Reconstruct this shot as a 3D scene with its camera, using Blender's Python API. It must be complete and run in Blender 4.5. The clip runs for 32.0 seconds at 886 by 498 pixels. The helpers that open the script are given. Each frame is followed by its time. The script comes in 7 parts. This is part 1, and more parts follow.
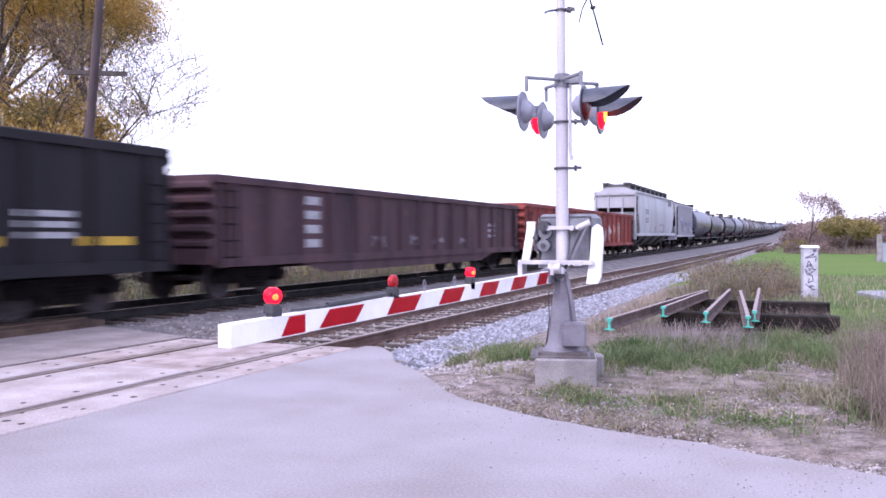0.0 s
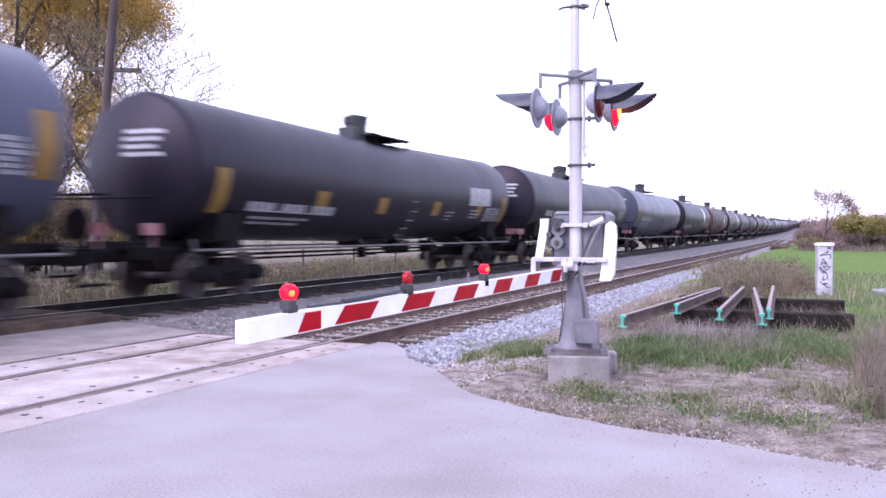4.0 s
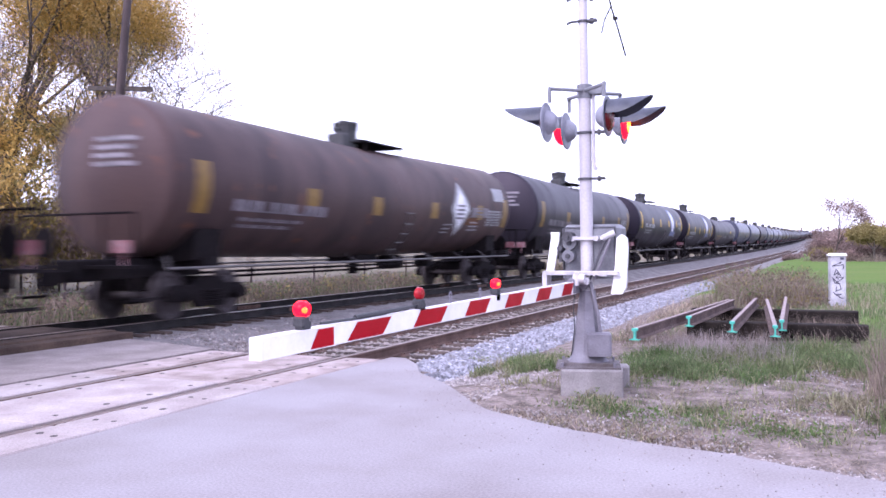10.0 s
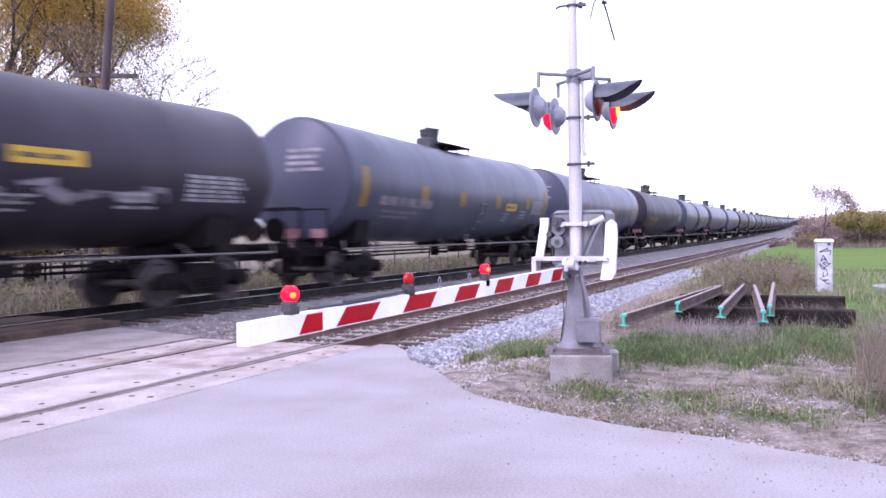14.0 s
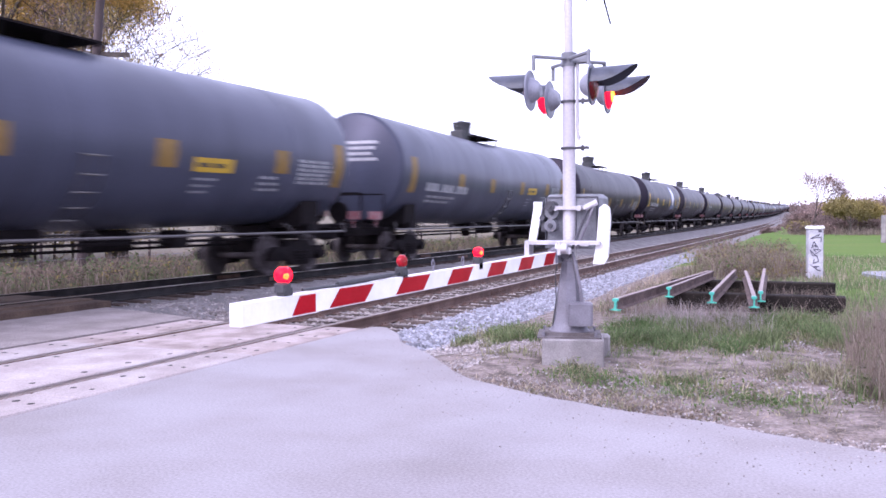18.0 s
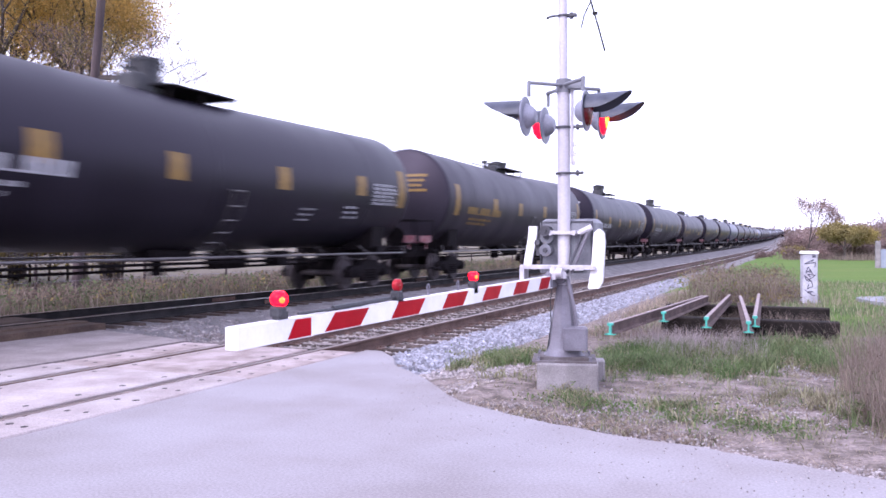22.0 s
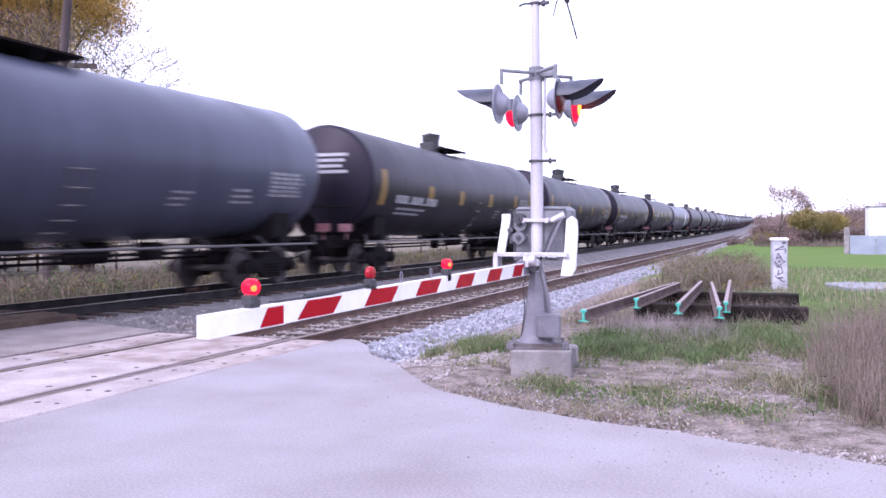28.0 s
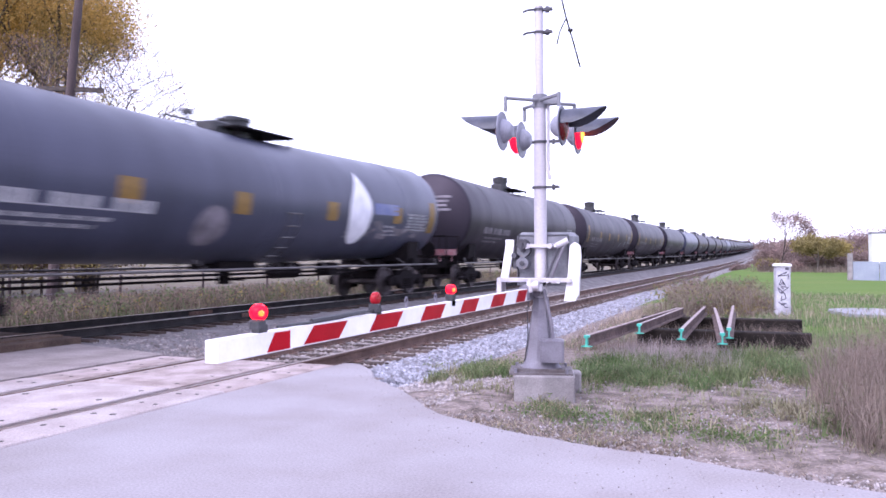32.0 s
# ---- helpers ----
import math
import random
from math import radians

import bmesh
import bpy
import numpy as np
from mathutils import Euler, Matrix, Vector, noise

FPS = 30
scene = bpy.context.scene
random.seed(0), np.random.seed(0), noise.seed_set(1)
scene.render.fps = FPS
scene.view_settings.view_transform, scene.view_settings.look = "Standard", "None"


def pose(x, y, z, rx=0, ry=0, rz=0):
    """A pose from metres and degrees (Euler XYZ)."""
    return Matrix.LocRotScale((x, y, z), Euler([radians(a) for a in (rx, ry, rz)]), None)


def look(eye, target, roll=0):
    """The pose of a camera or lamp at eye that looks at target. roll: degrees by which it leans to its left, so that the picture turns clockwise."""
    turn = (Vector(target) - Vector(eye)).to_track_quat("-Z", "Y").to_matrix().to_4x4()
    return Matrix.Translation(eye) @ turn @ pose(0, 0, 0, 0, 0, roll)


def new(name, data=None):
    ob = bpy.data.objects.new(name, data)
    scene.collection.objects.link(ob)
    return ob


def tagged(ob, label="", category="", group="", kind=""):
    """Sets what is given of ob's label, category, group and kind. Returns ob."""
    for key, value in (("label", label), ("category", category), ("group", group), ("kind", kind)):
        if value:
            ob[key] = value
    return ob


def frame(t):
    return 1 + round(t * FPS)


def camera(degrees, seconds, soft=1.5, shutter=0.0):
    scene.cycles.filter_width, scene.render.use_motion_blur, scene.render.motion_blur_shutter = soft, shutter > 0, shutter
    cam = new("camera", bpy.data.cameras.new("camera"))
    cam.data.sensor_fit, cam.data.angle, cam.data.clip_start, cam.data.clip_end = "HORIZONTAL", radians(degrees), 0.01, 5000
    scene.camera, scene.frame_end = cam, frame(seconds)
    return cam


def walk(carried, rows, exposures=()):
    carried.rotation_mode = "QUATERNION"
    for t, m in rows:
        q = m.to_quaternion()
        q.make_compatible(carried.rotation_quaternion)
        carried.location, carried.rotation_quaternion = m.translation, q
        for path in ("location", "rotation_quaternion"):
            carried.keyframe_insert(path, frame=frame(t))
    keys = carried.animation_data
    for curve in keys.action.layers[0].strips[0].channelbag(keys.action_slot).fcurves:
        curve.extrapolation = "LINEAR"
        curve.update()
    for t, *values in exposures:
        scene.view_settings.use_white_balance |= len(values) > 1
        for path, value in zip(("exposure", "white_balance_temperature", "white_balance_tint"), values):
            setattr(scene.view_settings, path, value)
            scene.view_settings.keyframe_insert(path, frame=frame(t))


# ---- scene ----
cam = camera(55.2, 32.0, soft=1.6, shutter=0.4)

# the hand-held camera stands on the road and sways a little
walk(cam, [
    (0, pose(-0.003, 0.096, 1.451, 89.28, 0.11, 22.89)),
    (0.5, pose(-0.006, 0.078, 1.456, 89.15, -0.14, 23.33)),
    (1, pose(-0.028, 0.088, 1.446, 89.08, -0.34, 23.54)),
    (1.5, pose(-0.018, 0.088, 1.452, 89.10, -0.46, 23.80)),
    (2, pose(-0.026, 0.085, 1.457, 89.24, -0.45, 23.61)),
    (2.5, pose(-0.021, 0.079, 1.451, 89.32, -0.40, 23.62)),
    (3, pose(-0.018, 0.088, 1.449, 89.25, 0.02, 23.72)),
    (3.5, pose(-0.022, 0.098, 1.451, 89.13, 0.10, 23.92)),
    (4, pose(-0.009, 0.071, 1.455, 89.04, -0.01, 23.70)),
    (4.5, pose(-0.003, 0.062, 1.456, 89.15, -0.00, 23.30)),
    (6.5, pose(-0.006, 0.059, 1.451, 89.74, 0.43, 23.12)),
    (7, pose(-0.002, 0.060, 1.455, 89.59, 0.36, 23.13)),
    (7.5, pose(0.011, 0.048, 1.459, 89.80, 0.46, 23.23)),
    (8, pose(0.024, 0.028, 1.456, 90.34, 0.68, 23.41)),
    (8.5, pose(0.016, 0.052, 1.460, 89.78, 0.64, 23.58)),
    (9, pose(0.014, 0.059, 1.463, 90.37, 0.63, 24.08)),
    (9.5, pose(-0.002, 0.059, 1.459, 90.25, 0.45, 24.40)),
    (10, pose(-0.010, 0.057, 1.463, 89.99, 0.56, 24.40)),
    (10.5, pose(-0.011, 0.064, 1.456, 90.12, 0.60, 24.19)),
    (11, pose(-0.007, 0.067, 1.457, 90.10, 0.62, 24.06)),
    (11.5, pose(-0.022, 0.066, 1.458, 90.17, 0.70, 24.20)),
    (12, pose(-0.020, 0.043, 1.456, 90.24, 0.61, 24.19)),
    (12.5, pose(-0.012, 0.047, 1.450, 90.33, 0.41, 24.16)),
    (13, pose(0.004, 0.029, 1.461, 90.55, 0.23, 24.21)),
    (13.5, pose(-0.020, 0.052, 1.451, 89.87, 0.18, 23.65)),
    (14, pose(-0.029, 0.087, 1.443, 89.17, 0.75, 23.62)),
    (14.5, pose(-0.031, 0.093, 1.444, 88.84, 0.72, 24.00)),
    (16.5, pose(-0.036, 0.086, 1.446, 89.10, 0.62, 24.10)),
    (17, pose(-0.045, 0.096, 1.440, 88.76, 0.27, 23.98)),
    (17.5, pose(-0.043, 0.081, 1.442, 88.58, -0.01, 23.67)),
    (18, pose(-0.045, 0.094, 1.438, 88.04, 0.20, 23.08)),
    (18.5, pose(-0.041, 0.099, 1.443, 88.28, -0.07, 23.21)),
    (19, pose(-0.027, 0.085, 1.446, 88.86, -0.17, 23.28)),
    (19.5, pose(-0.036, 0.072, 1.443, 88.82, -0.18, 23.31)),
    (20, pose(-0.042, 0.077, 1.438, 88.67, -0.19, 22.88)),
    (20.5, pose(-0.037, 0.092, 1.444, 88.85, 0.03, 22.58)),
    (21, pose(-0.026, 0.070, 1.442, 88.89, 0.16, 22.82)),
    (21.5, pose(-0.028, 0.058, 1.447, 89.22, 0.07, 22.83)),
    (22, pose(-0.030, 0.065, 1.445, 89.62, -0.05, 22.79)),
    (22.5, pose(-0.029, 0.046, 1.442, 89.90, -0.24, 22.56)),
    (23, pose(-0.022, 0.041, 1.447, 89.49, -0.05, 22.03)),
    (23.5, pose(-0.015, 0.044, 1.448, 89.53, -0.02, 21.81)),
    (24, pose(-0.017, 0.054, 1.440, 89.52, -0.10, 21.81)),
    (24.5, pose(-0.016, 0.057, 1.442, 89.33, 0.07, 21.84)),
    (25, pose(-0.010, 0.054, 1.444, 89.14, 0.01, 22.11)),
    (25.5, pose(-0.008, 0.056, 1.442, 89.07, 0.17, 21.93)),
    (26, pose(-0.009, 0.069, 1.446, 88.90, 0.22, 21.68)),
    (26.5, pose(-0.014, 0.061, 1.437, 88.75, 0.38, 21.49)),
    (28.5, pose(-0.010, 0.058, 1.437, 89.03, 0.18, 21.06)),
    (29, pose(-0.014, 0.054, 1.445, 89.34, 0.11, 21.25)),
    (29.5, pose(-0.012, 0.046, 1.448, 89.40, 0.52, 21.14)),
    (30, pose(-0.010, 0.023, 1.440, 89.88, 0.40, 21.18)),
    (30.5, pose(-0.003, 0.032, 1.447, 89.78, 0.32, 21.10)),
    (31, pose(-0.013, 0.038, 1.440, 89.83, 0.21, 21.17)),
    (31.5, pose(-0.006, 0.021, 1.444, 90.21, 0.28, 21.33)),
    (32, pose(0.000, 0.000, 1.450, 90.48, -0.00, 21.31)),
], [(0.0, 1.34, 5600, 27), (3.0, 1.40, 5600, 27), (6.5, 1.47, 5600, 28), (32.0, 1.46, 5600, 28)])

# ---- light: a bright overcast afternoon ----
SUN_TURN, SUN_UP = 200.0, 38.0
world = bpy.data.worlds.new("overcast")
scene.world = world
world.use_nodes = True
wn = world.node_tree.nodes
wl = world.node_tree.links
sky = wn.new("ShaderNodeTexSky")
sky.sky_type = "NISHITA"
sky.sun_disc = False
sky.sun_elevation = radians(SUN_UP)
sky.sun_rotation = radians(SUN_TURN)
sky.dust_density = 4.0
haze = wn.new("ShaderNodeMixRGB")
haze.inputs[0].default_value = 0.72
haze.inputs[2].default_value = (7.5, 7.4, 8.0, 1)
wl.new(sky.outputs[0], haze.inputs[1])
wl.new(haze.outputs[0], wn["Background"].inputs[0])
wn["Background"].inputs[1].default_value = 0.12
sun = new("sun", bpy.data.lights.new("sun", "SUN"))
sun.data.energy = 0.9
sun.data.angle = radians(25)
sun.data.color = (1.0, 0.96, 0.92)
sun.matrix_world = look((0, 0, 50), (0 + 50 * math.cos(radians(SUN_UP)) * math.sin(radians(SUN_TURN)) * -1,
                                     50 * math.cos(radians(SUN_UP)) * math.cos(radians(SUN_TURN)) * -1, 50 - 50 * math.sin(radians(SUN_UP))))


# ---- materials ----
MATS = {}


def material(name, base, other=None, rough=0.7, metal=0.0, scale=6.0, fine=60.0, amount=0.5, bump=0.15, per=0.0,
             streak=0.0, rust=None, rust_at=0.62, emit=None, power=0.0, island=False, spec=0.4, tint=None, leafy=False):
    """A surface with two scales of variation: patches from base to other, fine grain, relief, and streaks or rust where asked."""
    if name in MATS:
        return MATS[name]
    m = bpy.data.materials.new(name)
    m.use_nodes = True
    n, l = m.node_tree.nodes, m.node_tree.links
    b = n["Principled BSDF"]
    co = n.new("ShaderNodeTexCoord")
    big = n.new("ShaderNodeTexNoise")
    big.inputs["Scale"].default_value = scale
    big.inputs["Detail"].default_value = 6
    small = n.new("ShaderNodeTexNoise")
    small.inputs["Scale"].default_value = fine
    small.inputs["Detail"].default_value = 4
    src = co.outputs["Object"]
    l.new(src, small.inputs["Vector"])
    if streak:
        mp = n.new("ShaderNodeMapping")
        mp.inputs["Scale"].default_value = (1, 1, streak)
        l.new(src, mp.inputs[0])
        l.new(mp.outputs[0], big.inputs["Vector"])
    else:
        l.new(src, big.inputs["Vector"])
    other = other or [c * 0.72 for c in base]
    mix = n.new("ShaderNodeMixRGB")
    mix.inputs[1].default_value = (*base, 1)
    mix.inputs[2].default_value = (*other, 1)
    ramp = n.new("ShaderNodeValToRGB")
    ramp.color_ramp.elements[0].position = 0.38
    ramp.color_ramp.elements[1].position = 0.66
    l.new(big.outputs[0], ramp.inputs[0])
    l.new(ramp.outputs[0], mix.inputs[0])
    col = mix.outputs[0]
    g = n.new("ShaderNodeMixRGB")
    g.blend_type = "OVERLAY"
    g.inputs[0].default_value = amount
    l.new(col, g.inputs[1])
    l.new(small.outputs[0], g.inputs[2])
    col = g.outputs[0]
    if rust:
        r2 = n.new("ShaderNodeTexNoise")
        r2.inputs["Scale"].default_value = scale * 2.3
        r2.inputs["Detail"].default_value = 8
        l.new(src, r2.inputs["Vector"])
        rr = n.new("ShaderNodeValToRGB")
        rr.color_ramp.elements[0].position = rust_at
        rr.color_ramp.elements[1].position = rust_at + 0.1
        l.new(r2.outputs[0], rr.inputs[0])
        mr = n.new("ShaderNodeMixRGB")
        mr.inputs[2].default_value = (*rust, 1)
        l.new(rr.outputs[0], mr.inputs[0])
        l.new(col, mr.inputs[1])
        col = mr.outputs[0]
    if per:
        if island:
            oi = n.new("ShaderNodeNewGeometry")
            rnd = oi.outputs["Random Per Island"]
        else:
            oi = n.new("ShaderNodeObjectInfo")
            rnd = oi.outputs["Random"]
        mv = n.new("ShaderNodeMapRange")
        mv.inputs[3].default_value = 1 - per
        mv.inputs[4].default_value = 1 + per
        l.new(rnd, mv.inputs[0])
        hs = n.new("ShaderNodeHueSaturation")
        l.new(mv.outputs[0], hs.inputs["Value"])
        l.new(col, hs.inputs["Color"])
        col = hs.outputs[0]
    l.new(col, b.inputs["Base Color"])
    ro = n.new("ShaderNodeMapRange")
    ro.inputs[3].default_value = max(rough - 0.12, 0.03)
    ro.inputs[4].default_value = min(rough + 0.15, 1)
    l.new(big.outputs[0], ro.inputs[0])
    l.new(ro.outputs[0], b.inputs["Roughness"])
    b.inputs["Metallic"].default_value = metal
    b.inputs["Specular IOR Level"].default_value = spec
    if tint:
        b.inputs["Specular Tint"].default_value = (*tint, 1)
    if leafy:
        # thin leaves let part of the light through
        tr = n.new("ShaderNodeBsdfTranslucent")
        l.new(col, tr.inputs[0])
        mx = n.new("ShaderNodeMixShader")
        mx.inputs[0].default_value = 0.5
        l.new(b.outputs[0], mx.inputs[1])
        l.new(tr.outputs[0], mx.inputs[2])
        l.new(mx.outputs[0], n["Material Output"].inputs[0])
    if bump:
        bp = n.new("ShaderNodeBump")
        bp.inputs["Strength"].default_value = bump
        bp.inputs["Distance"].default_value = 0.02
        l.new(small.outputs[0], bp.inputs["Height"])
        l.new(bp.outputs[0], b.inputs["Normal"])
    if emit:
        b.inputs["Emission Color"].default_value = (*emit, 1)
        b.inputs["Emission Strength"].default_value = power
    MATS[name] = m
    return m


ASPHALT = material("asphalt", (0.275, 0.257, 0.268), (0.225, 0.203, 0.205), rough=0.9, scale=0.8, fine=55, amount=0.42, bump=0.1, spec=0.2)
DIRTY_ASPHALT = material("dirty_asphalt", (0.262, 0.228, 0.222), (0.185, 0.158, 0.15), rough=0.95, scale=1.8, fine=42, amount=0.7, bump=0.2, spec=0.15)
CONCRETE_PANEL = material("panel_concrete", (0.375, 0.33, 0.325), (0.26, 0.215, 0.207), rough=0.9, scale=1.6, fine=70, amount=0.5, bump=0.2, per=0.05)
CONCRETE = material("concrete", (0.27, 0.25, 0.25), (0.18, 0.165, 0.165), rough=0.92, scale=4, fine=80, bump=0.3)
SOIL = material("soil", (0.24, 0.20, 0.185), (0.105, 0.088, 0.075), rough=1.0, scale=5.0, fine=26, amount=0.85, bump=0.6, spec=0.05)
BALLAST_BED = material("ballast_bed", (0.19, 0.175, 0.175), (0.11, 0.10, 0.10), rough=0.95, scale=1.5, fine=38, amount=0.8, bump=1.0)
STONE = material("ballast_stone", (0.29, 0.29, 0.33), (0.18, 0.18, 0.205), rough=0.9, scale=8, fine=60, bump=0.2, per=0.4, island=True)
GRAVEL = material("gravel", (0.33, 0.30, 0.30), (0.22, 0.19, 0.18), rough=0.95, scale=6, fine=60, bump=0.2, per=0.4, island=True)
RAIL_STEEL = material("rail_rust", (0.125, 0.075, 0.058), (0.078, 0.046, 0.037), rough=0.75, metal=0.15, scale=3, fine=60, bump=0.25)
RAIL_TOP = material("rail_top", (0.30, 0.24, 0.21), (0.22, 0.17, 0.15), rough=0.35, metal=0.7, scale=3, fine=80, bump=0.05)
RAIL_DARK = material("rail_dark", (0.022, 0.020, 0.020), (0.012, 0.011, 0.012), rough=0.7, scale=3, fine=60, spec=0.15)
TIE_WOOD = material("tie_wood", (0.080, 0.060, 0.052), (0.036, 0.027, 0.024), rough=0.95, scale=3, fine=40, amount=0.7, bump=0.6, per=0.25, spec=0.1)
OLD_TIMBER = material("old_timber", (0.030, 0.024, 0.021), (0.014, 0.012, 0.011), rough=0.95, scale=3, fine=30, amount=0.7, bump=0.7, spec=0.1)
GALV = material("galvanised", (0.20, 0.19, 0.22), (0.145, 0.135, 0.16), rough=0.55, metal=0.25, scale=5, fine=70, amount=0.3, bump=0.05)
ALU = material("aluminium_paint", (0.50, 0.48, 0.51), (0.39, 0.37, 0.40), rough=0.5, metal=0.1, scale=3, fine=60, amount=0.3, bump=0.05, streak=0.4)
GREY_BOX = material("grey_enamel", (0.19, 0.195, 0.215), (0.13, 0.13, 0.15), rough=0.55, scale=5, fine=60, amount=0.35, bump=0.08, rust=(0.2, 0.16, 0.14), rust_at=0.68)
WHITE_PAINT = material("white_paint", (0.80, 0.79, 0.80), (0.68, 0.67, 0.68), rough=0.5, scale=4, fine=50, amount=0.2, bump=0.05)
LAMP_GREY = material("lamp_housing", (0.26, 0.265, 0.31), (0.20, 0.20, 0.245), rough=0.5, metal=0.1, scale=5, fine=60, amount=0.3, bump=0.05)
RED_PAINT = material("red_sheeting", (0.36, 0.004, 0.012), (0.30, 0.004, 0.010), rough=0.4, scale=5, fine=80, amount=0.2, bump=0.03, spec=0.08)
BLACK_PAINT = material("black_paint", (0.025, 0.026, 0.03), (0.045, 0.045, 0.05), rough=0.55, scale=4, fine=60)
HOOD = material("hood_black", (0.034, 0.038, 0.055), (0.058, 0.062, 0.085), rough=0.42, scale=6, fine=60, amount=0.3, spec=0.35)
LENS_RED = material("lens_lit", (0.40, 0.003, 0.006), rough=0.25, scale=30, fine=90, amount=0.1, bump=0.0, emit=(1.0, 0.004, 0.012), power=1.6, spec=0.1)
LENS_CORE = material("lens_core", (0.6, 0.06, 0.01), rough=0.2, scale=30, fine=90, amount=0.1, bump=0.0, emit=(1.0, 0.16, 0.004), power=3.0)
ARM_CORE = material("arm_lamp_core", (0.5, 0.04, 0.01), rough=0.2, scale=30, fine=90, amount=0.1, bump=0.0, emit=(1.0, 0.09, 0.004), power=2.2)
LENS_DIM = material("lens_dim", (0.12, 0.008, 0.012), rough=0.25, scale=30, fine=90, amount=0.1, bump=0.0, spec=0.3)
TEAL = material("teal_paint", (0.10, 0.52, 0.40), (0.05, 0.33, 0.26), rough=0.5, scale=8, fine=60, amount=0.2)
TANK_BLACK = material("tank_black", (0.0052, 0.0043, 0.0085), (0.010, 0.0085, 0.0145), rough=0.42, scale=0.7, fine=30, amount=0.35, bump=0.03, streak=0.25, spec=0.26, tint=(0.93, 0.82, 1.0))
TANK_SLATE = material("tank_slate", (0.055, 0.060, 0.090), (0.040, 0.044, 0.065), rough=0.36, scale=0.7, fine=30, amount=0.3, bump=0.03, streak=0.25, spec=0.3, tint=(0.86, 0.80, 1.0))
TANK_BROWN = material("tank_brown", (0.070, 0.043, 0.038), (0.040, 0.027, 0.026), rough=0.55, scale=0.9, fine=30, amount=0.4, bump=0.05, streak=0.25, rust=(0.115, 0.05, 0.03), rust_at=0.62, spec=0.25, tint=(0.86, 0.80, 1.0))
TANK_CHAR = material("tank_charcoal", (0.025, 0.0215, 0.028), (0.016, 0.014, 0.019), rough=0.46, scale=0.8, fine=30, amount=0.4, bump=0.04, streak=0.25, rust=(0.045, 0.04, 0.038), rust_at=0.7, spec=0.3, tint=(0.92, 0.80, 1.0))
UNDER = material("underframe", (0.007, 0.006, 0.0065), (0.014, 0.011, 0.011), rough=0.85, scale=4, fine=40, amount=0.5, bump=0.2, spec=0.1, tint=(0.86, 0.80, 1.0))
WHEEL = material("wheel_steel", (0.075, 0.064, 0.068), (0.045, 0.037, 0.038), rough=0.6, metal=0.4, scale=6, fine=40, spec=0.2)
PALE_STEEL = material("pale_steel", (0.13, 0.12, 0.12), (0.08, 0.075, 0.075), rough=0.5, metal=0.4, scale=3, fine=40)
MARK_WHITE = material("marking_white", (0.34, 0.34, 0.36), (0.22, 0.22, 0.24), rough=0.6, scale=8, fine=60, amount=0.3)
MARK_GOLD = material("marking_gold", (0.20, 0.115, 0.02), (0.14, 0.085, 0.02), rough=0.5, scale=8, fine=60, amount=0.3)
MARK_YELLOW = material("marking_yellow", (0.46, 0.29, 0.015), (0.36, 0.23, 0.015), rough=0.5, scale=8, fine=60, amount=0.3)
MARK_BLUE = material("marking_blue", (0.11, 0.13, 0.27), (0.17, 0.19, 0.3), rough=0.6, scale=2, fine=60, amount=0.3)
MARK_PINK = material("marking_red_white", (0.30, 0.08, 0.09), (0.34, 0.22, 0.23), rough=0.5, scale=8, fine=60, amount=0.3)
BRIGHT_WHITE = material("fresh_white_marking", (0.72, 0.72, 0.76), (0.55, 0.55, 0.60), rough=0.5, scale=3, fine=60, amount=0.2)
RUST_RUN = material("rust_run", (0.14, 0.055, 0.02), (0.07, 0.035, 0.02), rough=0.8, scale=3, fine=40, amount=0.5)
SPILL_DARK = material("oil_spill", (0.004, 0.004, 0.006), (0.010, 0.009, 0.012), rough=0.6, scale=2.5, fine=30, amount=0.5, bump=0.06, spec=0.14)
SPRAY = material("spray_paint", (0.20, 0.18, 0.205), (0.10, 0.092, 0.105), rough=0.6, scale=3, fine=30, amount=0.5)
GOND_BLACK = material("gondola_black", (0.013, 0.0125, 0.014), (0.022, 0.020, 0.021), rough=0.65, scale=1.2, fine=30, amount=0.4, streak=0.2, bump=0.1, spec=0.15, tint=(0.86, 0.80, 1.0))
GOND_BROWN = material("gondola_brown", (0.082, 0.047, 0.054), (0.040, 0.028, 0.034), rough=0.75, scale=1.2, fine=25, amount=0.5, streak=0.2, bump=0.15, rust=(0.10, 0.05, 0.045), rust_at=0.62, spec=0.12)
GOND_RED = material("gondola_red", (0.235, 0.060, 0.050), (0.115, 0.034, 0.034), rough=0.75, scale=1.0, fine=25, amount=0.5, streak=0.2, bump=0.15, rust=(0.055, 0.02, 0.018), rust_at=0.6, spec=0.12)
HOPPER_GREY = material("hopper_grey", (0.37, 0.37, 0.405), (0.30, 0.295, 0.315), rough=0.6, scale=0.8, fine=30, amount=0.3, streak=0.2, bump=0.05, rust=(0.18, 0.155, 0.145), rust_at=0.7)
HOPPER_DIRTY = material("hopper_dirty", (0.38, 0.375, 0.42), (0.28, 0.27, 0.295), rough=0.65, scale=1.0, fine=30, amount=0.4, streak=0.2, bump=0.08, rust=(0.12, 0.085, 0.07), rust_at=0.66)
BARK = material("bark", (0.085, 0.07, 0.06), (0.05, 0.042, 0.038), rough=0.95, scale=5, fine=30, bump=0.6)
POLE_WOOD = material("pole_wood", (0.075, 0.055, 0.055), (0.045, 0.033, 0.034), rough=0.9, scale=3, fine=40, streak=0.2, bump=0.3)
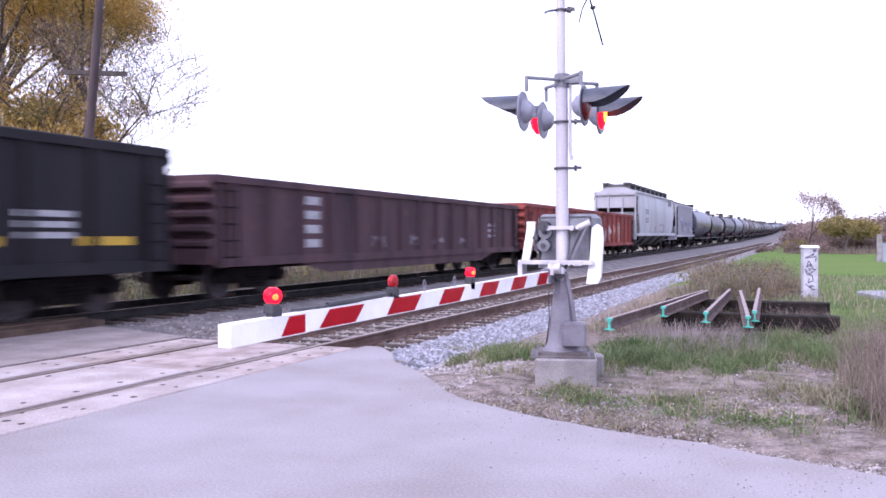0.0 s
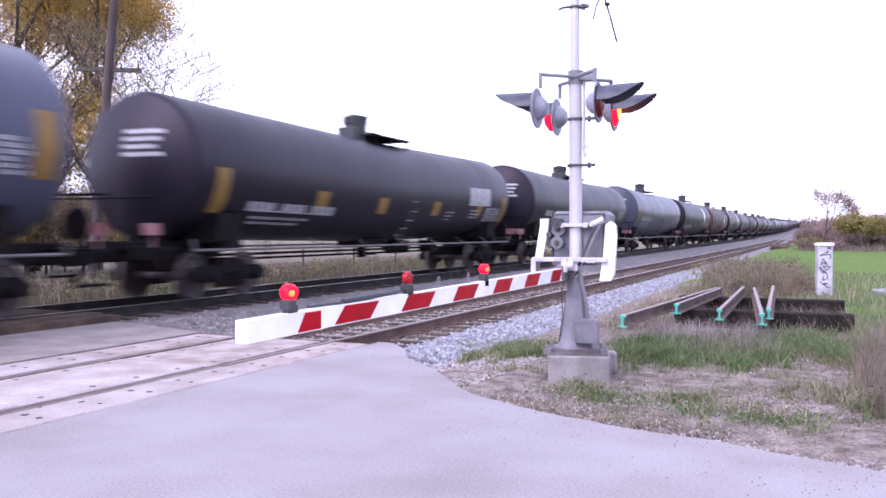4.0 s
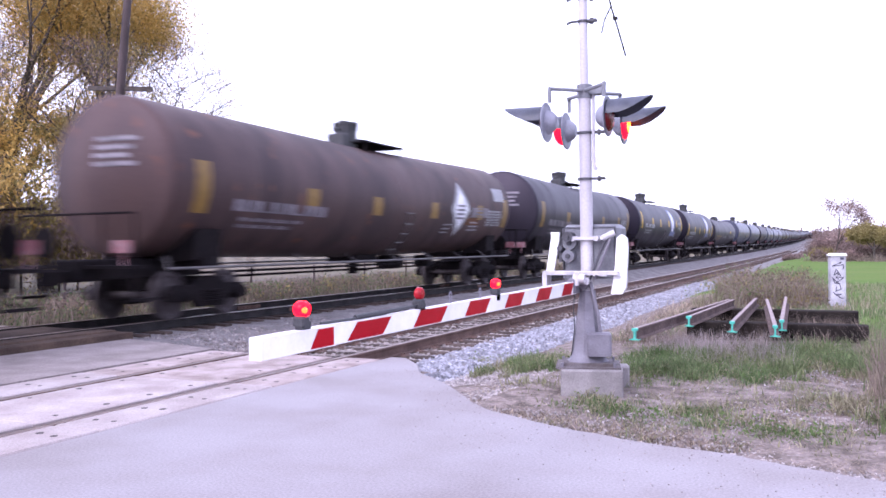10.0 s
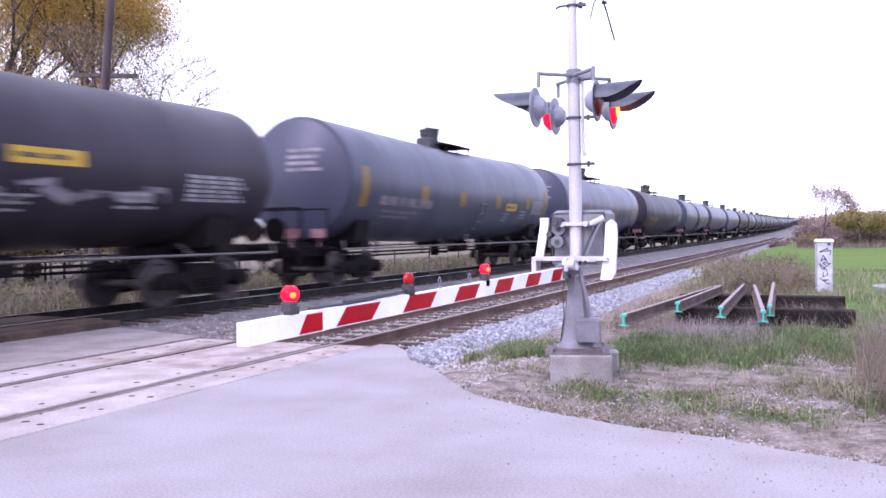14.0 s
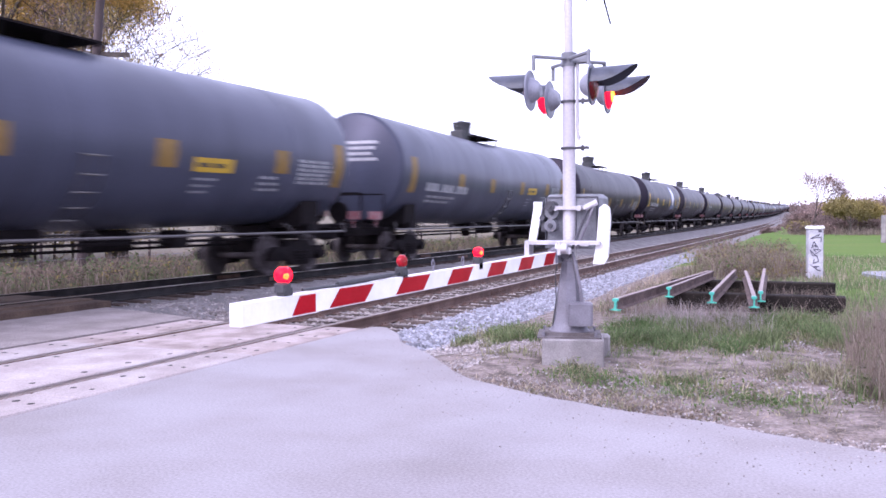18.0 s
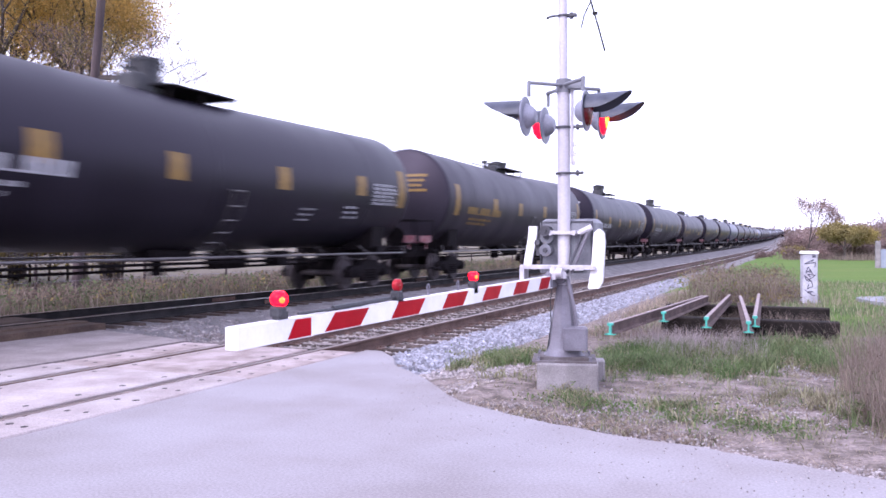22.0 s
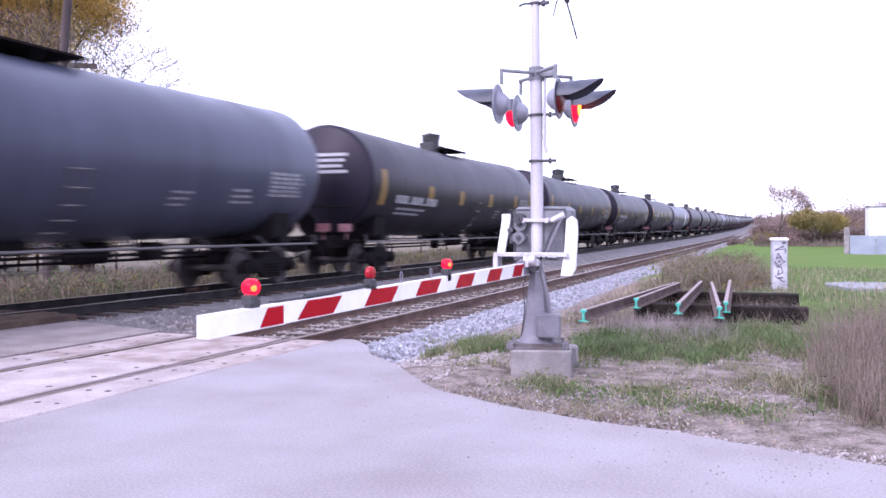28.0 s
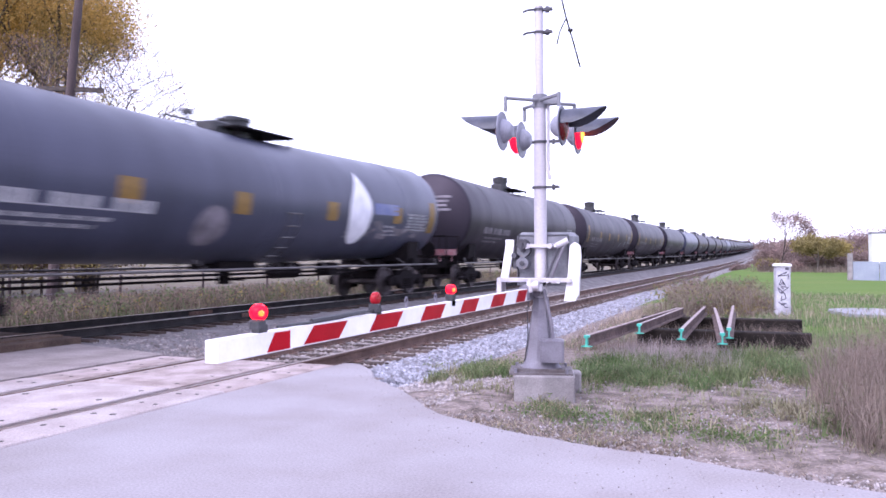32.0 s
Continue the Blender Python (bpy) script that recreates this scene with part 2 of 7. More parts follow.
LEAF_GOLD = material("leaf_gold", (0.56, 0.37, 0.10), (0.42, 0.30, 0.11), rough=0.7, scale=0.5, fine=20, amount=0.2, bump=0, per=0.35, island=True, spec=0.1, leafy=True)
LEAF_OLIVE = material("leaf_olive", (0.31, 0.25, 0.09), (0.23, 0.19, 0.08), rough=0.7, scale=0.5, fine=20, amount=0.2, bump=0, per=0.35, island=True, spec=0.1, leafy=True)
LEAF_BROWN = material("leaf_brown", (0.36, 0.26, 0.235), (0.28, 0.21, 0.19), rough=0.8, scale=0.3, fine=20, amount=0.2, bump=0, per=0.35, island=True, spec=0.1, leafy=True)
LEAF_GREEN = material("leaf_green", (0.12, 0.185, 0.065), (0.16, 0.18, 0.07), rough=0.8, scale=0.3, fine=20, amount=0.2, bump=0, per=0.35, island=True, spec=0.1, leafy=True)
THICKET = material("thicket_leaf", (0.27, 0.20, 0.185), (0.21, 0.165, 0.14), rough=0.8, scale=0.3, fine=20, amount=0.2, bump=0, per=0.3, island=True, spec=0.1, leafy=True)
THICKET_YELLOW = material("thicket_yellow_leaf", (0.30, 0.25, 0.10), (0.25, 0.21, 0.11), rough=0.8, scale=0.3, fine=20, amount=0.2, bump=0, per=0.3, island=True, spec=0.1, leafy=True)
GRASS_OLIVE = material("grass_olive", (0.23, 0.23, 0.13), (0.28, 0.25, 0.17), rough=0.8, scale=0.9, fine=20, amount=0.2, bump=0, per=0.5, island=True, spec=0.1, leafy=True)
FIELD_DRY = material("field_dry_grass", (0.17, 0.138, 0.105), (0.115, 0.094, 0.07), rough=0.9, scale=0.6, fine=20, amount=0.2, bump=0, per=0.4, island=True, spec=0.1, leafy=True)
GRASS_GREEN = material("grass_green", (0.125, 0.19, 0.075), (0.19, 0.215, 0.11), rough=0.8, scale=0.6, fine=20, amount=0.2, bump=0, per=0.4, island=True, spec=0.1, leafy=True)
# darker weed green; in the verge mounds it paints shade among the tufts
WEED_DARK = material("dark_weed", (0.11, 0.145, 0.065), (0.15, 0.15, 0.085), rough=0.85, scale=0.8, fine=20, amount=0.2, bump=0, per=0.5, island=True, spec=0.1, leafy=True)
BRUSH_BROWN = material("dark_brush", (0.20, 0.15, 0.12), (0.13, 0.10, 0.078), rough=0.9, scale=0.8, fine=20, amount=0.2, bump=0, per=0.5, island=True, spec=0.1, leafy=True)
GRASS_DRY = material("grass_dry", (0.40, 0.33, 0.25), (0.30, 0.25, 0.19), rough=0.9, scale=0.6, fine=20, amount=0.2, bump=0, per=0.4, island=True, spec=0.1, leafy=True)
WEED_BROWN = material("weed_brown", (0.29, 0.235, 0.195), (0.20, 0.16, 0.13), rough=0.9, scale=0.6, fine=20, amount=0.2, bump=0, per=0.4, island=True, spec=0.1, leafy=True)
LAWN = material("lawn", (0.080, 0.140, 0.028), (0.110, 0.150, 0.040), rough=0.9, scale=0.15, fine=15, amount=0.3, bump=0.2, spec=0.05)
FENCE_BLUE = material("fence_sheet", (0.28, 0.31, 0.37), (0.22, 0.25, 0.31), rough=0.6, scale=1, fine=40, amount=0.3)
FIELD = material("far_field", (0.125, 0.098, 0.064), (0.092, 0.08, 0.045), rough=1.0, scale=0.05, fine=4, amount=0.4, bump=0.3)


# ---- mesh building ----
class Build:
    """Collects vertices and faces of one part."""

    def __init__(self):
        self.v, self.f = [], []

    def add(self, verts, faces):
        k = len(self.v)
        self.v += [tuple(p) for p in verts]
        self.f += [tuple(i + k for i in q) for q in faces]
        return self

    def box(self, x0, x1, y0, y1, z0, z1, m=None, c=0.0):
        """A block, with its upright and top edges chamfered by c."""
        if c:
            ring = [(x0 + c, y0), (x1 - c, y0), (x1, y0 + c), (x1, y1 - c), (x1 - c, y1), (x0 + c, y1), (x0, y1 - c), (x0, y0 + c)]
            cx, cy = (x0 + x1) / 2, (y0 + y1) / 2
            kx, ky = 1 - 2 * c / max(x1 - x0, 1e-6), 1 - 2 * c / max(y1 - y0, 1e-6)
            top = [(cx + (x - cx) * kx, cy + (y - cy) * ky) for x, y in ring]
            verts = [(x, y, z0) for x, y in ring] + [(x, y, z1 - c) for x, y in ring] + [(x, y, z1) for x, y in top]
            faces = [tuple(range(7, -1, -1)), tuple(range(16, 24))]
            for j in (0, 8):
                faces += [(j + i, j + (i + 1) % 8, j + 8 + (i + 1) % 8, j + 8 + i) for i in range(8)]
        else:
            verts = [(x, y, z) for z in (z0, z1) for x, y in ((x0, y0), (x1, y0), (x1, y1), (x0, y1))]
            faces = [(3, 2, 1, 0), (4, 5, 6, 7), (0, 1, 5, 4), (1, 2, 6, 5), (2, 3, 7, 6), (3, 0, 4, 7)]
        if m is not None:
            verts = [m @ Vector(p) for p in verts]
        return self.add(verts, faces)

    def tube(self, a, b, r0, r1=None, n=10, caps=True):
        a, b = Vector(a), Vector(b)
        r1 = r0 if r1 is None else r1
        d = (b - a).normalized()
        s = d.orthogonal().normalized()
        w = d.cross(s)
        verts = []
        for p, r in ((a, r0), (b, r1)):
            verts += [p + (s * math.cos(2 * math.pi * i / n) + w * math.sin(2 * math.pi * i / n)) * r for i in range(n)]
        faces = [(i, (i + 1) % n, n + (i + 1) % n, n + i) for i in range(n)]
        if caps:
            faces += [tuple(range(n - 1, -1, -1)), tuple(range(n, 2 * n))]
        return self.add(verts, faces)

    def pipe(self, pts, r, n=8):
        for a, b in zip(pts, pts[1:]):
            self.tube(a, b, r, n=n)
        return self

    def lathe(self, profile, m=None, n=32, a0=0.0, a1=2 * math.pi):
        """profile: (radius, height) pairs turned about z, then moved by m."""
        full = abs(a1 - a0 - 2 * math.pi) < 1e-6
        k = n if full else n + 1
        verts = []
        for r, h in profile:
            verts += [(r * math.cos(a0 + (a1 - a0) * i / n), r * math.sin(a0 + (a1 - a0) * i / n), h) for i in range(k)]
        faces = []
        for j in range(len(profile) - 1):
            for i in range(n):
                i2 = (i + 1) % k
                faces.append((j * k + i, j * k + i2, (j + 1) * k + i2, (j + 1) * k + i))
        if m is not None:
            verts = [m @ Vector(p) for p in verts]
        return self.add(verts, faces)

    def prism(self, outline, y0, y1, m=None):
        """An outline in x and z, drawn out along y."""
        n = len(outline)
        verts = [(x, y, z) for y in (y0, y1) for x, z in outline]
        faces = [tuple(range(n)), tuple(range(2 * n - 1, n - 1, -1))] + [(i, n + i, n + (i + 1) % n, (i + 1) % n) for i in range(n)]
        if m is not None:
            verts = [m @ Vector(p) for p in verts]
        return self.add(verts, faces)

    def mesh(self, name, mat, smooth=35):
        me = bpy.data.meshes.new(name)
        me.from_pydata(self.v, [], self.f)
        me.materials.append(mat)
        if smooth:
            me.shade_smooth()
            me.set_sharp_from_angle(angle=radians(smooth))
        me.update()
        return me


def part(name, built, mat, parent=None, label="", at=None, smooth=35):
    """Links what was built, or a mesh that exists, as one mesh object under a thing or part."""
    me = built if isinstance(built, bpy.types.Mesh) else built.mesh(name, mat, smooth)
    ob = new(name, me)
    if parent:
        ob.parent = parent
    if at is not None:
        ob.matrix_local = at
    if label:
        ob["label"] = label
    return ob


def thing(name, at, label, category, group="", kind=""):
    ob = new(name)
    ob.empty_display_size = 0.2
    ob.matrix_world = at
    return tagged(ob, label, category, group, kind)


def cloud(name, mat, verts, faces):
    """One mesh from arrays of corners and faces, for what nobody could count."""
    me = bpy.data.meshes.new(name)
    me.from_pydata(verts.tolist() if hasattr(verts, "tolist") else verts, [], faces.tolist() if hasattr(faces, "tolist") else faces)
    me.materials.append(mat)
    me.update()
    return me


# ---- the plan ----
NEAR_X, FAR_X, FAR_Z = -6.82, -12.35, 0.13


def rise(y):
    """The far track climbs a little past the crossing, and more steeply far off."""
    y = min(max(y, 0.0), 640.0)
    return 0.0015 * y + 1.4e-5 * y * y


def near_rise(y):
    """The near track and the ground beside it stay level at first, then climb as well."""
    y = min(max(y - 30.0, 0.0), 610.0)
    return 1.8e-5 * y * y


# ---- ground, road and tracks ----
EDGE = [(60, -3.0), (25, 1.0), (8, 4.3), (3, 5.25), (0.34, 5.98), (-0.78, 6.39), (-1.43, 6.55), (-2.23, 6.91), (-2.76, 7.23), (-3.15, 7.63),
        (-3.59, 8.25), (-4.15, 8.88), (-4.43, 9.15), (-4.8, 9.8), (-5.2, 10.3), (-6.2, 10.25), (-8.0, 10.15), (-9.4, 10.55), (-10.6, 10.9),
        (-14.0, 11.2), (-20, 11.4), (-60, 12)]


def road_edge(x):
    return float(np.interp(-x, [-e[0] for e in EDGE], [e[1] for e in EDGE]))


def ground_z(x, y):
    z = -0.06 + 0.05 * noise.noise((x * 0.4, y * 0.4, 0)) + 0.02 * noise.noise((x * 1.7, y * 1.7, 3))
    if y > road_edge(x) + 0.1 or y < -9.5:
        if x > -4.4 and y > 0:
            z += 0.02
        z -= 0.25 * max(0.0, min(1.0, (-3.2 - x) / 1.5)) if x > -16 else 0.25
        if x < -15:
            z -= 0.25 * min(1.0, (-15 - x) / 3)
    else:
        z = -0.12
    return z


def spaced(near0, near1, step, far, grow=1.25):
    out = list(np.arange(near0, near1 + step / 2, step))
    for sign, start, end in ((1, near1, far), (-1, near0, -far)):
        d, p = step, start
        while abs(p) < far:
            d *= grow
            p += sign * d
            out.append(p)
    return sorted(out)


gx, gy = spaced(-24, 12, 0.5, 3000), spaced(-14, 60, 0.6, 3200)
gv = [(x, y, (ground_z(x, y) if abs(x) < 60 and abs(y) < 200 else -0.3) + near_rise(y)) for y in gy for x in gx]
nx = len(gx)
gf = [(j * nx + i, j * nx + i + 1, (j + 1) * nx + i + 1, (j + 1) * nx + i) for j in range(len(gy) - 1) for i in range(nx - 1)]
me = bpy.data.meshes.new("ground")
me.from_pydata(gv, [], gf)
for m in (SOIL, LAWN, FIELD):
    me.materials.append(m)
idx = []
for q in gf:
    x = sum(gv[i][0] for i in q) / 4
    y = sum(gv[i][1] for i in q) / 4
    wob = 2.5 * noise.noise((x * 0.25, y * 0.25, 7))
    idx.append(1 if (x > 0.6 + wob * 0.2 and 15.2 + wob * 0.3 < y < 400) or x > -4.3 + (y - 30) * -0.028 + wob * 0.4 and 29 + wob < y < 400 else 2 if x < -17 + wob * 0.3 or y > 90 or x > 40 else 0)
me.polygons.foreach_set("material_index", idx)
me.shade_smooth()
tagged(new("ground", me), "rough ground of soil, dry grass and green lawn beside the railway", "ground", kind="structure")


def slab(b, xs, y0, top=0.0, thick=0.22):
    """A strip of road between y0 and the road's edge."""
    n = len(xs)
    verts = []
    for x in xs:
        ye = road_edge(x)
        jag = 0.05 * noise.noise((x * 2.2, 3, 1)) + 0.03 * noise.noise((x * 7, 5, 2))
        verts += [(x, y0, top), (x, ye + jag - 0.06, top), (x, ye + jag, top - 0.03), (x, ye + jag, top - thick), (x, y0, top - thick)]
    faces = []
    for i in range(n - 1):
        for k in range(5):
            faces.append((i * 5 + k, (i + 1) * 5 + k, (i + 1) * 5 + (k + 1) % 5, i * 5 + (k + 1) % 5))
    faces += [(4, 3, 2, 1, 0), tuple((n - 1) * 5 + k for k in range(5))]
    b.add(verts, faces)


road = Build()
slab(road, [-5.42 + 0.12 * i for i in range(60)] + [2, 3, 5, 8, 14, 25, 60], -9)
middle = Build()
slab(middle, [-10.75 + 0.123 * i for i in range(20)], -9)
slab(middle, [-60, -40, -25, -18, -16, -15, -14.5, -14, -13.5, -13.22], -9, top=0.10)
tagged(part("road", middle, DIRTY_ASPHALT, smooth=0), "dirt-stained brownish asphalt between and beyond the tracks", "road", kind="structure")
tagged(part("road", road, ASPHALT, smooth=0), "pale worn asphalt road leading over the two tracks", "road", kind="structure")

# concrete panels on both sides of the near rails and between them
crossing = thing("crossing_surface", pose(0, 0, 0), "pale concrete crossing panels with bolt holes between the near rails", "level crossing", kind="structure")
HOLE = material("bolt_hole", (0.035, 0.03, 0.03), rough=0.9, scale=20, fine=80)
OLD_PANEL = material("old_panel", (0.36, 0.30, 0.29), (0.21, 0.165, 0.15), rough=0.95, scale=2.5, fine=60, amount=0.5, bump=0.35)
for x0, x1 in ((-5.98, -5.44), (-7.43, -6.18), (-8.28, -7.66)):
    ends = [-9.2, -6.8, -4.4, -2.0, 0.4, 2.8, 5.2, 7.6, 10.0]
    for y0, y1 in zip(ends, ends[1:]):
        old = y1 > 8
        p = part("panel", Build().box(x0 + 0.005, x1 - 0.005, y0 + 0.008, y1 - 0.008, -0.16, 0.008 if not old else 0.002, c=0.012), OLD_PANEL if old else CONCRETE_PANEL, crossing)
        holes = Build()
        for hy in np.arange(y0 + 0.3, y1, 0.6):
            for hx in ((x0 + 0.13, x1 - 0.13) if x1 - x0 > 0.7 else ((x0 + x1) / 2 + 0.1, (x0 + x1) / 2 - 0.1)):
                j = random.uniform(-0.03, 0.03)
                holes.tube((hx, hy + j, -0.02), (hx, hy + j, (0.008 if not old else 0.002) + 0.002), random.uniform(0.022, 0.034), n=8)
        part("bolt_hole", holes, HOLE, p)

# timber planks fill the far crossing
PLANK = material("crossing_plank", (0.085, 0.060, 0.046), (0.05, 0.036, 0.03), rough=0.95, scale=2, fine=40, amount=0.6, bump=0.4, per=0.3, spec=0.1)
far_crossing = thing("far_crossing_surface", pose(0, 0, 0), "dirty brown timber planks filling the far track crossing", "level crossing", kind="structure")
for x0, x1 in ((-11.54, -11.16), (-11.14, -10.77), (-12.10, -11.73), (-12.50, -12.12), (-12.96, -12.52), (-13.70, -13.17)):
    for y0, y1 in zip((-9, -3.5, 1.5, 6.3), (-3.52, 1.48, 6.28, 11.0)):
        part("plank", Build().box(x0, x1, y0, y1, -0.1, 0.10 if x0 > -11.2 else 0.125, c=0.01), PLANK, far_crossing)

# rails: foot, web and head as one bar; the running face is worn bright
RAIL = [(-0.070, -0.172), (0.070, -0.172), (0.070, -0.160), (0.012, -0.142), (0.010, -0.048), (0.035, -0.036), (0.036, -0.006), (0.030, 0.0),
        (-0.030, 0.0), (-0.036, -0.006), (-0.035, -0.036), (-0.010, -0.048), (-0.012, -0.142), (-0.070, -0.160)]


def rail_bar(x, z, y0, y1, mats, climb):
    n = len(RAIL)
    k = max(1, int((y1 - y0) / 12))
    verts, faces, mi = [], [], []
    for i in range(k + 1):
        y = y0 + (y1 - y0) * i / k
        verts += [(x + a, y, z + c + (rise(y) if climb else near_rise(y))) for a, c in RAIL]
    for i in range(k):
        for j in range(n):
            faces.append((i * n + j, i * n + (j + 1) % n, (i + 1) * n + (j + 1) % n, (i + 1) * n + j))
            mi.append(1 if j in (6, 7, 8) else 0)
    faces += [tuple(range(n - 1, -1, -1)), tuple(range(k * n, k * n + n))]
    mi += [0, 0]
    me = bpy.data.meshes.new("rail")
    me.from_pydata(verts, [], faces)
    for m in mats:
        me.materials.append(m)
    me.polygons.foreach_set("material_index", mi)
    return me


tie_box = Build().box(-1.3, 1.3, -0.115, 0.115, -0.36, -0.172, c=0.012).mesh("tie", TIE_WOOD, 0)
plate = Build()
for s in (-0.752, 0.752):
    plate.box(s - 0.18, s + 0.18, -0.09, 0.09, -0.173, -0.160)
    for a in (-0.1, 0.1):
        for c in (-0.05, 0.05):
            plate.box(s + a - 0.012, s + a + 0.012, c - 0.012, c + 0.012, -0.162, -0.13)
plate = plate.mesh("tie_plate", RAIL_STEEL, 0)
tracks = []
# the far track gets near-black rail bars with a paler running face
for name, cx, cz, mats, label in (("near_track", NEAR_X, 0.0, (RAIL_STEEL, RAIL_TOP), "railway track of rusty rails on weathered wooden ties"),
                                  ("far_track", FAR_X, FAR_Z, (RAIL_DARK, RAIL_TOP), "railway track with near-black rails under the passing train")):
    tr = thing(name, pose(0, 0, 0), label, "railway track", kind="structure")
    cuts = [-950, -420, -90, -40, -14, -2, 10, 17.2, 29, 41, 53, 65, 90, 140, 220, 340, 520, 760, 1100, 1500]
    for s in (-0.752, 0.752):
        for y0, y1 in zip(cuts, cuts[1:]):
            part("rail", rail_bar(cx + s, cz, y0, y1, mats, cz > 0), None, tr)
        # bolted joint bars
        for jy in (17.2, 29, 41):
            side = 1 if s > 0 else -1
            b = Build().box(cx + s + 0.014, cx + s + 0.034, jy - 0.45, jy + 0.45, cz + (rise(jy) if cz else near_rise(jy)) - 0.135, cz + (rise(jy) if cz else near_rise(jy)) - 0.05)
            for q in (-0.36, -0.22, -0.08, 0.08, 0.22, 0.36):
                b.tube((cx + s + 0.03, jy + q, cz + (rise(jy) if cz else near_rise(jy)) - 0.09), (cx + s + 0.06, jy + q, cz + (rise(jy) if cz else near_rise(jy)) - 0.09), 0.018, n=6)
            part("joint_bar", b, RAIL_STEEL, tr)
    tracks.append((tr, cx, cz))


def bed(name, lines, ys, mat, label):
    """A ballast bed: heights across the tracks, drawn along them, a little uneven."""
    verts, faces = [], []
    n = len(lines)
    for y in ys:
        for x, z in lines:
            r = 0.03 * noise.noise((x * 2, y * 2, 9)) if z > -0.5 else 0
            verts.append((x, y, z + r + (rise(y) if -15.5 < x < -10 else near_rise(y))))
    for j in range(len(ys) - 1):
        for i in range(n - 1):
            faces.append((j * n + i, j * n + i + 1, (j + 1) * n + i + 1, (j + 1) * n + i))
    b = Build()
    b.add(verts, faces)
    tagged(part(name, b, mat), label, "ballast", kind="structure")


LINES = [(-17.2, -0.9), (-16.0, -0.55), (-15.0, -0.16), (-14.4, -0.08), (-13.1, -0.07), (-11.6, -0.07), (-10.4, -0.10), (-9.5, -0.28), (-8.8, -0.26), (-8.2, -0.25),
         (-7.56, -0.195), (-6.07, -0.195), (-5.5, -0.215), (-4.9, -0.20), (-4.2, -0.23), (-3.4, -0.24), (-2.6, -0.24), (-2.2, -0.6)]
bed("ballast_bed", LINES, [10.2 + 0.4 * i for i in range(120)] + [60, 64, 70, 80, 95, 120, 160, 220, 300, 420, 600, 760, 1000, 1500], BALLAST_BED, "grey-brown crushed-stone ballast under both tracks")
bed("ballast_bed", LINES, [-950, -420, -200, -100, -50, -25, -15, -9.1], BALLAST_BED, "grey-brown crushed-stone ballast behind the road")


def height_on(lines, x):
    return np.interp(x, [l[0] for l in lines], [l[1] for l in lines])


def stones(count, xs, ys, size, zfun, seed, edge=0.0):
    """Loose broken stones: eight-sided lumps, each turned and stretched its own way."""
    r = np.random.RandomState(seed)
    base = np.array([(1, 0, 0), (-1, 0, 0), (0, 1, 0), (0, -1, 0), (0, 0, 1), (0, 0, -1)], float)
    tri = np.array([(0, 2, 4), (2, 1, 4), (1, 3, 4), (3, 0, 4), (2, 0, 5), (1, 2, 5), (3, 1, 5), (0, 3, 5)])
    x, y = xs[0] + (xs[1] - xs[0]) * r.rand(count), ys[0] + (ys[1] - ys[0]) * r.rand(count) ** 1.5
    keep = np.array([b > road_edge(a) + 0.03 for a, b in zip(x, y)])
    if edge:
        # grit thins out from the verge towards the middle of the road
        keep = np.array([road_edge(a) - edge * c ** 2.5 - 0.1 < b < road_edge(a) - 0.09 for a, b, c in zip(x, y, r.rand(count))])
    x, y = x[keep], y[keep]
    n = len(x)
    s = size * (0.55 + 0.8 * r.rand(n, 1, 1))
    v = base[None] * (0.6 + 0.7 * r.rand(n, 6, 1)) * s
    q, _ = np.linalg.qr(r.randn(n, 3, 3))
    v = np.einsum("nij,nkj->nki", q, v)
    z = zfun(x, y)
    v += np.stack([x, y, z], -1)[:, None]
    f = (tri[None] + 6 * np.arange(n)[:, None, None]).reshape(-1, 3)
    return v.reshape(-1, 3), f


bed_z = lambda x, y: height_on(LINES, x)
v, f = stones(19000, (-5.55, -2.7), (8.6, 40), 0.042, bed_z, 1)
tagged(part("ballast_stones", cloud("ballast_stones", STONE, v, f), STONE), "loose grey-blue broken ballast stones along the near track", "ballast", kind="stuff")
v, f = stones(26000, (-11.2, -5.45), (10, 40), 0.034, bed_z, 4)
BROWN_STONE = material("brown_stone", (0.30, 0.27, 0.26), (0.185, 0.155, 0.145), rough=0.95, scale=6, fine=60, bump=0.2, per=0.4, island=True, spec=0.1)
tagged(part("ballast_stones", cloud("ballast_stones", BROWN_STONE, v, f), BROWN_STONE), "loose brownish ballast stones between the ties", "ballast", kind="stuff")
v, f = stones(3600, (-4.4, -2.75), (8.0, 10.6), 0.025, lambda x, y: np.full_like(x, -0.055) - 0.2 * np.clip((-3.2 - x) / 1.5, 0, 1), 5)
tagged(part("ballast_stones", cloud("ballast_stones", GRAVEL, v, f), GRAVEL), "grey broken stones spilled beside the foundation", "ballast", kind="stuff")
v, f = stones(13000, (-4.2, 1.2), (6.0, 12.0), 0.012, lambda x, y: np.full_like(x, -0.045) - 0.25 * np.clip((-3.2 - x) / 1.5, 0, 1), 2)
tagged(part("gravel_verge", cloud("gravel_verge", GRAVEL, v, f), GRAVEL), "scattered brown gravel on the verge beside the road", "gravel", kind="stuff")

v, f = stones(9000, (-5.2, 2.5), (3.5, 10.0), 0.006, lambda x, y: np.full_like(x, 0.002), 6, edge=1.6)
tagged(part("road_grit", cloud("road_grit", GRAVEL, v, f), GRAVEL), "fine grit and dust along the road's edge", "gravel", kind="stuff")


# ---- the train ----
SHARED = {}


def shared(key, make, mat, smooth=35):
    if key not in SHARED:
        SHARED[key] = make().mesh(key[0] if isinstance(key, tuple) else key, mat, smooth)
    return SHARED[key]


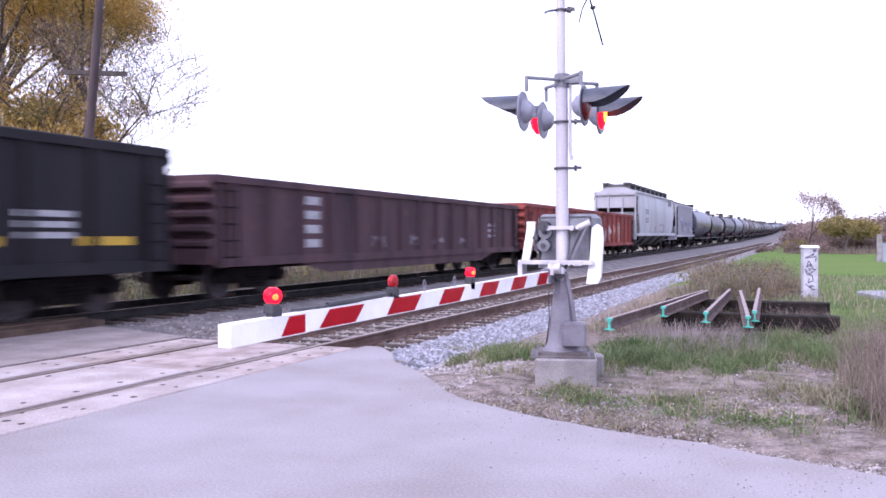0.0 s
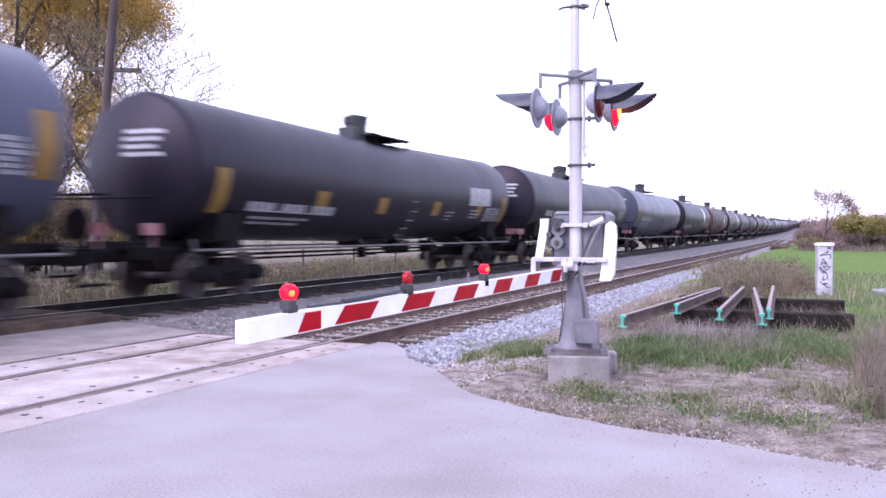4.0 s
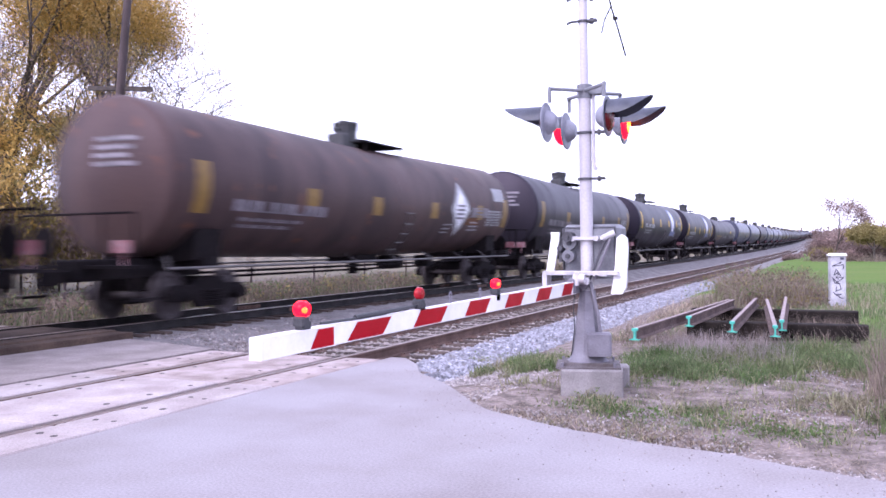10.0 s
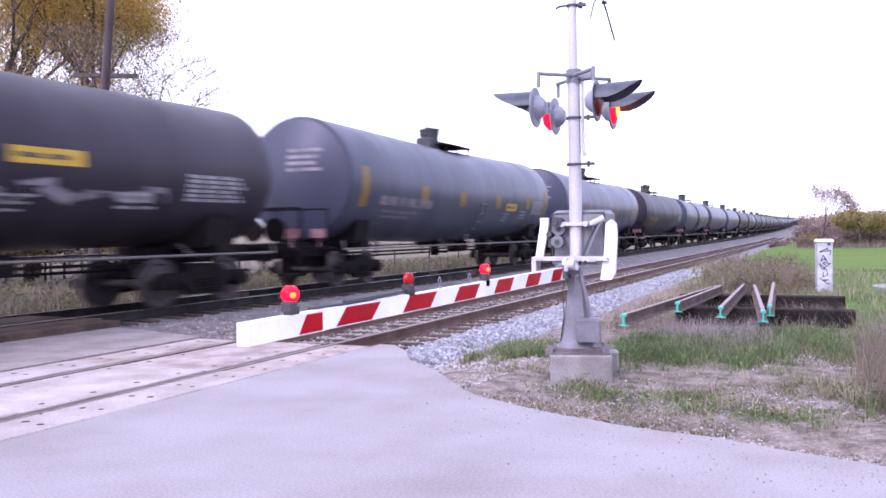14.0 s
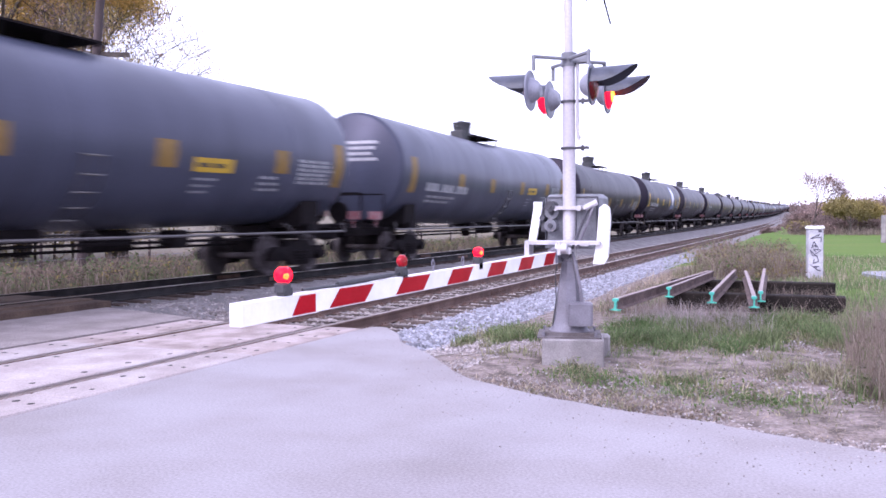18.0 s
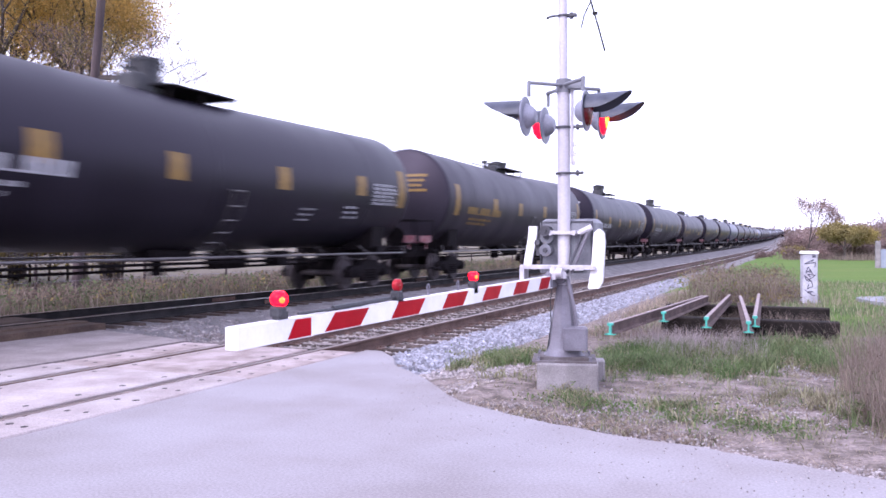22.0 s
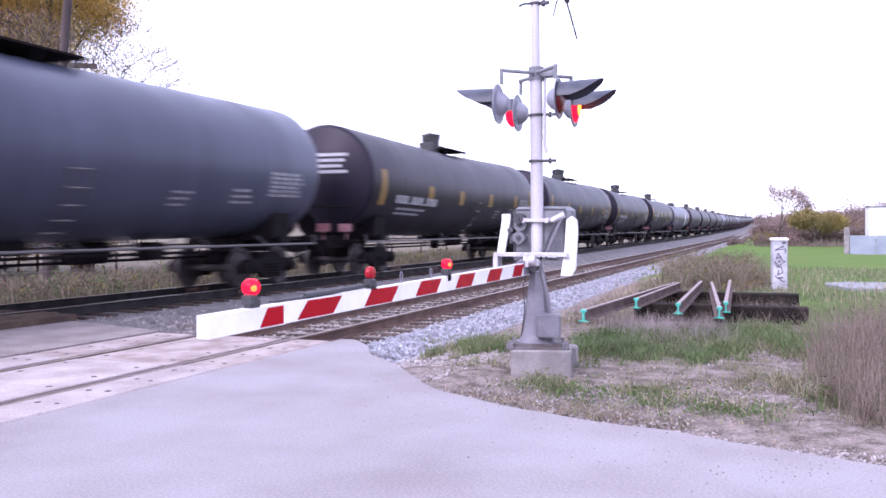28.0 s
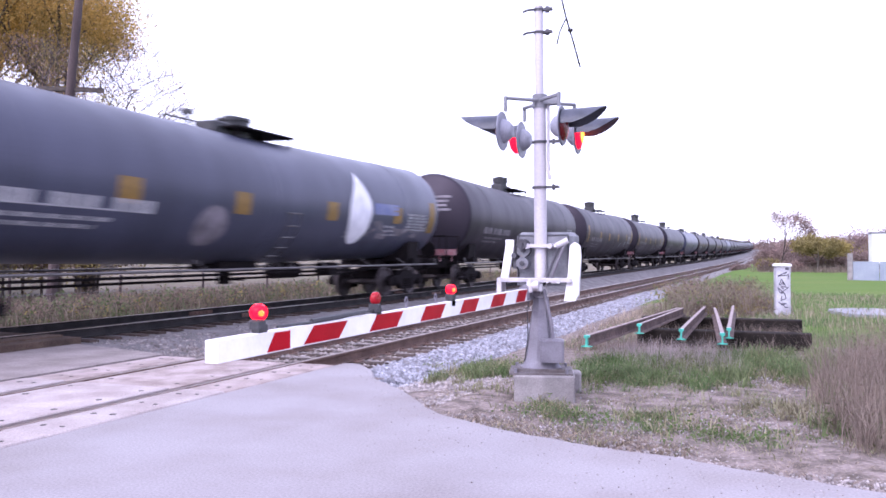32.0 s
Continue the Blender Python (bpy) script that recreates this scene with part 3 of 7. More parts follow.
def wheelset():
    b = Build()
    b.tube((-0.95, 0, 0), (0.95, 0, 0), 0.08, n=10)
    for s in (-1, 1):
        prof = [(0.09, -0.07), (0.20, -0.06), (0.36, -0.02), (0.40, -0.055), (0.46, -0.055), (0.465, 0.04), (0.49, 0.05), (0.49, 0.075), (0.38, 0.075), (0.30, 0.02), (0.09, 0.05)]
        b.lathe(prof, pose(s * 0.76, 0, 0, 0, -90 if s > 0 else 90), n=24)
    return b


def side_frame():
    b = Build()
    out = [(-1.25, 0.52), (-1.05, 0.66), (-0.55, 0.66), (-0.35, 0.80), (0.35, 0.80), (0.55, 0.66), (1.05, 0.66), (1.25, 0.52), (1.2, 0.36), (0.95, 0.36), (0.62, 0.50),
           (0.42, 0.22), (-0.42, 0.22), (-0.62, 0.50), (-0.95, 0.36), (-1.2, 0.36)]
    b.prism([(y, z) for y, z in out], -0.09, 0.09, pose(0, 0, 0, 0, 0, 90))
    for y in (-0.89, 0.89):
        b.tube((-0.14, y, 0.46), (0.14, y, 0.46), 0.13, n=14)
        b.tube((0.12, y, 0.46), (0.17, y, 0.46), 0.09, n=10)
    for y in (-0.2, 0.0, 0.2):
        for k in range(4):
            b.tube((0.1, y, 0.30 + 0.07 * k), (0.1, y, 0.345 + 0.07 * k), 0.085, n=10)
    return b


def truck_bolster():
    b = Build()
    b.box(-1.1, 1.1, -0.22, 0.22, 0.52, 0.82, c=0.03)
    b.tube((0, 0, 0.8), (0, 0, 0.95), 0.35, n=16)
    b.box(-0.9, 0.9, -0.55, -0.45, 0.35, 0.5)
    b.box(-0.9, 0.9, 0.45, 0.55, 0.35, 0.5)
    return b


def add_truck(car, y):
    t = part("truck", shared("truck", truck_bolster, UNDER), None, car, at=pose(0, y, 0))
    for s in (-1, 1):
        part("side_frame", shared("side_frame", side_frame, UNDER), None, t, at=pose(s * 1.02, 0, 0, 0, 0, 0 if s > 0 else 180))
    for d in (-0.89, 0.89):
        part("wheelset", shared("wheelset", wheelset, WHEEL, 40), None, t, at=pose(0, d, 0.46))


def coupler():
    b = Build()
    b.box(-0.09, 0.09, -0.75, 0.25, 0.78, 0.98)
    b.box(-0.16, 0.12, 0.2, 0.5, 0.74, 1.02, c=0.04)
    b.tube((0.14, 0.38, 0.74), (0.14, 0.38, 1.02), 0.06, n=10)
    b.pipe([(0.3, -0.3, 0.8), (0.32, 0.15, 0.5), (0.2, 0.5, 0.42)], 0.03, n=6)
    return b


def add_couplers(car, half):
    for s in (-1, 1):
        part("coupler", shared("coupler", coupler, UNDER), None, car, at=pose(0, s * half, 0, 0, 0, 0 if s > 0 else 180))


def ladder(rungs, width, x=0.0, step=0.38):
    b = Build()
    for s in (-width / 2, width / 2):
        b.tube((x, s, 0), (x, s, step * rungs), 0.02, n=6)
    for i in range(rungs):
        b.tube((x, -width / 2, step * (i + 0.5)), (x, width / 2, step * (i + 0.5)), 0.018, n=6)
    return b


DISH = 0.46
TL, TR, TZ = 19.75, 1.56, 2.72     # tank length over its heads, radius, height of its axis


def sag(y):
    """Both halves of a tank slope a little down to the outlet at its middle."""
    return 0.13 * abs(y) / (TL / 2) - 0.07


def tank_shell():
    b = Build()
    h, knuckle = TL / 2, 0.16
    # dished heads with a tight knuckle, welded to a straight shell in four rings
    head = [(0.001, 0.0), (0.35, 0.022), (0.7, 0.09), (1.0, 0.175), (1.25, 0.265)]
    head += [(TR - knuckle + knuckle * math.sin(a), DISH - knuckle * math.cos(a) * 0.95) for a in (0.35, 0.75, 1.1, 1.35, math.pi / 2)]
    prof = [(r, -h + d) for r, d in head]
    for y in (-h * 0.7, -0.03, h * 0.7):
        prof += [(TR, y - 0.06), (TR, y - 0.03), (TR + 0.005, y - 0.018), (TR + 0.005, y + 0.018), (TR, y + 0.03), (TR, y + 0.06)]
    prof += [(r, h - d) for r, d in reversed(head)]
    b.lathe(prof, pose(0, 0, TZ, -90), n=48)
    b.v = [(x, y, z + sag(y)) for x, y, z in b.v]
    return b


def on_tank(y, a, lift):
    """The place on the tank's near side at y along it and the angle a up from level."""
    r = TR + lift
    return (r * math.cos(a), y, TZ + sag(y) + r * math.sin(a))


def patch(y0, y1, a0, a1, lift=0.006, spread=0.0):
    """A marking laid on the tank's near side; angles in degrees up from level."""
    b = Build()
    n = max(2, int(abs(a1 - a0) / 4))
    k = max(1, int((y1 - y0) / 0.7))
    verts = []
    for i in range(n + 1):
        a = radians(a0 + (a1 - a0) * i / n)
        w = spread * (1 - i / n) * (0.8 + 0.4 * noise.noise((i * 0.7, y0, 3)))
        verts += [on_tank(y0 - w + (y1 - y0 + 2 * w) * j / k, a, lift) for j in range(k + 1)]
    return b.add(verts, [(i * (k + 1) + j, i * (k + 1) + j + 1, (i + 1) * (k + 1) + j + 1, (i + 1) * (k + 1) + j) for i in range(n) for j in range(k)])


def letter_row(y0, y1, a0, a1, count, lift=0.007):
    """A row of painted characters that cannot be read: upright bars on a thin line that joins them, a wider gap after every few."""
    b = Build()
    w = (y1 - y0) / count
    base = a0 + 0.14 * (a1 - a0)
    mid = (base + a1) / 2
    cuts = []
    for i in range(count):
        if i % 5 != 4:
            cuts += [y0 + w * i, y0 + w * (i + 0.8)]
    verts = [on_tank(y, radians(a), lift) for y in cuts for a in (a0, base, mid, a1)]
    faces = []
    for i in range(len(cuts) - 1):
        q, p = 4 * i, 4 * i + 4
        faces.append((q, p, p + 1, q + 1))
        if i % 2 == 0:
            faces += [(q + 1, p + 1, p + 2, q + 2), (q + 2, p + 2, p + 3, q + 3)]
    used = sorted({k for f in faces for k in f})
    at = {k: j for j, k in enumerate(used)}
    return b.add([verts[k] for k in used], [tuple(at[k] for k in f) for f in faces])


def blob(y, a, w, hgt, lift, pts=18, drop=0.0, diamond=False):
    """A rounded or pointed mark on the tank's near side, about w by hgt metres."""
    b = Build()
    verts = []
    rings = 7
    for ring in [(q + 1) / (rings + 1) for q in range(rings + 1)]:
        for i in range(pts):
            t = 2 * math.pi * i / pts
            ex, ez = math.cos(t), math.sin(t)
            if diamond:
                k = 1 / (abs(ex) + abs(ez))
                ex, ez = ex * k, ez * k
            if drop and ez > 0:
                ex *= 1 - ez ** 1.4 * drop
            verts.append(on_tank(y + ex * w / 2 * ring, radians(a) + ez * hgt / 2 * ring / TR, lift))
    faces = []
    for k in range(rings):
        for i in range(pts):
            faces.append((k * pts + i, (k + 1) * pts + i, (k + 1) * pts + (i + 1) % pts, k * pts + (i + 1) % pts))
    verts.append(on_tank(y, radians(a), lift))
    for i in range(pts):
        faces.append((len(verts) - 1, i, (i + 1) % pts))
    return b.add(verts, faces)


def manway():
    b = Build()
    z = TZ + TR - 0.07
    b.tube((0, -0.35, z - 0.1), (0, -0.35, z + 0.62), 0.33, n=20)
    b.tube((0, -0.35, z + 0.62), (0, -0.35, z + 0.68), 0.37, n=20)
    for i in range(8):
        a = 2 * math.pi * i / 8
        b.tube((0.35 * math.cos(a), 0.35 * math.sin(a) - 0.35, z + 0.45), (0.35 * math.cos(a), 0.35 * math.sin(a) - 0.35, z + 0.65), 0.028, n=6)
    b.box(-0.1, 0.1, -0.62, -0.1, z + 0.68, z + 0.73)
    b.tube((0, -0.35, z + 0.55), (0, -1.0, z + 0.42), 0.03, n=6)
    b.box(-0.28, 0.28, -0.95, -0.72, z, z + 0.34, c=0.03)
    return b


def low_manway():
    b = Build()
    z = TZ + TR - 0.07
    b.tube((0, 0.35, z - 0.05), (0, 0.35, z + 0.36), 0.40, n=20)
    b.tube((0, 0.35, z + 0.36), (0, 0.35, z + 0.43), 0.44, n=20)
    b.box(-0.16, 0.16, 0.1, 0.5, z + 0.43, z + 0.5, c=0.02)
    b.box(-0.3, 0.3, -0.75, -0.15, z - 0.05, z + 0.25, c=0.03)
    b.tube((0, -1.3, z - 0.05), (0, -1.3, z + 0.42), 0.06, n=8)
    b.box(-0.1, 0.1, -1.42, -1.18, z + 0.3, z + 0.4)
    b.pipe([(-0.5, -1.5, z), (-0.5, -1.5, z + 0.3), (-0.5, 1.6, z + 0.3), (-0.5, 1.6, z)], 0.022)
    return b


def top_platform():
    b = Build()
    z = TZ + TR - 0.03
    b.box(-0.75, 0.75, -0.5, 1.9, z + 0.06, z + 0.1)
    for y in (-0.4, 0.7, 1.8):
        for s in (-1, 1):
            b.tube((s * 0.7, y, z + 0.08), (s * 0.62, y, z - 0.22), 0.03, n=6)
    b.box(-0.2, 0.2, 0.35, 0.85, z + 0.1, z + 0.26, c=0.03)
    b.tube((-0.3, 1.1, z + 0.1), (-0.3, 1.1, z + 0.3), 0.09, n=10)
    return b


def side_ladder():
    """Short rungs that follow the shell up from the side rail."""
    b = Build()
    for a in range(-56, -6, 11):
        b.tube(on_tank(0.4, radians(a), 0.09), on_tank(0.85, radians(a), 0.09), 0.018, n=6)
    for y in (0.4, 0.85):
        b.pipe([on_tank(y, radians(a), 0.09) for a in range(-56, -6, 11)], 0.012, n=6)
        b.tube(on_tank(y, radians(-56), 0.09), (1.42, y, 1.0), 0.014, n=6)
        b.tube(on_tank(y, radians(-12), 0.09), on_tank(y, radians(-12), -0.03), 0.014, n=6)
    return b


def stub_sill():
    b = Build()
    b.box(-0.35, 0.35, -2.9, 0.55, 0.82, 1.18, c=0.03)
    b.box(-1.35, 1.35, -2.25, -1.75, 0.98, 1.2)
    for s in (-1, 1):
        b.add([(s * 0.4, -2.6, 1.1), (s * 1.2, -2.4, 1.15), (s * 1.25, -2.4, 1.75), (s * 0.4, -2.6, 1.25),
               (s * 0.4, -1.5, 1.1), (s * 1.2, -1.6, 1.15), (s * 1.25, -1.6, 1.75), (s * 0.4, -1.5, 1.25)],
              [(0, 1, 2, 3), (7, 6, 5, 4), (0, 4, 5, 1), (1, 5, 6, 2), (2, 6, 7, 3), (3, 7, 4, 0)])
    return b


def end_platform():
    b = Build()
    b.box(-1.45, 1.45, 0.0, 0.42, 1.02, 1.08)
    b.pipe([(-1.45, 0.35, 1.05), (-1.45, 0.35, 2.0), (1.45, 0.35, 2.0), (1.45, 0.35, 1.05)], 0.022)
    for s in (-0.7, 0.0, 0.7):
        b.tube((s, 0.35, 1.05), (s, 0.35, 2.0), 0.018, n=6)
    for s in (-1, 1):
        b.box(s * 1.4 - 0.05, s * 1.4 + 0.05, -0.35, 0.4, 0.45, 0.5)
        b.tube((s * 1.4, -0.3, 0.45), (s * 1.4, -0.3, 1.05), 0.02, n=6)
        b.tube((s * 1.4, 0.36, 0.45), (s * 1.4, 0.36, 1.05), 0.02, n=6)
    b.tube((0.75, 0.32, 1.5), (0.75, 0.42, 1.5), 0.28, n=18)
    return b


def outlet():
    b = Build()
    b.box(-0.45, 0.45, -0.75, 0.75, 0.92, 1.22, c=0.06)
    b.tube((0, 0, 0.62), (0, 0, 0.95), 0.16, n=12)
    b.tube((0, 0.25, 0.72), (0.4, 0.25, 0.72), 0.03, n=6)
    return b


def brake_gear():
    b = Build()
    h = TL / 2
    b.pipe([(0.35, -h + 2.5, 0.86), (0.35, h - 2.5, 0.86)], 0.03)
    b.pipe([(-0.35, -h + 2.5, 0.72), (-0.35, h - 2.5, 0.72)], 0.03)
    b.tube((-0.2, 2.2, 0.9), (-0.2, 3.4, 0.9), 0.22, n=14)
    b.box(0.1, 0.6, 3.9, 4.4, 0.75, 1.1, c=0.04)
    for y in (-5.5, -2, 2, 5.5):
        b.tube((0.35, y, 0.72), (0.35, y, 1.25), 0.03, n=6)
    return b


def side_rail():
    b = Build()
    h = TL / 2 - 0.3
    b.tube((0, -h, 1.0), (0, h, 1.0), 0.028, n=8)
    for y in np.linspace(-h, h, 9):
        b.tube((0, y, 1.0), (-0.32 if abs(y) < h - 0.1 else -0.05, y, 1.22), 0.02, n=6)
    return b


HALF = 21.07 / 2


def tank_car(style, top, level, label_at, stain):
    """style: colour, stripes, logo, lettering and fittings of this car; top: the tank's height over the rails; level: the angle
    of its stripes; label_at: where a yellow label sits; stain: what has run down below the manway. The origin lies on the rails under its middle."""
    paint, stripe, logo, letters, low = style
    words = {TANK_BLACK: "black", TANK_SLATE: "slate-blue", TANK_BROWN: "rusty brown", TANK_CHAR: "weathered charcoal"}[paint]
    extra = {"none": "with plain reporting marks", "oval": "with a white oval mark", "oval_blue": "with a white and blue round mark", "diamond": "with a white diamond mark",
             "graffiti": "with pale graffiti along its side", "drop": "with a white drop-shaped mark", "patch": "with a pale grey patch", "streak": "with a pale stain along its side"}[logo]
    car = thing("tank_car", pose(0, 0, 0), words + " railway tank car " + extra, "tank car", "cars of the freight train")
    k = (top - 1.14) / 3.14
    fit = Matrix.Translation((0, 0, 1.14 * (1 - k))) @ Matrix.Diagonal((k, 1, k, 1))
    up = pose(0, 0, top - 4.28)
    tank = part("tank", shared(("tank", paint.name), tank_shell, paint, 30), None, car, words + " cylindrical tank", at=fit)
    if low:
        part("manway", shared("low_manway", low_manway, BLACK_PAINT), None, car, at=up)
    else:
        part("manway", shared("manway", manway, BLACK_PAINT), None, car, at=up)
    part("top_platform", shared("top_platform", top_platform, UNDER), None, car, at=up)
    part("side_ladder", shared("side_ladder", side_ladder, PALE_STEEL), None, tank)
    for s in (-1, 1):
        part("stub_sill", shared("stub_sill", stub_sill, UNDER), None, car, at=pose(0, s * (TL / 2 + 0.3), 0, 0, 0, 0 if s > 0 else 180))
        part("end_platform", shared("end_platform", end_platform, UNDER), None, car, at=pose(0, s * (TL / 2 + 0.25), 0, 0, 0, 0 if s > 0 else 180))
        part("side_rail", shared("side_rail", side_rail, PALE_STEEL), None, car, at=pose(s * 1.42, 0, 0, 0, 0, 0 if s > 0 else 180))
        add_truck(car, s * (TL / 2 - 1.95))
    add_couplers(car, HALF + 0.2)
    part("outlet_valve", shared("outlet", outlet, UNDER), None, car)
    part("brake_gear", shared("brake_gear", brake_gear, UNDER), None, car)
    # markings on the side that faces the road
    if stripe:
        for i, y in enumerate((-8.9, -4.9, -1.6, 2.2, 6.1, 8.75)):
            tall = 19 if i in (0, 5) else 9
            part("reflective_stripe", shared(("stripe", i, level, stripe.name), lambda: patch(y, y + (0.45 if i in (0, 5) else 0.55), level - tall, level + tall), stripe), None, tank)
    a = min(level - 13, -9)
    part("lettering", shared(("marks", 1, a, letters.name), lambda: letter_row(-7.6, -3.9, a - 2, a + 7, 14), letters), None, tank)
    part("lettering", shared(("marks", 2, a, letters.name), lambda: letter_row(-7.3, -4.9, a - 10, a - 7, 24), letters), None, tank)
    part("lettering", shared(("marks", 3, a, letters.name), lambda: letter_row(-7.3, -5.2, a - 16, a - 13, 21), letters), None, tank)
    for j in range(6):
        part("data_line", shared(("data", j, level), lambda: letter_row(7.1, 8.5 + 0.1 * (j % 3), level + 1 - 3.6 * j, level + 3.4 - 3.6 * j, 16), MARK_WHITE), None, tank)
    for j in range(3):
        part("data_line", shared(("small", j), lambda: letter_row(5.6, 6.25 + 0.1 * j, -22 - 5 * j, -19.8 - 5 * j, 9), MARK_WHITE), None, tank)
        part("data_line", shared(("low", j), lambda: letter_row(3.4, 4.1 - 0.1 * j, -25 - 5 * j, -23.2 - 5 * j, 9), MARK_WHITE), None, tank)
    for j in range(4):
        part("end_lettering", shared(("end_marks", j, letters.name), lambda: end_marks(j), letters), None, tank)
    if logo in ("oval", "oval_blue"):
        y = 4.15 if logo == "oval_blue" else 4.6
        part("round_mark", shared(("oval", 1, y), lambda: blob(y, 12, 1.15, 1.6, 0.018, pts=36), BRIGHT_WHITE), None, tank)
        if logo == "oval_blue":
            part("round_mark", shared(("oval", 2), lambda: blob(4.2, 13, 2.1, 1.9, 0.007, pts=36), MARK_BLUE), None, tank)
        part("name_mark", shared(("oval", 3, y), lambda: patch(y - 0.8, y + 1.3, -28, -15), MARK_BLUE if logo == "oval_blue" else SPRAY), None, tank)
    elif logo == "diamond":
        part("diamond_mark", shared("diamond", lambda: blob(4.6, -5, 1.7, 1.9, 0.008, diamond=True, pts=16), MARK_WHITE), None, tank)
        part("diamond_mark", shared("diamond_in", lambda: blob(4.6, -5, 1.25, 1.3, 0.012, diamond=True, pts=16), BRIGHT_WHITE), None, tank)
        for j in range(4):
            part("diamond_mark", shared(("diamond_bar", j), lambda: patch(4.25, 4.95, -2 - 5 * j, 0.5 - 5 * j, 0.016), SPRAY), None, tank)
        part("name_mark", shared("diamond_text", lambda: patch(5.6, 7.2, -14, -2), SPRAY), None, tank)
        part("name_mark", shared("diamond_plate", lambda: patch(7.8, 8.9, 8, 26), MARK_WHITE), None, tank)
        part("rust_run", shared("diamond_rust", lambda: patch(5.2, 6.3, -24, -15, spread=0.2), RUST_RUN), None, tank)
    elif logo == "drop":
        part("drop_mark", shared("drop", lambda: blob(4.0, -3, 1.3, 2.2, 0.012, drop=0.95, pts=36), BRIGHT_WHITE), None, tank)
        part("name_mark", shared("drop_text", lambda: patch(4.8, 6.4, -8, 4), MARK_BLUE), None, tank)
        part("graffiti", shared("drop_scrawl", lambda: scrawl(4.4, 8.6, -26, 9, 5), SPRAY), None, tank)
        part("pale_patch", shared("drop_stain", lambda: blob(-2.2, -30, 1.0, 1.0, 0.007), SPRAY), None, tank)
    elif logo == "graffiti":
        part("graffiti", shared("scrawl_a", lambda: scrawl(-3.5, 1.5, -20, 9, 3), SPRAY), None, tank)
        part("graffiti", shared("scrawl_b", lambda: scrawl(3.0, 6.8, -22, 8, 4), SPRAY), None, tank)
    elif logo == "patch":
        part("pale_patch", shared("patch", lambda: patch(5.3, 7.4, -14, 10), MARK_WHITE), None, tank)
    elif logo == "streak":
        part("pale_stain", shared("stain", lambda: scrawl(-2.2, 6.5, -16, 5, 9), SPRAY), None, tank)
    if label_at:
        y, a = label_at
        part("yellow_label", shared(("label", y, a), lambda: patch(y, y + 1.25, a - 5, a + 5), MARK_YELLOW), None, tank)
        part("label_line", shared(("label_line", y, a), lambda: letter_row(y + 0.1, y + 1.1, a - 1.5, a + 1.5, 10, 0.011), BLACK_PAINT), None, tank)
    if stain:
        part("spill_stain", shared(("spill", stain.name), lambda: patch(-0.75, 0.6, -62, 84, 0.004, spread=0.5), stain), None, tank)
    # red and white hand-brake markers at the end that faces the camera
    for s in (-1, 1):
        part("end_marker", shared(("end_marker", s), lambda: end_marker(s), MARK_PINK), None, car)
    return car


def end_marks(i):
    """A line of bars on the dished head that faces the camera."""
    b = Build()
    z = 0.62 - 0.16 * i
    n = 6
    verts = []
    for k in range(n + 1):
        x = -0.1 + (0.95 - 0.08 * (i % 3)) * k / n
        for dz in (0, 0.085):
            r = math.hypot(x, z + dz)
            verts.append((x, -TL / 2 + float(np.interp(r, (0, 0.35, 0.7, 1.0, 1.25, 1.45), (0, 0.022, 0.09, 0.175, 0.265, 0.36))) - 0.02, TZ + 0.06 + z + dz))
    return b.add(verts, [(2 * k, 2 * k + 1, 2 * k + 3, 2 * k + 2) for k in range(n)])


def end_marker(s):
    b = Build()
    for s in (s,):
        b.box(1.0, 1.38, s * (TL / 2 + 0.66) - 0.02, s * (TL / 2 + 0.66) + 0.02, 1.3, 1.52)
        b.tube((1.2, s * (TL / 2 + 0.62), 1.06), (1.2, s * (TL / 2 + 0.62), 1.35), 0.02, n=6)
    return b


def scrawl(y0, y1, a, size, seed):
    """Sprayed lettering: one looping band along the tank's side."""
    r = random.Random(seed)
    b = Build()
    pts = []
    n = int((y1 - y0) / 0.16)
    phase = r.uniform(0, 6)
    for i in range(n + 1):
        q = i / n
        pts.append((y0 + (y1 - y0) * q + 0.22 * math.sin(7.3 * i * 0.5 + phase), a + size * math.sin(i * 0.93 + phase) * (0.6 + 0.4 * math.sin(i * 0.31))))
    verts, faces = [], []
    for i, (y, ang) in enumerate(pts):
        y2, a2 = pts[min(i + 1, n)]
        y1_, a1_ = pts[max(i - 1, 0)]
        dy, da = y2 - y1_, (a2 - a1_) * 0.0272
        k = math.hypot(dy, da) or 1
        w = 0.07 + 0.05 * math.sin(i * 0.7 + phase)
        for s in (-1, 1):
            yy, aa = y - s * da / k * w, radians(ang) + s * dy / k * w / TR
            verts.append(on_tank(yy, aa, 0.006 + 0.003 * (i % 5) / 5))
    faces = [(2 * i, 2 * i + 1, 2 * i + 3, 2 * i + 2) for i in range(n)]
    return b.add(verts, faces)


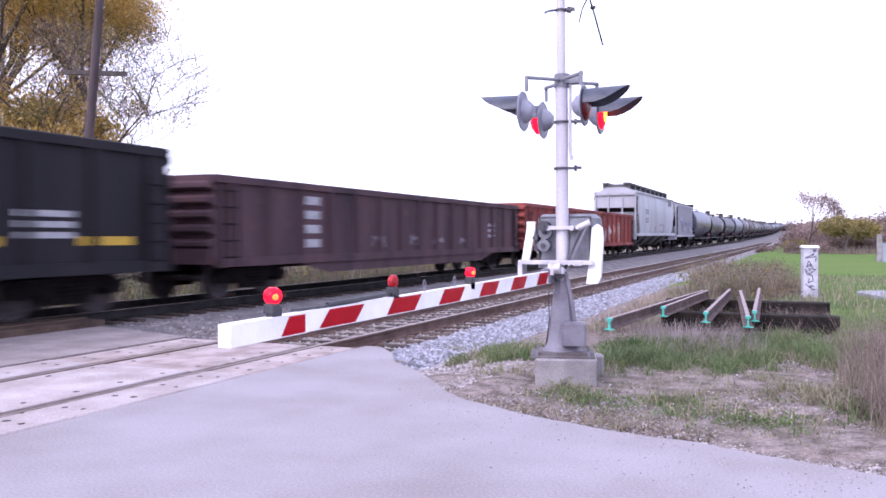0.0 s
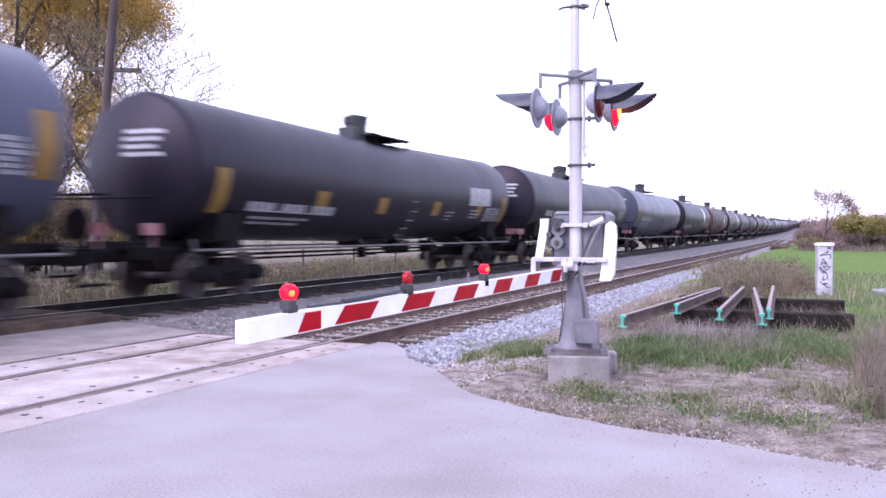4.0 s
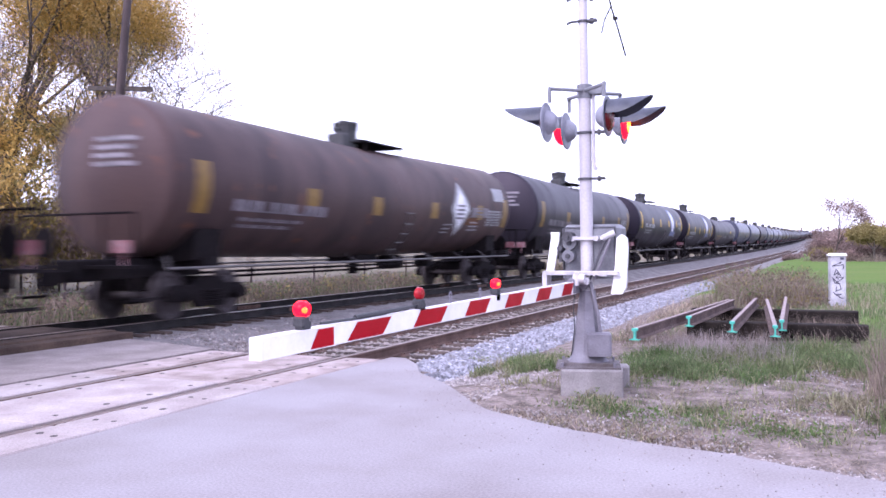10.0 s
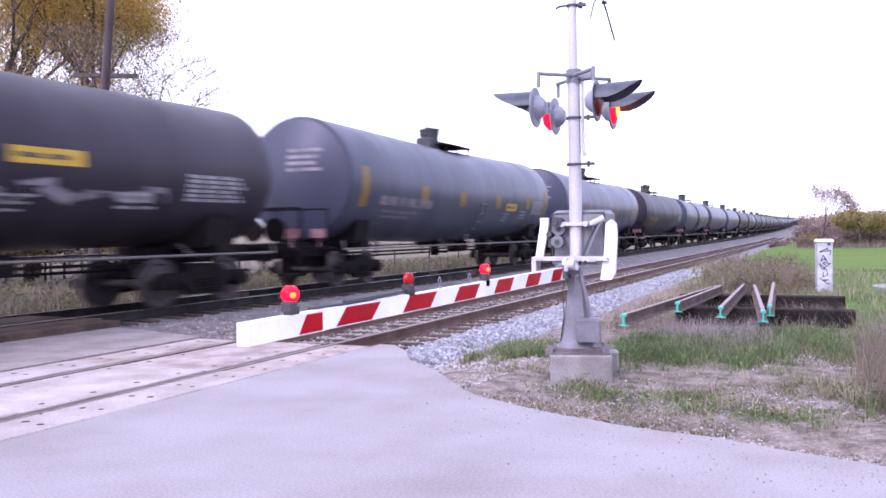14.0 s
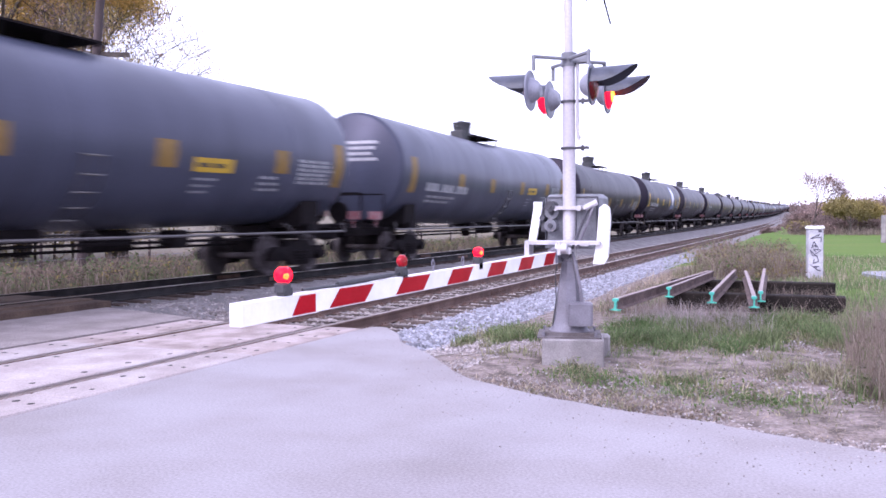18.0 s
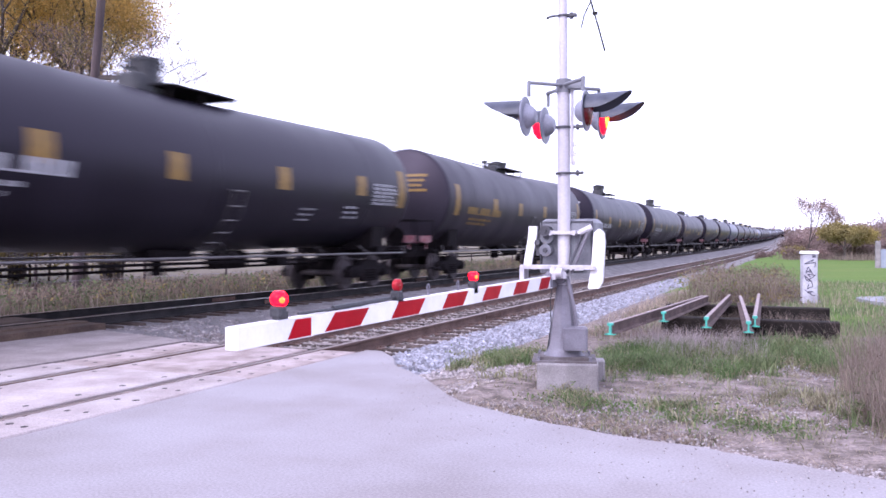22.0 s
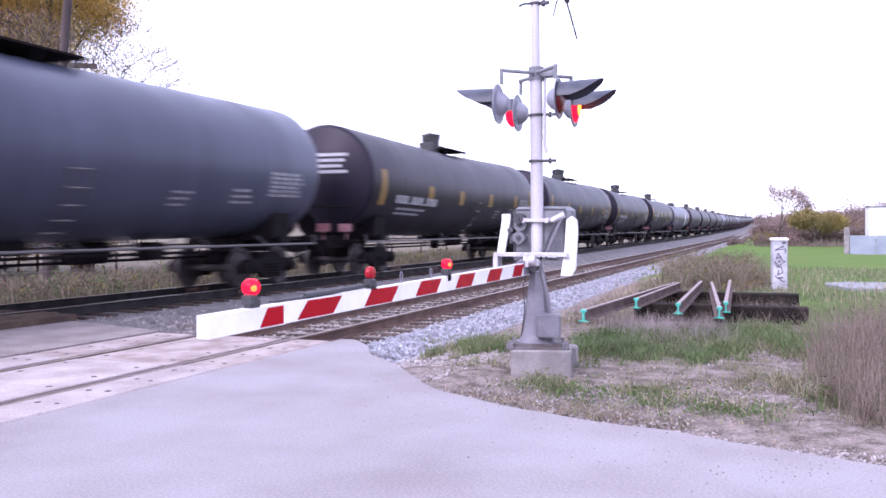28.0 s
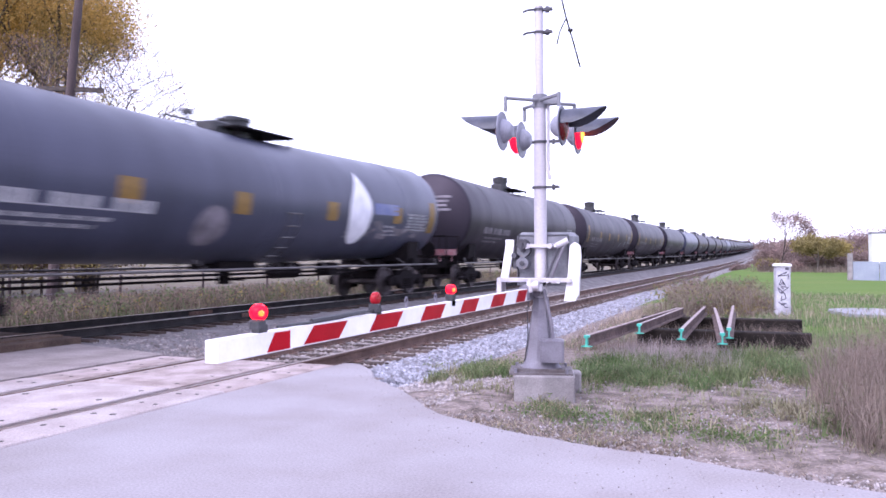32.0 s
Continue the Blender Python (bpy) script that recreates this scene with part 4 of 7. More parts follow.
def ragged(x, y, z, w, hgt, seed):
    """One sprayed letter on a flat side: a thick crooked outline of joined strokes."""
    r = random.Random(seed)
    b = Build()
    pts = [(y + w * r.uniform(0, 0.25), z + hgt * r.uniform(0, 0.2)), (y + w * r.uniform(0, 0.4), z + hgt * r.uniform(0.7, 1)), (y + w * r.uniform(0.4, 0.7), z + hgt * r.uniform(0.2, 0.6)),
           (y + w * r.uniform(0.7, 1), z + hgt * r.uniform(0.7, 1)), (y + w * r.uniform(0.75, 1), z + hgt * r.uniform(0, 0.25))]
    for i, ((a0, c0), (a1, c1)) in enumerate(zip(pts, pts[1:])):
        k = math.hypot(a1 - a0, c1 - c0) or 1
        t = hgt * r.uniform(0.10, 0.19)
        na, nc = -(c1 - c0) / k * t, (a1 - a0) / k * t
        q = x + 0.002 * i
        b.add([(q, a0 - na, c0 - nc), (q, a1 - na, c1 - nc), (q, a1 + na, c1 + nc), (q, a0 + na, c0 + nc)], [(0, 1, 2, 3)])
    return b


def gondola(length, top, paint, label, marks, belly=0.0):
    """An open-topped car: ribbed steel sides on an underframe."""
    car = thing("gondola_car", pose(0, 0, 0), label, "gondola car", "cars of the freight train")
    h, w = length / 2, 1.5
    for s in (-1, 1):
        part("side_sheet", Build().box(s * w - 0.02, s * w + 0.02, -h, h, 0.82, top), paint, car)
        part("end_sheet", Build().box(-w + 0.02, w - 0.02, s * (h - 0.03) - 0.03, s * (h - 0.03) + 0.03, 0.95, top), paint, car)
    part("floor_sheet", Build().box(-w + 0.02, w - 0.02, -h + 0.06, h - 0.06, 0.95, 1.02), paint, car)
    b = Build()
    for s in (-1, 1):
        b.box(s * w - 0.09, s * w + 0.09, -h - 0.05, h + 0.05, top - 0.14, top + 0.02, c=0.02)
        b.box(-w, w, s * h - 0.08, s * h + 0.08, top - 0.14, top + 0.02)
    part("top_chord", b, paint, car)
    for s in (-1, 1):
        b = Build()
        b.box(s * (w + 0.06) - 0.05, s * (w + 0.06) + 0.05, -h, h, 0.62 + 0.1, 0.92)
        part("side_sill", b, paint, car)
        if belly:
            # the fish-belly girder between the trucks
            part("belly_girder", Build().prism([(-h + 3.0, 0.74), (-h + 4.4, 0.74 - belly), (h - 4.4, 0.74 - belly), (h - 3.0, 0.74)], -0.03, 0.03, pose(s * (w + 0.03), 0, 0, 0, 0, 90)), paint, car)
        part("end_sill", Build().box(-w, w, s * (h + 0.05) - 0.1, s * (h + 0.05) + 0.1, 0.78, 1.1), paint, car)
        for k in range(5):
            z = 1.2 + (top - 1.4) * k / 4
            part("end_rib", Build().prism([(-0.05, -0.1), (0.05, -0.1), (0.14, -0.04), (0.14, 0.04), (0.05, 0.1), (-0.05, 0.1)], -w, w,
                                          pose(0, s * (h + 0.03), z, 0, 0, 90 * s)), paint, car)
    n = int(length / 1.28)
    rib = Build().add([(x, z, y) for x, y, z in ((0.02, 0.9, -0.09), (0.12, 0.9, -0.05), (0.12, 0.9, 0.05), (0.02, 0.9, 0.09),
                                                 (0.02, top - 0.14, -0.09), (0.12, top - 0.14, -0.05), (0.12, top - 0.14, 0.05), (0.02, top - 0.14, 0.09))],
                      [(0, 1, 5, 4), (1, 2, 6, 5), (2, 3, 7, 6), (0, 3, 2, 1), (4, 5, 6, 7)]).mesh("side_post", paint, 0)
    for s in (-1, 1):
        for i in range(n):
            part("side_post", rib, None, car, at=pose(s * w, -h + 0.5 + (length - 1.0) * i / (n - 1), 0, 0, 0, 0 if s > 0 else 180))
        part("ladder", shared("gon_ladder", lambda: ladder(5, 0.5, 0.0, 0.34), UNDER), None, car, at=pose(1.62, s * (h - 0.35), 0.75))
        add_truck(car, s * (h - 1.9))
    add_couplers(car, h + 0.35)
    part("centre_sill", Build().box(-0.3, 0.3, -h, h, 0.62, 0.95), UNDER, car)
    for name, y, z, ww, hh, rows, mat in marks:
        for i in range(rows):
            zz = z - i * hh * 1.7
            part(name, ragged(w + 0.024, y, zz, ww, hh, int(y * 10) + 500) if name == "graffiti" else Build().box(w + 0.022, w + 0.030, y, y + ww, zz, zz + hh), mat, car)
    return car


FADED_ORANGE = material("faded_orange_spray", (0.40, 0.19, 0.12), (0.28, 0.13, 0.09), rough=0.7, scale=3, fine=30, amount=0.5)
PALE_SPRAY = material("pale_spray_paint", (0.46, 0.40, 0.42), (0.30, 0.24, 0.26), rough=0.6, scale=3, fine=30, amount=0.5)
# dark grey for roof fittings; on the chutes it paints the underside shade
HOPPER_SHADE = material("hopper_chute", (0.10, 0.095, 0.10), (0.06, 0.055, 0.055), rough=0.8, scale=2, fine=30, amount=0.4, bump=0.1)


PALE_BLUE = material("pale_blue_spray", (0.30, 0.36, 0.50), (0.36, 0.38, 0.46), rough=0.6, scale=2, fine=40, amount=0.4)


def hopper(length, eave, sill, paint, label, rounded, marks):
    """A covered hopper: bulging or ribbed sides, sloped end sheets, discharge chutes and a roof walk."""
    car = thing("hopper_car", pose(0, 0, 0), label, "hopper car", "cars of the freight train")
    h, w = length / 2, 1.55
    sec = [(-w + 0.1, sill), (-w, sill + 0.5), (-w - 0.03, (sill + eave) / 2), (-w, eave - 0.35), (-w + 0.18, eave), (-0.7, eave + 0.32), (0.7, eave + 0.32),
           (w - 0.18, eave), (w, eave - 0.35), (w + 0.03, (sill + eave) / 2), (w, sill + 0.5), (w - 0.1, sill)] if rounded else \
          [(-w, sill), (-w, sill + 1.9), (-w, eave), (-0.8, eave + 0.22), (0.8, eave + 0.22), (w, eave), (w, sill + 1.9), (w, sill)]
    n = len(sec)
    b = Build()
    inner, outer = h - (1.9 if rounded else 1.35), h - 0.25
    verts = []
    for y, cut in ((-outer, 1), (outer, 1)):
        verts += [(x, math.copysign(inner + (outer - inner) * min(1, max(0, (z - sill) / 1.9 if rounded else (z - sill - 1.2) / (eave - sill - 1.2))), y), z) for x, z in sec]
    caps = []
    for i in range(n // 2 - 1):
        q = (i, i + 1, n - 2 - i, n - 1 - i)
        caps += [q, tuple(n + k for k in reversed(q))]
    b.add(verts, caps + [(i, n + i, n + (i + 1) % n, (i + 1) % n) for i in range(n)])
    part("body", b, paint, car)
    if not rounded:
        rib = Build().box(0.0, 0.07, -0.06, 0.06, sill, eave).mesh("side_post", paint, 0)
        for s in (-1, 1):
            for i in range(15):
                y = -inner + 2 * inner * i / 14
                part("side_post", rib, None, car, at=pose(s * w if s > 0 else -w, y, 0, 0, 0, 0 if s > 0 else 180))
    for s in (-1, 1):
        part("side_sill", Build().box(s * w - 0.07, s * w + 0.07, -h, h, sill - 0.1, sill + 0.1, c=0.02), paint, car)
        part("eave_rail", Build().box(s * (w - 0.02) - 0.06, s * (w - 0.02) + 0.06, -outer, outer, eave - 0.06, eave + 0.05, c=0.015), paint, car)
        e = Build()
        e.box(-w, w, s * h - 0.06, s * h + 0.06, sill - 0.35, sill + 0.05)
        for x in (-w + 0.1, -0.5, 0.5, w - 0.1):
            e.box(x - 0.05, x + 0.05, s * (h - 0.12) - 0.05, s * (h - 0.12) + 0.05, sill, eave - 0.1)
        e.box(-w, w, s * (h - 0.12) - 0.05, s * (h - 0.12) + 0.05, eave - 0.25, eave - 0.1)
        part("end_frame", e, paint, car)
        part("end_sheet", Build().box(-w + 0.04, w - 0.04, s * (h - 0.24) - 0.02, s * (h - 0.24) + 0.02, sill + (1.95 if rounded else 2.3), eave - 0.02), paint, car)
        part("slope_sheet", Build().add([(-1.3, s * (h - 0.3), sill + 1.9), (1.3, s * (h - 0.3), sill + 1.9), (1.3, s * (h - 2.3), sill - 0.4), (-1.3, s * (h - 2.3), sill - 0.4),
                                         (-1.3, s * (h - 0.36), sill + 1.95), (1.3, s * (h - 0.36), sill + 1.95), (1.3, s * (h - 2.36), sill - 0.35), (-1.3, s * (h - 2.36), sill - 0.35)],
                                        [(0, 1, 2, 3), (7, 6, 5, 4), (0, 4, 5, 1), (1, 5, 6, 2), (2, 6, 7, 3), (3, 7, 4, 0)]), UNDER, car)
        for x in (-1.45, 1.45):
            part("ladder", shared("hop_ladder", lambda: ladder(8, 0.5, 0.0, 0.4), UNDER), None, car, at=pose(x + (0.1 if x > 0 else -0.1), s * (h - 0.35), sill - 0.4))
        add_truck(car, s * (h - 1.9))
        part("roof_walk", Build().box(s * 0.75 - 0.22, s * 0.75 + 0.22, -outer, outer, eave + (0.55 if rounded else 0.26), eave + (0.66 if rounded else 0.34)), HOPPER_SHADE, car)
    for i in range(9):
        y = -outer + 0.4 + (2 * outer - 0.8) * i / 8
        part("roof_bracket", shared(("bracket", eave), lambda: Build().box(-0.95, 0.95, -0.25, 0.25, eave + 0.15, eave + (0.55 if rounded else 0.26)), HOPPER_SHADE), None, car, at=pose(0, y, 0))
    part("roof_hatch", Build().box(-0.35, 0.35, -outer + 0.5, outer - 0.5, eave + 0.2, eave + 0.44, c=0.04), paint, car)
    add_couplers(car, h + 0.3)
    part("centre_sill", Build().box(-0.3, 0.3, -h, h, 0.75, 1.05), UNDER, car)
    for i in range(4 if rounded else 3):
        m = 4 if rounded else 3
        y = -inner + 2 * inner * (i + 0.5) / m
        k = inner / m * 0.86
        part("discharge_chute", Build().add([(-w + 0.15, y - k, sill), (w - 0.15, y - k, sill), (w - 0.15, y + k, sill), (-w + 0.15, y + k, sill),
                                             (-0.45, y - 0.4, 0.55), (0.45, y - 0.4, 0.55), (0.45, y + 0.4, 0.55), (-0.45, y + 0.4, 0.55)],
                                            [(0, 4, 5, 1), (1, 5, 6, 2), (2, 6, 7, 3), (3, 7, 4, 0), (4, 7, 6, 5)]), UNDER if not rounded else HOPPER_SHADE, car)
    for name, y, z, ww, hh, rows, mat in marks:
        for i in range(rows):
            zz = z - i * hh * 1.7
            off = w + (0.036 if rounded else 0.075)
            part(name, ragged(off, y, zz, ww, hh, int(y * 10) + 700) if name == "graffiti" else Build().box(off, off + 0.008, y, y + ww, zz, zz + hh), mat, car)
    return car


# where the right-hand end of each car stands along the track at the clip's start
ENDS = [12.2, 33.2, 59.4, 80.2, 95.2]
# where the left-hand shoulder of each tank stands, from the first but one on
SHOULDERS = [118.6, 139.8, 162.0, 184.4, 207.0, 227.8, 248.9, 270.0, 291.0, 311.7, 331.8, 352.5, 377.1, 397.6, 418.6, 439.2, 459.7, 481.0, 502.1, 522.9,
             543.6, 564.7, 585.7, 607.1, 628.2, 649.2, 670.3, 691.4, 712.5, 732.9, 753.7, 774.9, 795.6, 816.3, 839.8, 861.3]
EXTRA = {13: 0.6, 17: 0.45, 37: -0.5}     # wider and narrower gaps before these cars
SHOULDERS += [SHOULDERS[-1] + 21.4 * (i + 1) for i in range(22)]
ENDS += [p - 3.32 - EXTRA.get(i, 0.0) for i, p in enumerate(SHOULDERS, 6)]
CARS = []
STYLES = {5: (TANK_SLATE, MARK_GOLD, "none", MARK_WHITE, False), 6: (TANK_BLACK, MARK_GOLD, "patch", MARK_WHITE, False), 7: (TANK_BLACK, None, "graffiti", MARK_WHITE, False),
          8: (TANK_SLATE, MARK_GOLD, "none", MARK_WHITE, False), 9: (TANK_BLACK, MARK_GOLD, "oval", MARK_WHITE, False), 10: (TANK_BROWN, MARK_GOLD, "diamond", SPRAY, False),
          11: (TANK_BLACK, MARK_YELLOW, "oval", MARK_WHITE, False), 12: (TANK_BLACK, None, "streak", MARK_WHITE, False), 13: (TANK_BROWN, MARK_GOLD, "diamond", SPRAY, False),
          14: (TANK_CHAR, MARK_GOLD, "none", SPRAY, False), 15: (TANK_BLACK, MARK_YELLOW, "oval_blue", MARK_WHITE, False), 16: (TANK_BLACK, MARK_YELLOW, "oval_blue", MARK_WHITE, False),
          17: (TANK_CHAR, None, "graffiti", MARK_GOLD, True), 18: (TANK_SLATE, MARK_GOLD, "none", SPRAY, False), 19: (TANK_SLATE, MARK_GOLD, "none", SPRAY, False),
          20: (TANK_CHAR, None, "none", MARK_GOLD, False), 21: (TANK_SLATE, MARK_GOLD, "none", SPRAY, False), 22: (TANK_SLATE, MARK_GOLD, "none", SPRAY, False),
          23: (TANK_SLATE, MARK_GOLD, "none", MARK_WHITE, False), 24: (TANK_BLACK, MARK_GOLD, "none", MARK_WHITE, False), 25: (TANK_BLACK, MARK_YELLOW, "oval_blue", MARK_WHITE, False),
          26: (TANK_CHAR, MARK_GOLD, "none", SPRAY, False), 27: (TANK_BLACK, MARK_GOLD, "none", MARK_WHITE, False), 28: (TANK_CHAR, MARK_GOLD, "none", MARK_GOLD, True),
          29: (TANK_BLACK, MARK_GOLD, "none", MARK_WHITE, False), 30: (TANK_BLACK, MARK_GOLD, "none", MARK_WHITE, False), 31: (TANK_CHAR, MARK_GOLD, "none", MARK_GOLD, True),
          32: (TANK_BLACK, MARK_GOLD, "none", MARK_GOLD, True), 33: (TANK_BLACK, MARK_GOLD, "none", MARK_GOLD, True), 35: (TANK_BLACK, MARK_GOLD, "none", MARK_WHITE, False),
          36: (TANK_BLACK, MARK_GOLD, "none", MARK_WHITE, False), 37: (TANK_BLACK, MARK_GOLD, "none", MARK_WHITE, False), 38: (TANK_BLACK, MARK_YELLOW, "none", MARK_WHITE, False),
          39: (TANK_SLATE, MARK_GOLD, "drop", MARK_WHITE, True), 40: (TANK_CHAR, None, "none", SPRAY, False)}
TOPS = {5: 4.38, 6: 4.12, 7: 4.2, 12: 4.32, 13: 4.25, 17: 4.12, 31: 4.28, 39: 4.28}
LEVELS = {5: -5, 6: -20, 9: -22, 10: -16, 11: 4, 14: -6, 15: 4, 16: -7, 24: -19, 27: 0, 28: -3, 38: 4}
LABELS = {5: (3.4, -12), 17: (3.6, 0), 18: (3.6, -15), 21: (3.4, -14), 22: (3.3, -14), 23: (3.4, -12), 28: (3.9, -28), 31: (4.5, -20), 32: (4.6, -4), 33: (2.5, -10), 38: (4.2, -20)}
STAINS = {21: SPILL_DARK}
pick = random.Random(11)
for i, end in enumerate(ENDS):
    if i == 0:
        car, half = gondola(19.2, 2.95, GOND_BLACK, "black open gondola car with yellow stripes on its side",
                            [("lettering", 6.3, 1.66, 1.1, 0.10, 3, MARK_WHITE), ("yellow_stripe", 7.5, 1.2, 1.2, 0.15, 1, MARK_YELLOW), ("yellow_stripe", 4.6, 1.2, 1.4, 0.15, 1, MARK_YELLOW), ("yellow_stripe", -2.0, 1.2, 1.4, 0.15, 1, MARK_YELLOW), ("lettering", 3.2, 1.9, 1.0, 0.12, 2, SPRAY)]), 9.6
    elif i == 1:
        car, half = gondola(19.6, 2.58, GOND_BROWN, "dull brown open gondola car streaked with rust and white panels",
                            [("white_panel", -6.7, 2.1, 0.9, 0.2, 4, MARK_WHITE), ("white_panel", 6.3, 1.7, 0.7, 0.12, 3, MARK_WHITE), ("graffiti", -3.0, 1.05, 0.7, 0.3, 1, SPRAY),
                             ("graffiti", -0.6, 1.05, 0.6, 0.34, 1, SPRAY), ("graffiti", 1.2, 1.08, 0.9, 0.3, 1, SPRAY), ("graffiti", 3.4, 1.05, 0.8, 0.3, 1, SPRAY)], belly=0.28), 9.8
    elif i == 2:
        car, half = gondola(25.0, 2.75, GOND_RED, "rust-red open gondola car with pale graffiti",
                            [("lettering", -0.2, 1.75, 1.3, 0.16, 2, MARK_WHITE), ("white_panel", 7.2, 1.9, 0.9, 0.2, 3, SPRAY), ("yellow_panel", -11.75, 0.95, 0.7, 0.8, 1, MARK_YELLOW)] + [("graffiti", -7.6 + 1.2 * k, 0.9 + 0.12 * (k % 3), 1.15, 1.0 if k % 4 else 1.35, 1, (PALE_SPRAY, SPRAY, PALE_SPRAY, FADED_ORANGE)[(k * 3 + k // 4) % 4]) for k in range(13)] + [("graffiti", -9.2 + 1.3 * k, 1.75, 1.1, 0.55, 1, FADED_ORANGE) for k in range(4)]), 12.5
    elif i == 3:
        car, half = hopper(19.4, 4.52, 1.42, HOPPER_GREY, "large pale grey covered hopper car with smooth bulging sides", True,
                           [("owner_mark", 5.6, 3.9, 1.9, 0.5, 1, SPRAY), ("graffiti", 0.6, 2.0, 3.0, 0.35, 2, SPRAY), ("lettering", -6.0, 3.2, 1.4, 0.12, 2, SPRAY), *[("orange_stripe", -8.6 + 3.1 * k, 1.40, 0.9 if k else 1.5, 0.1, 1, MARK_GOLD) for k in range(5)], ("data_panel", -6.0, 2.55, 1.3, 0.12, 2, SPRAY), ("red_panel", -1.6, 2.0, 0.5, 0.09, 3, MARK_PINK), ("red_panel", 2.6, 2.0, 0.4, 0.09, 3, MARK_PINK)]), 9.7
    elif i == 4:
        car, half = hopper(13.2, 4.3, 1.3, HOPPER_DIRTY, "shorter dirty grey ribbed hopper car with blue graffiti", False,
                           [*[("graffiti", -4.2 + 0.85 * k, 2.42 - 0.02 * k, 0.95, 0.28 if k % 2 else 0.4, 1, MARK_BLUE) for k in range(10)], ("graffiti", -4.6, 2.6, 1.4, 0.5, 1, PALE_BLUE), ("graffiti", -2.6, 1.75, 1.6, 0.5, 1, PALE_BLUE),
                            ("graffiti", 1.8, 1.6, 1.6, 0.45, 1, PALE_BLUE), ("dark_panel", 1.9, 1.72, 0.8, 0.28, 1, SPRAY),
                            ("lettering", -3.2, 2.3, 1.2, 0.1, 4, SPRAY)]), 6.6
    else:
        style = STYLES.get(i) or (pick.choice([TANK_BLACK, TANK_BLACK, TANK_BLACK, TANK_SLATE, TANK_CHAR, TANK_BROWN]), pick.choice([MARK_GOLD, None, None]),
                                  pick.choice(["none", "none", "graffiti", "none"]), pick.choice([MARK_WHITE, SPRAY, SPRAY]), pick.random() < 0.3)
        car, half = tank_car(style, TOPS.get(i, 4.42), LEVELS.get(i, -8), LABELS.get(i), STAINS.get(i)), TL / 2
        # a few cars are longer or shorter than the rest
        fit = (end - ENDS[i - 1] - 2.47 - EXTRA.get(i, 0.0)) / TL
        if abs(fit - 1) > 0.004:
            car.scale = (1, fit, 1)
            half *= fit
    CARS.append((car, end + 0.4 - half))


# ---- the crossing signal with its gate ----
MX, MY = -2.29, 8.72
PLATE_RUST = material("plate_rust", (0.13, 0.115, 0.12), (0.08, 0.066, 0.064), rough=0.8, scale=6, fine=60, bump=0.2)
found = thing("signal_foundation", pose(-2.245, 8.68, 0, 0, 0, 14.7), "square grey concrete foundation block sunk in the verge", "foundation")
part("block", Build().box(-0.31, 0.31, -0.31, 0.31, -0.25, 0.235, c=0.015), CONCRETE, found)
part("rear_block", Build().box(-0.10, 0.40, 0.30, 0.5, -0.25, 0.20, c=0.02), CONCRETE, found)

sig = thing("crossing_signal", pose(MX, MY, 0.155), "silver railway crossing signal with a lowered red and white gate", "crossing signal")
part("base_plate", Build().box(-0.325, 0.325, -0.31, 0.31, 0.08, 0.097, pose(0, 0, 0, 0, 0, 14.7)).box(-0.25, 0.25, -0.23, 0.23, 0.095, 0.13, pose(0, 0, 0, 0, 0, 14.7)), PLATE_RUST, sig)
ped = Build()
ped.lathe([(0.225, 0.13), (0.195, 0.155), (0.17, 0.24), (0.15, 0.36), (0.125, 0.55), (0.10, 0.72), (0.085, 0.83), (0.085, 0.86)], n=8)
part("pedestal", ped, GALV, sig)
jb = Build().box(-0.01, 0.235, -0.24, -0.05, 0.20, 0.44, pose(0, 0, 0, 0, 0, 14.7), c=0.02)
part("junction_box", jb, GALV, sig)
for a in range(4):
    q = radians(45 + 90 * a + 14.7)
    part("bolt", Build().tube((0.37 * math.cos(q), 0.37 * math.sin(q), 0.085), (0.37 * math.cos(q), 0.37 * math.sin(q), 0.14), 0.018, n=6), GALV, sig)
part("mast", Build().tube((0, 0, 0.8), (-0.012, -0.006, 2.98), 0.066, n=24).tube((-0.012, -0.006, 2.95), (-0.02, -0.01, 3.93), 0.046, n=18).tube((-0.02, -0.01, 3.93), (-0.02, -0.01, 3.95), 0.05, 0.03, n=18), ALU, sig)
CLAMP_DARK = material("clamp_steel", (0.085, 0.085, 0.10), (0.06, 0.058, 0.066), rough=0.6, metal=0.3, scale=8, fine=60)
for z, k in ((3.90, 1), (3.66, 1), (2.50, 0), (2.02, 0), (1.40, 2), (1.02, 2)):
    rad = 0.056 if k == 1 else 0.078
    b = Build().tube((-0.015, -0.008, z - 0.012), (-0.015, -0.008, z + 0.012), rad, n=20)
    b.box(rad - 0.02, rad + (0.07 if k == 1 else 0.12), -0.03, 0.02, z - 0.012, z + 0.015)
    if k == 0:
        b.tube((rad + 0.06, -0.005, z - 0.03), (rad + 0.06, -0.005, z + 0.03), 0.016, n=8)
    if k == 1:
        b.pipe([(-0.05, -0.05, z), (-0.13, -0.08, z - 0.01), (-0.17, -0.09, z - 0.03)], 0.012, n=6)
        b.tube((0.07, 0, z - 0.03), (0.07, 0, z + 0.03), 0.022, n=8)
    part("clamp", b, WHITE_PAINT if k == 2 else CLAMP_DARK, sig)
part("conduit", Build().pipe([(0.085, -0.02, 2.95), (0.085, -0.02, 2.2), (0.10, -0.02, 2.1)], 0.018, n=8), ALU, sig)
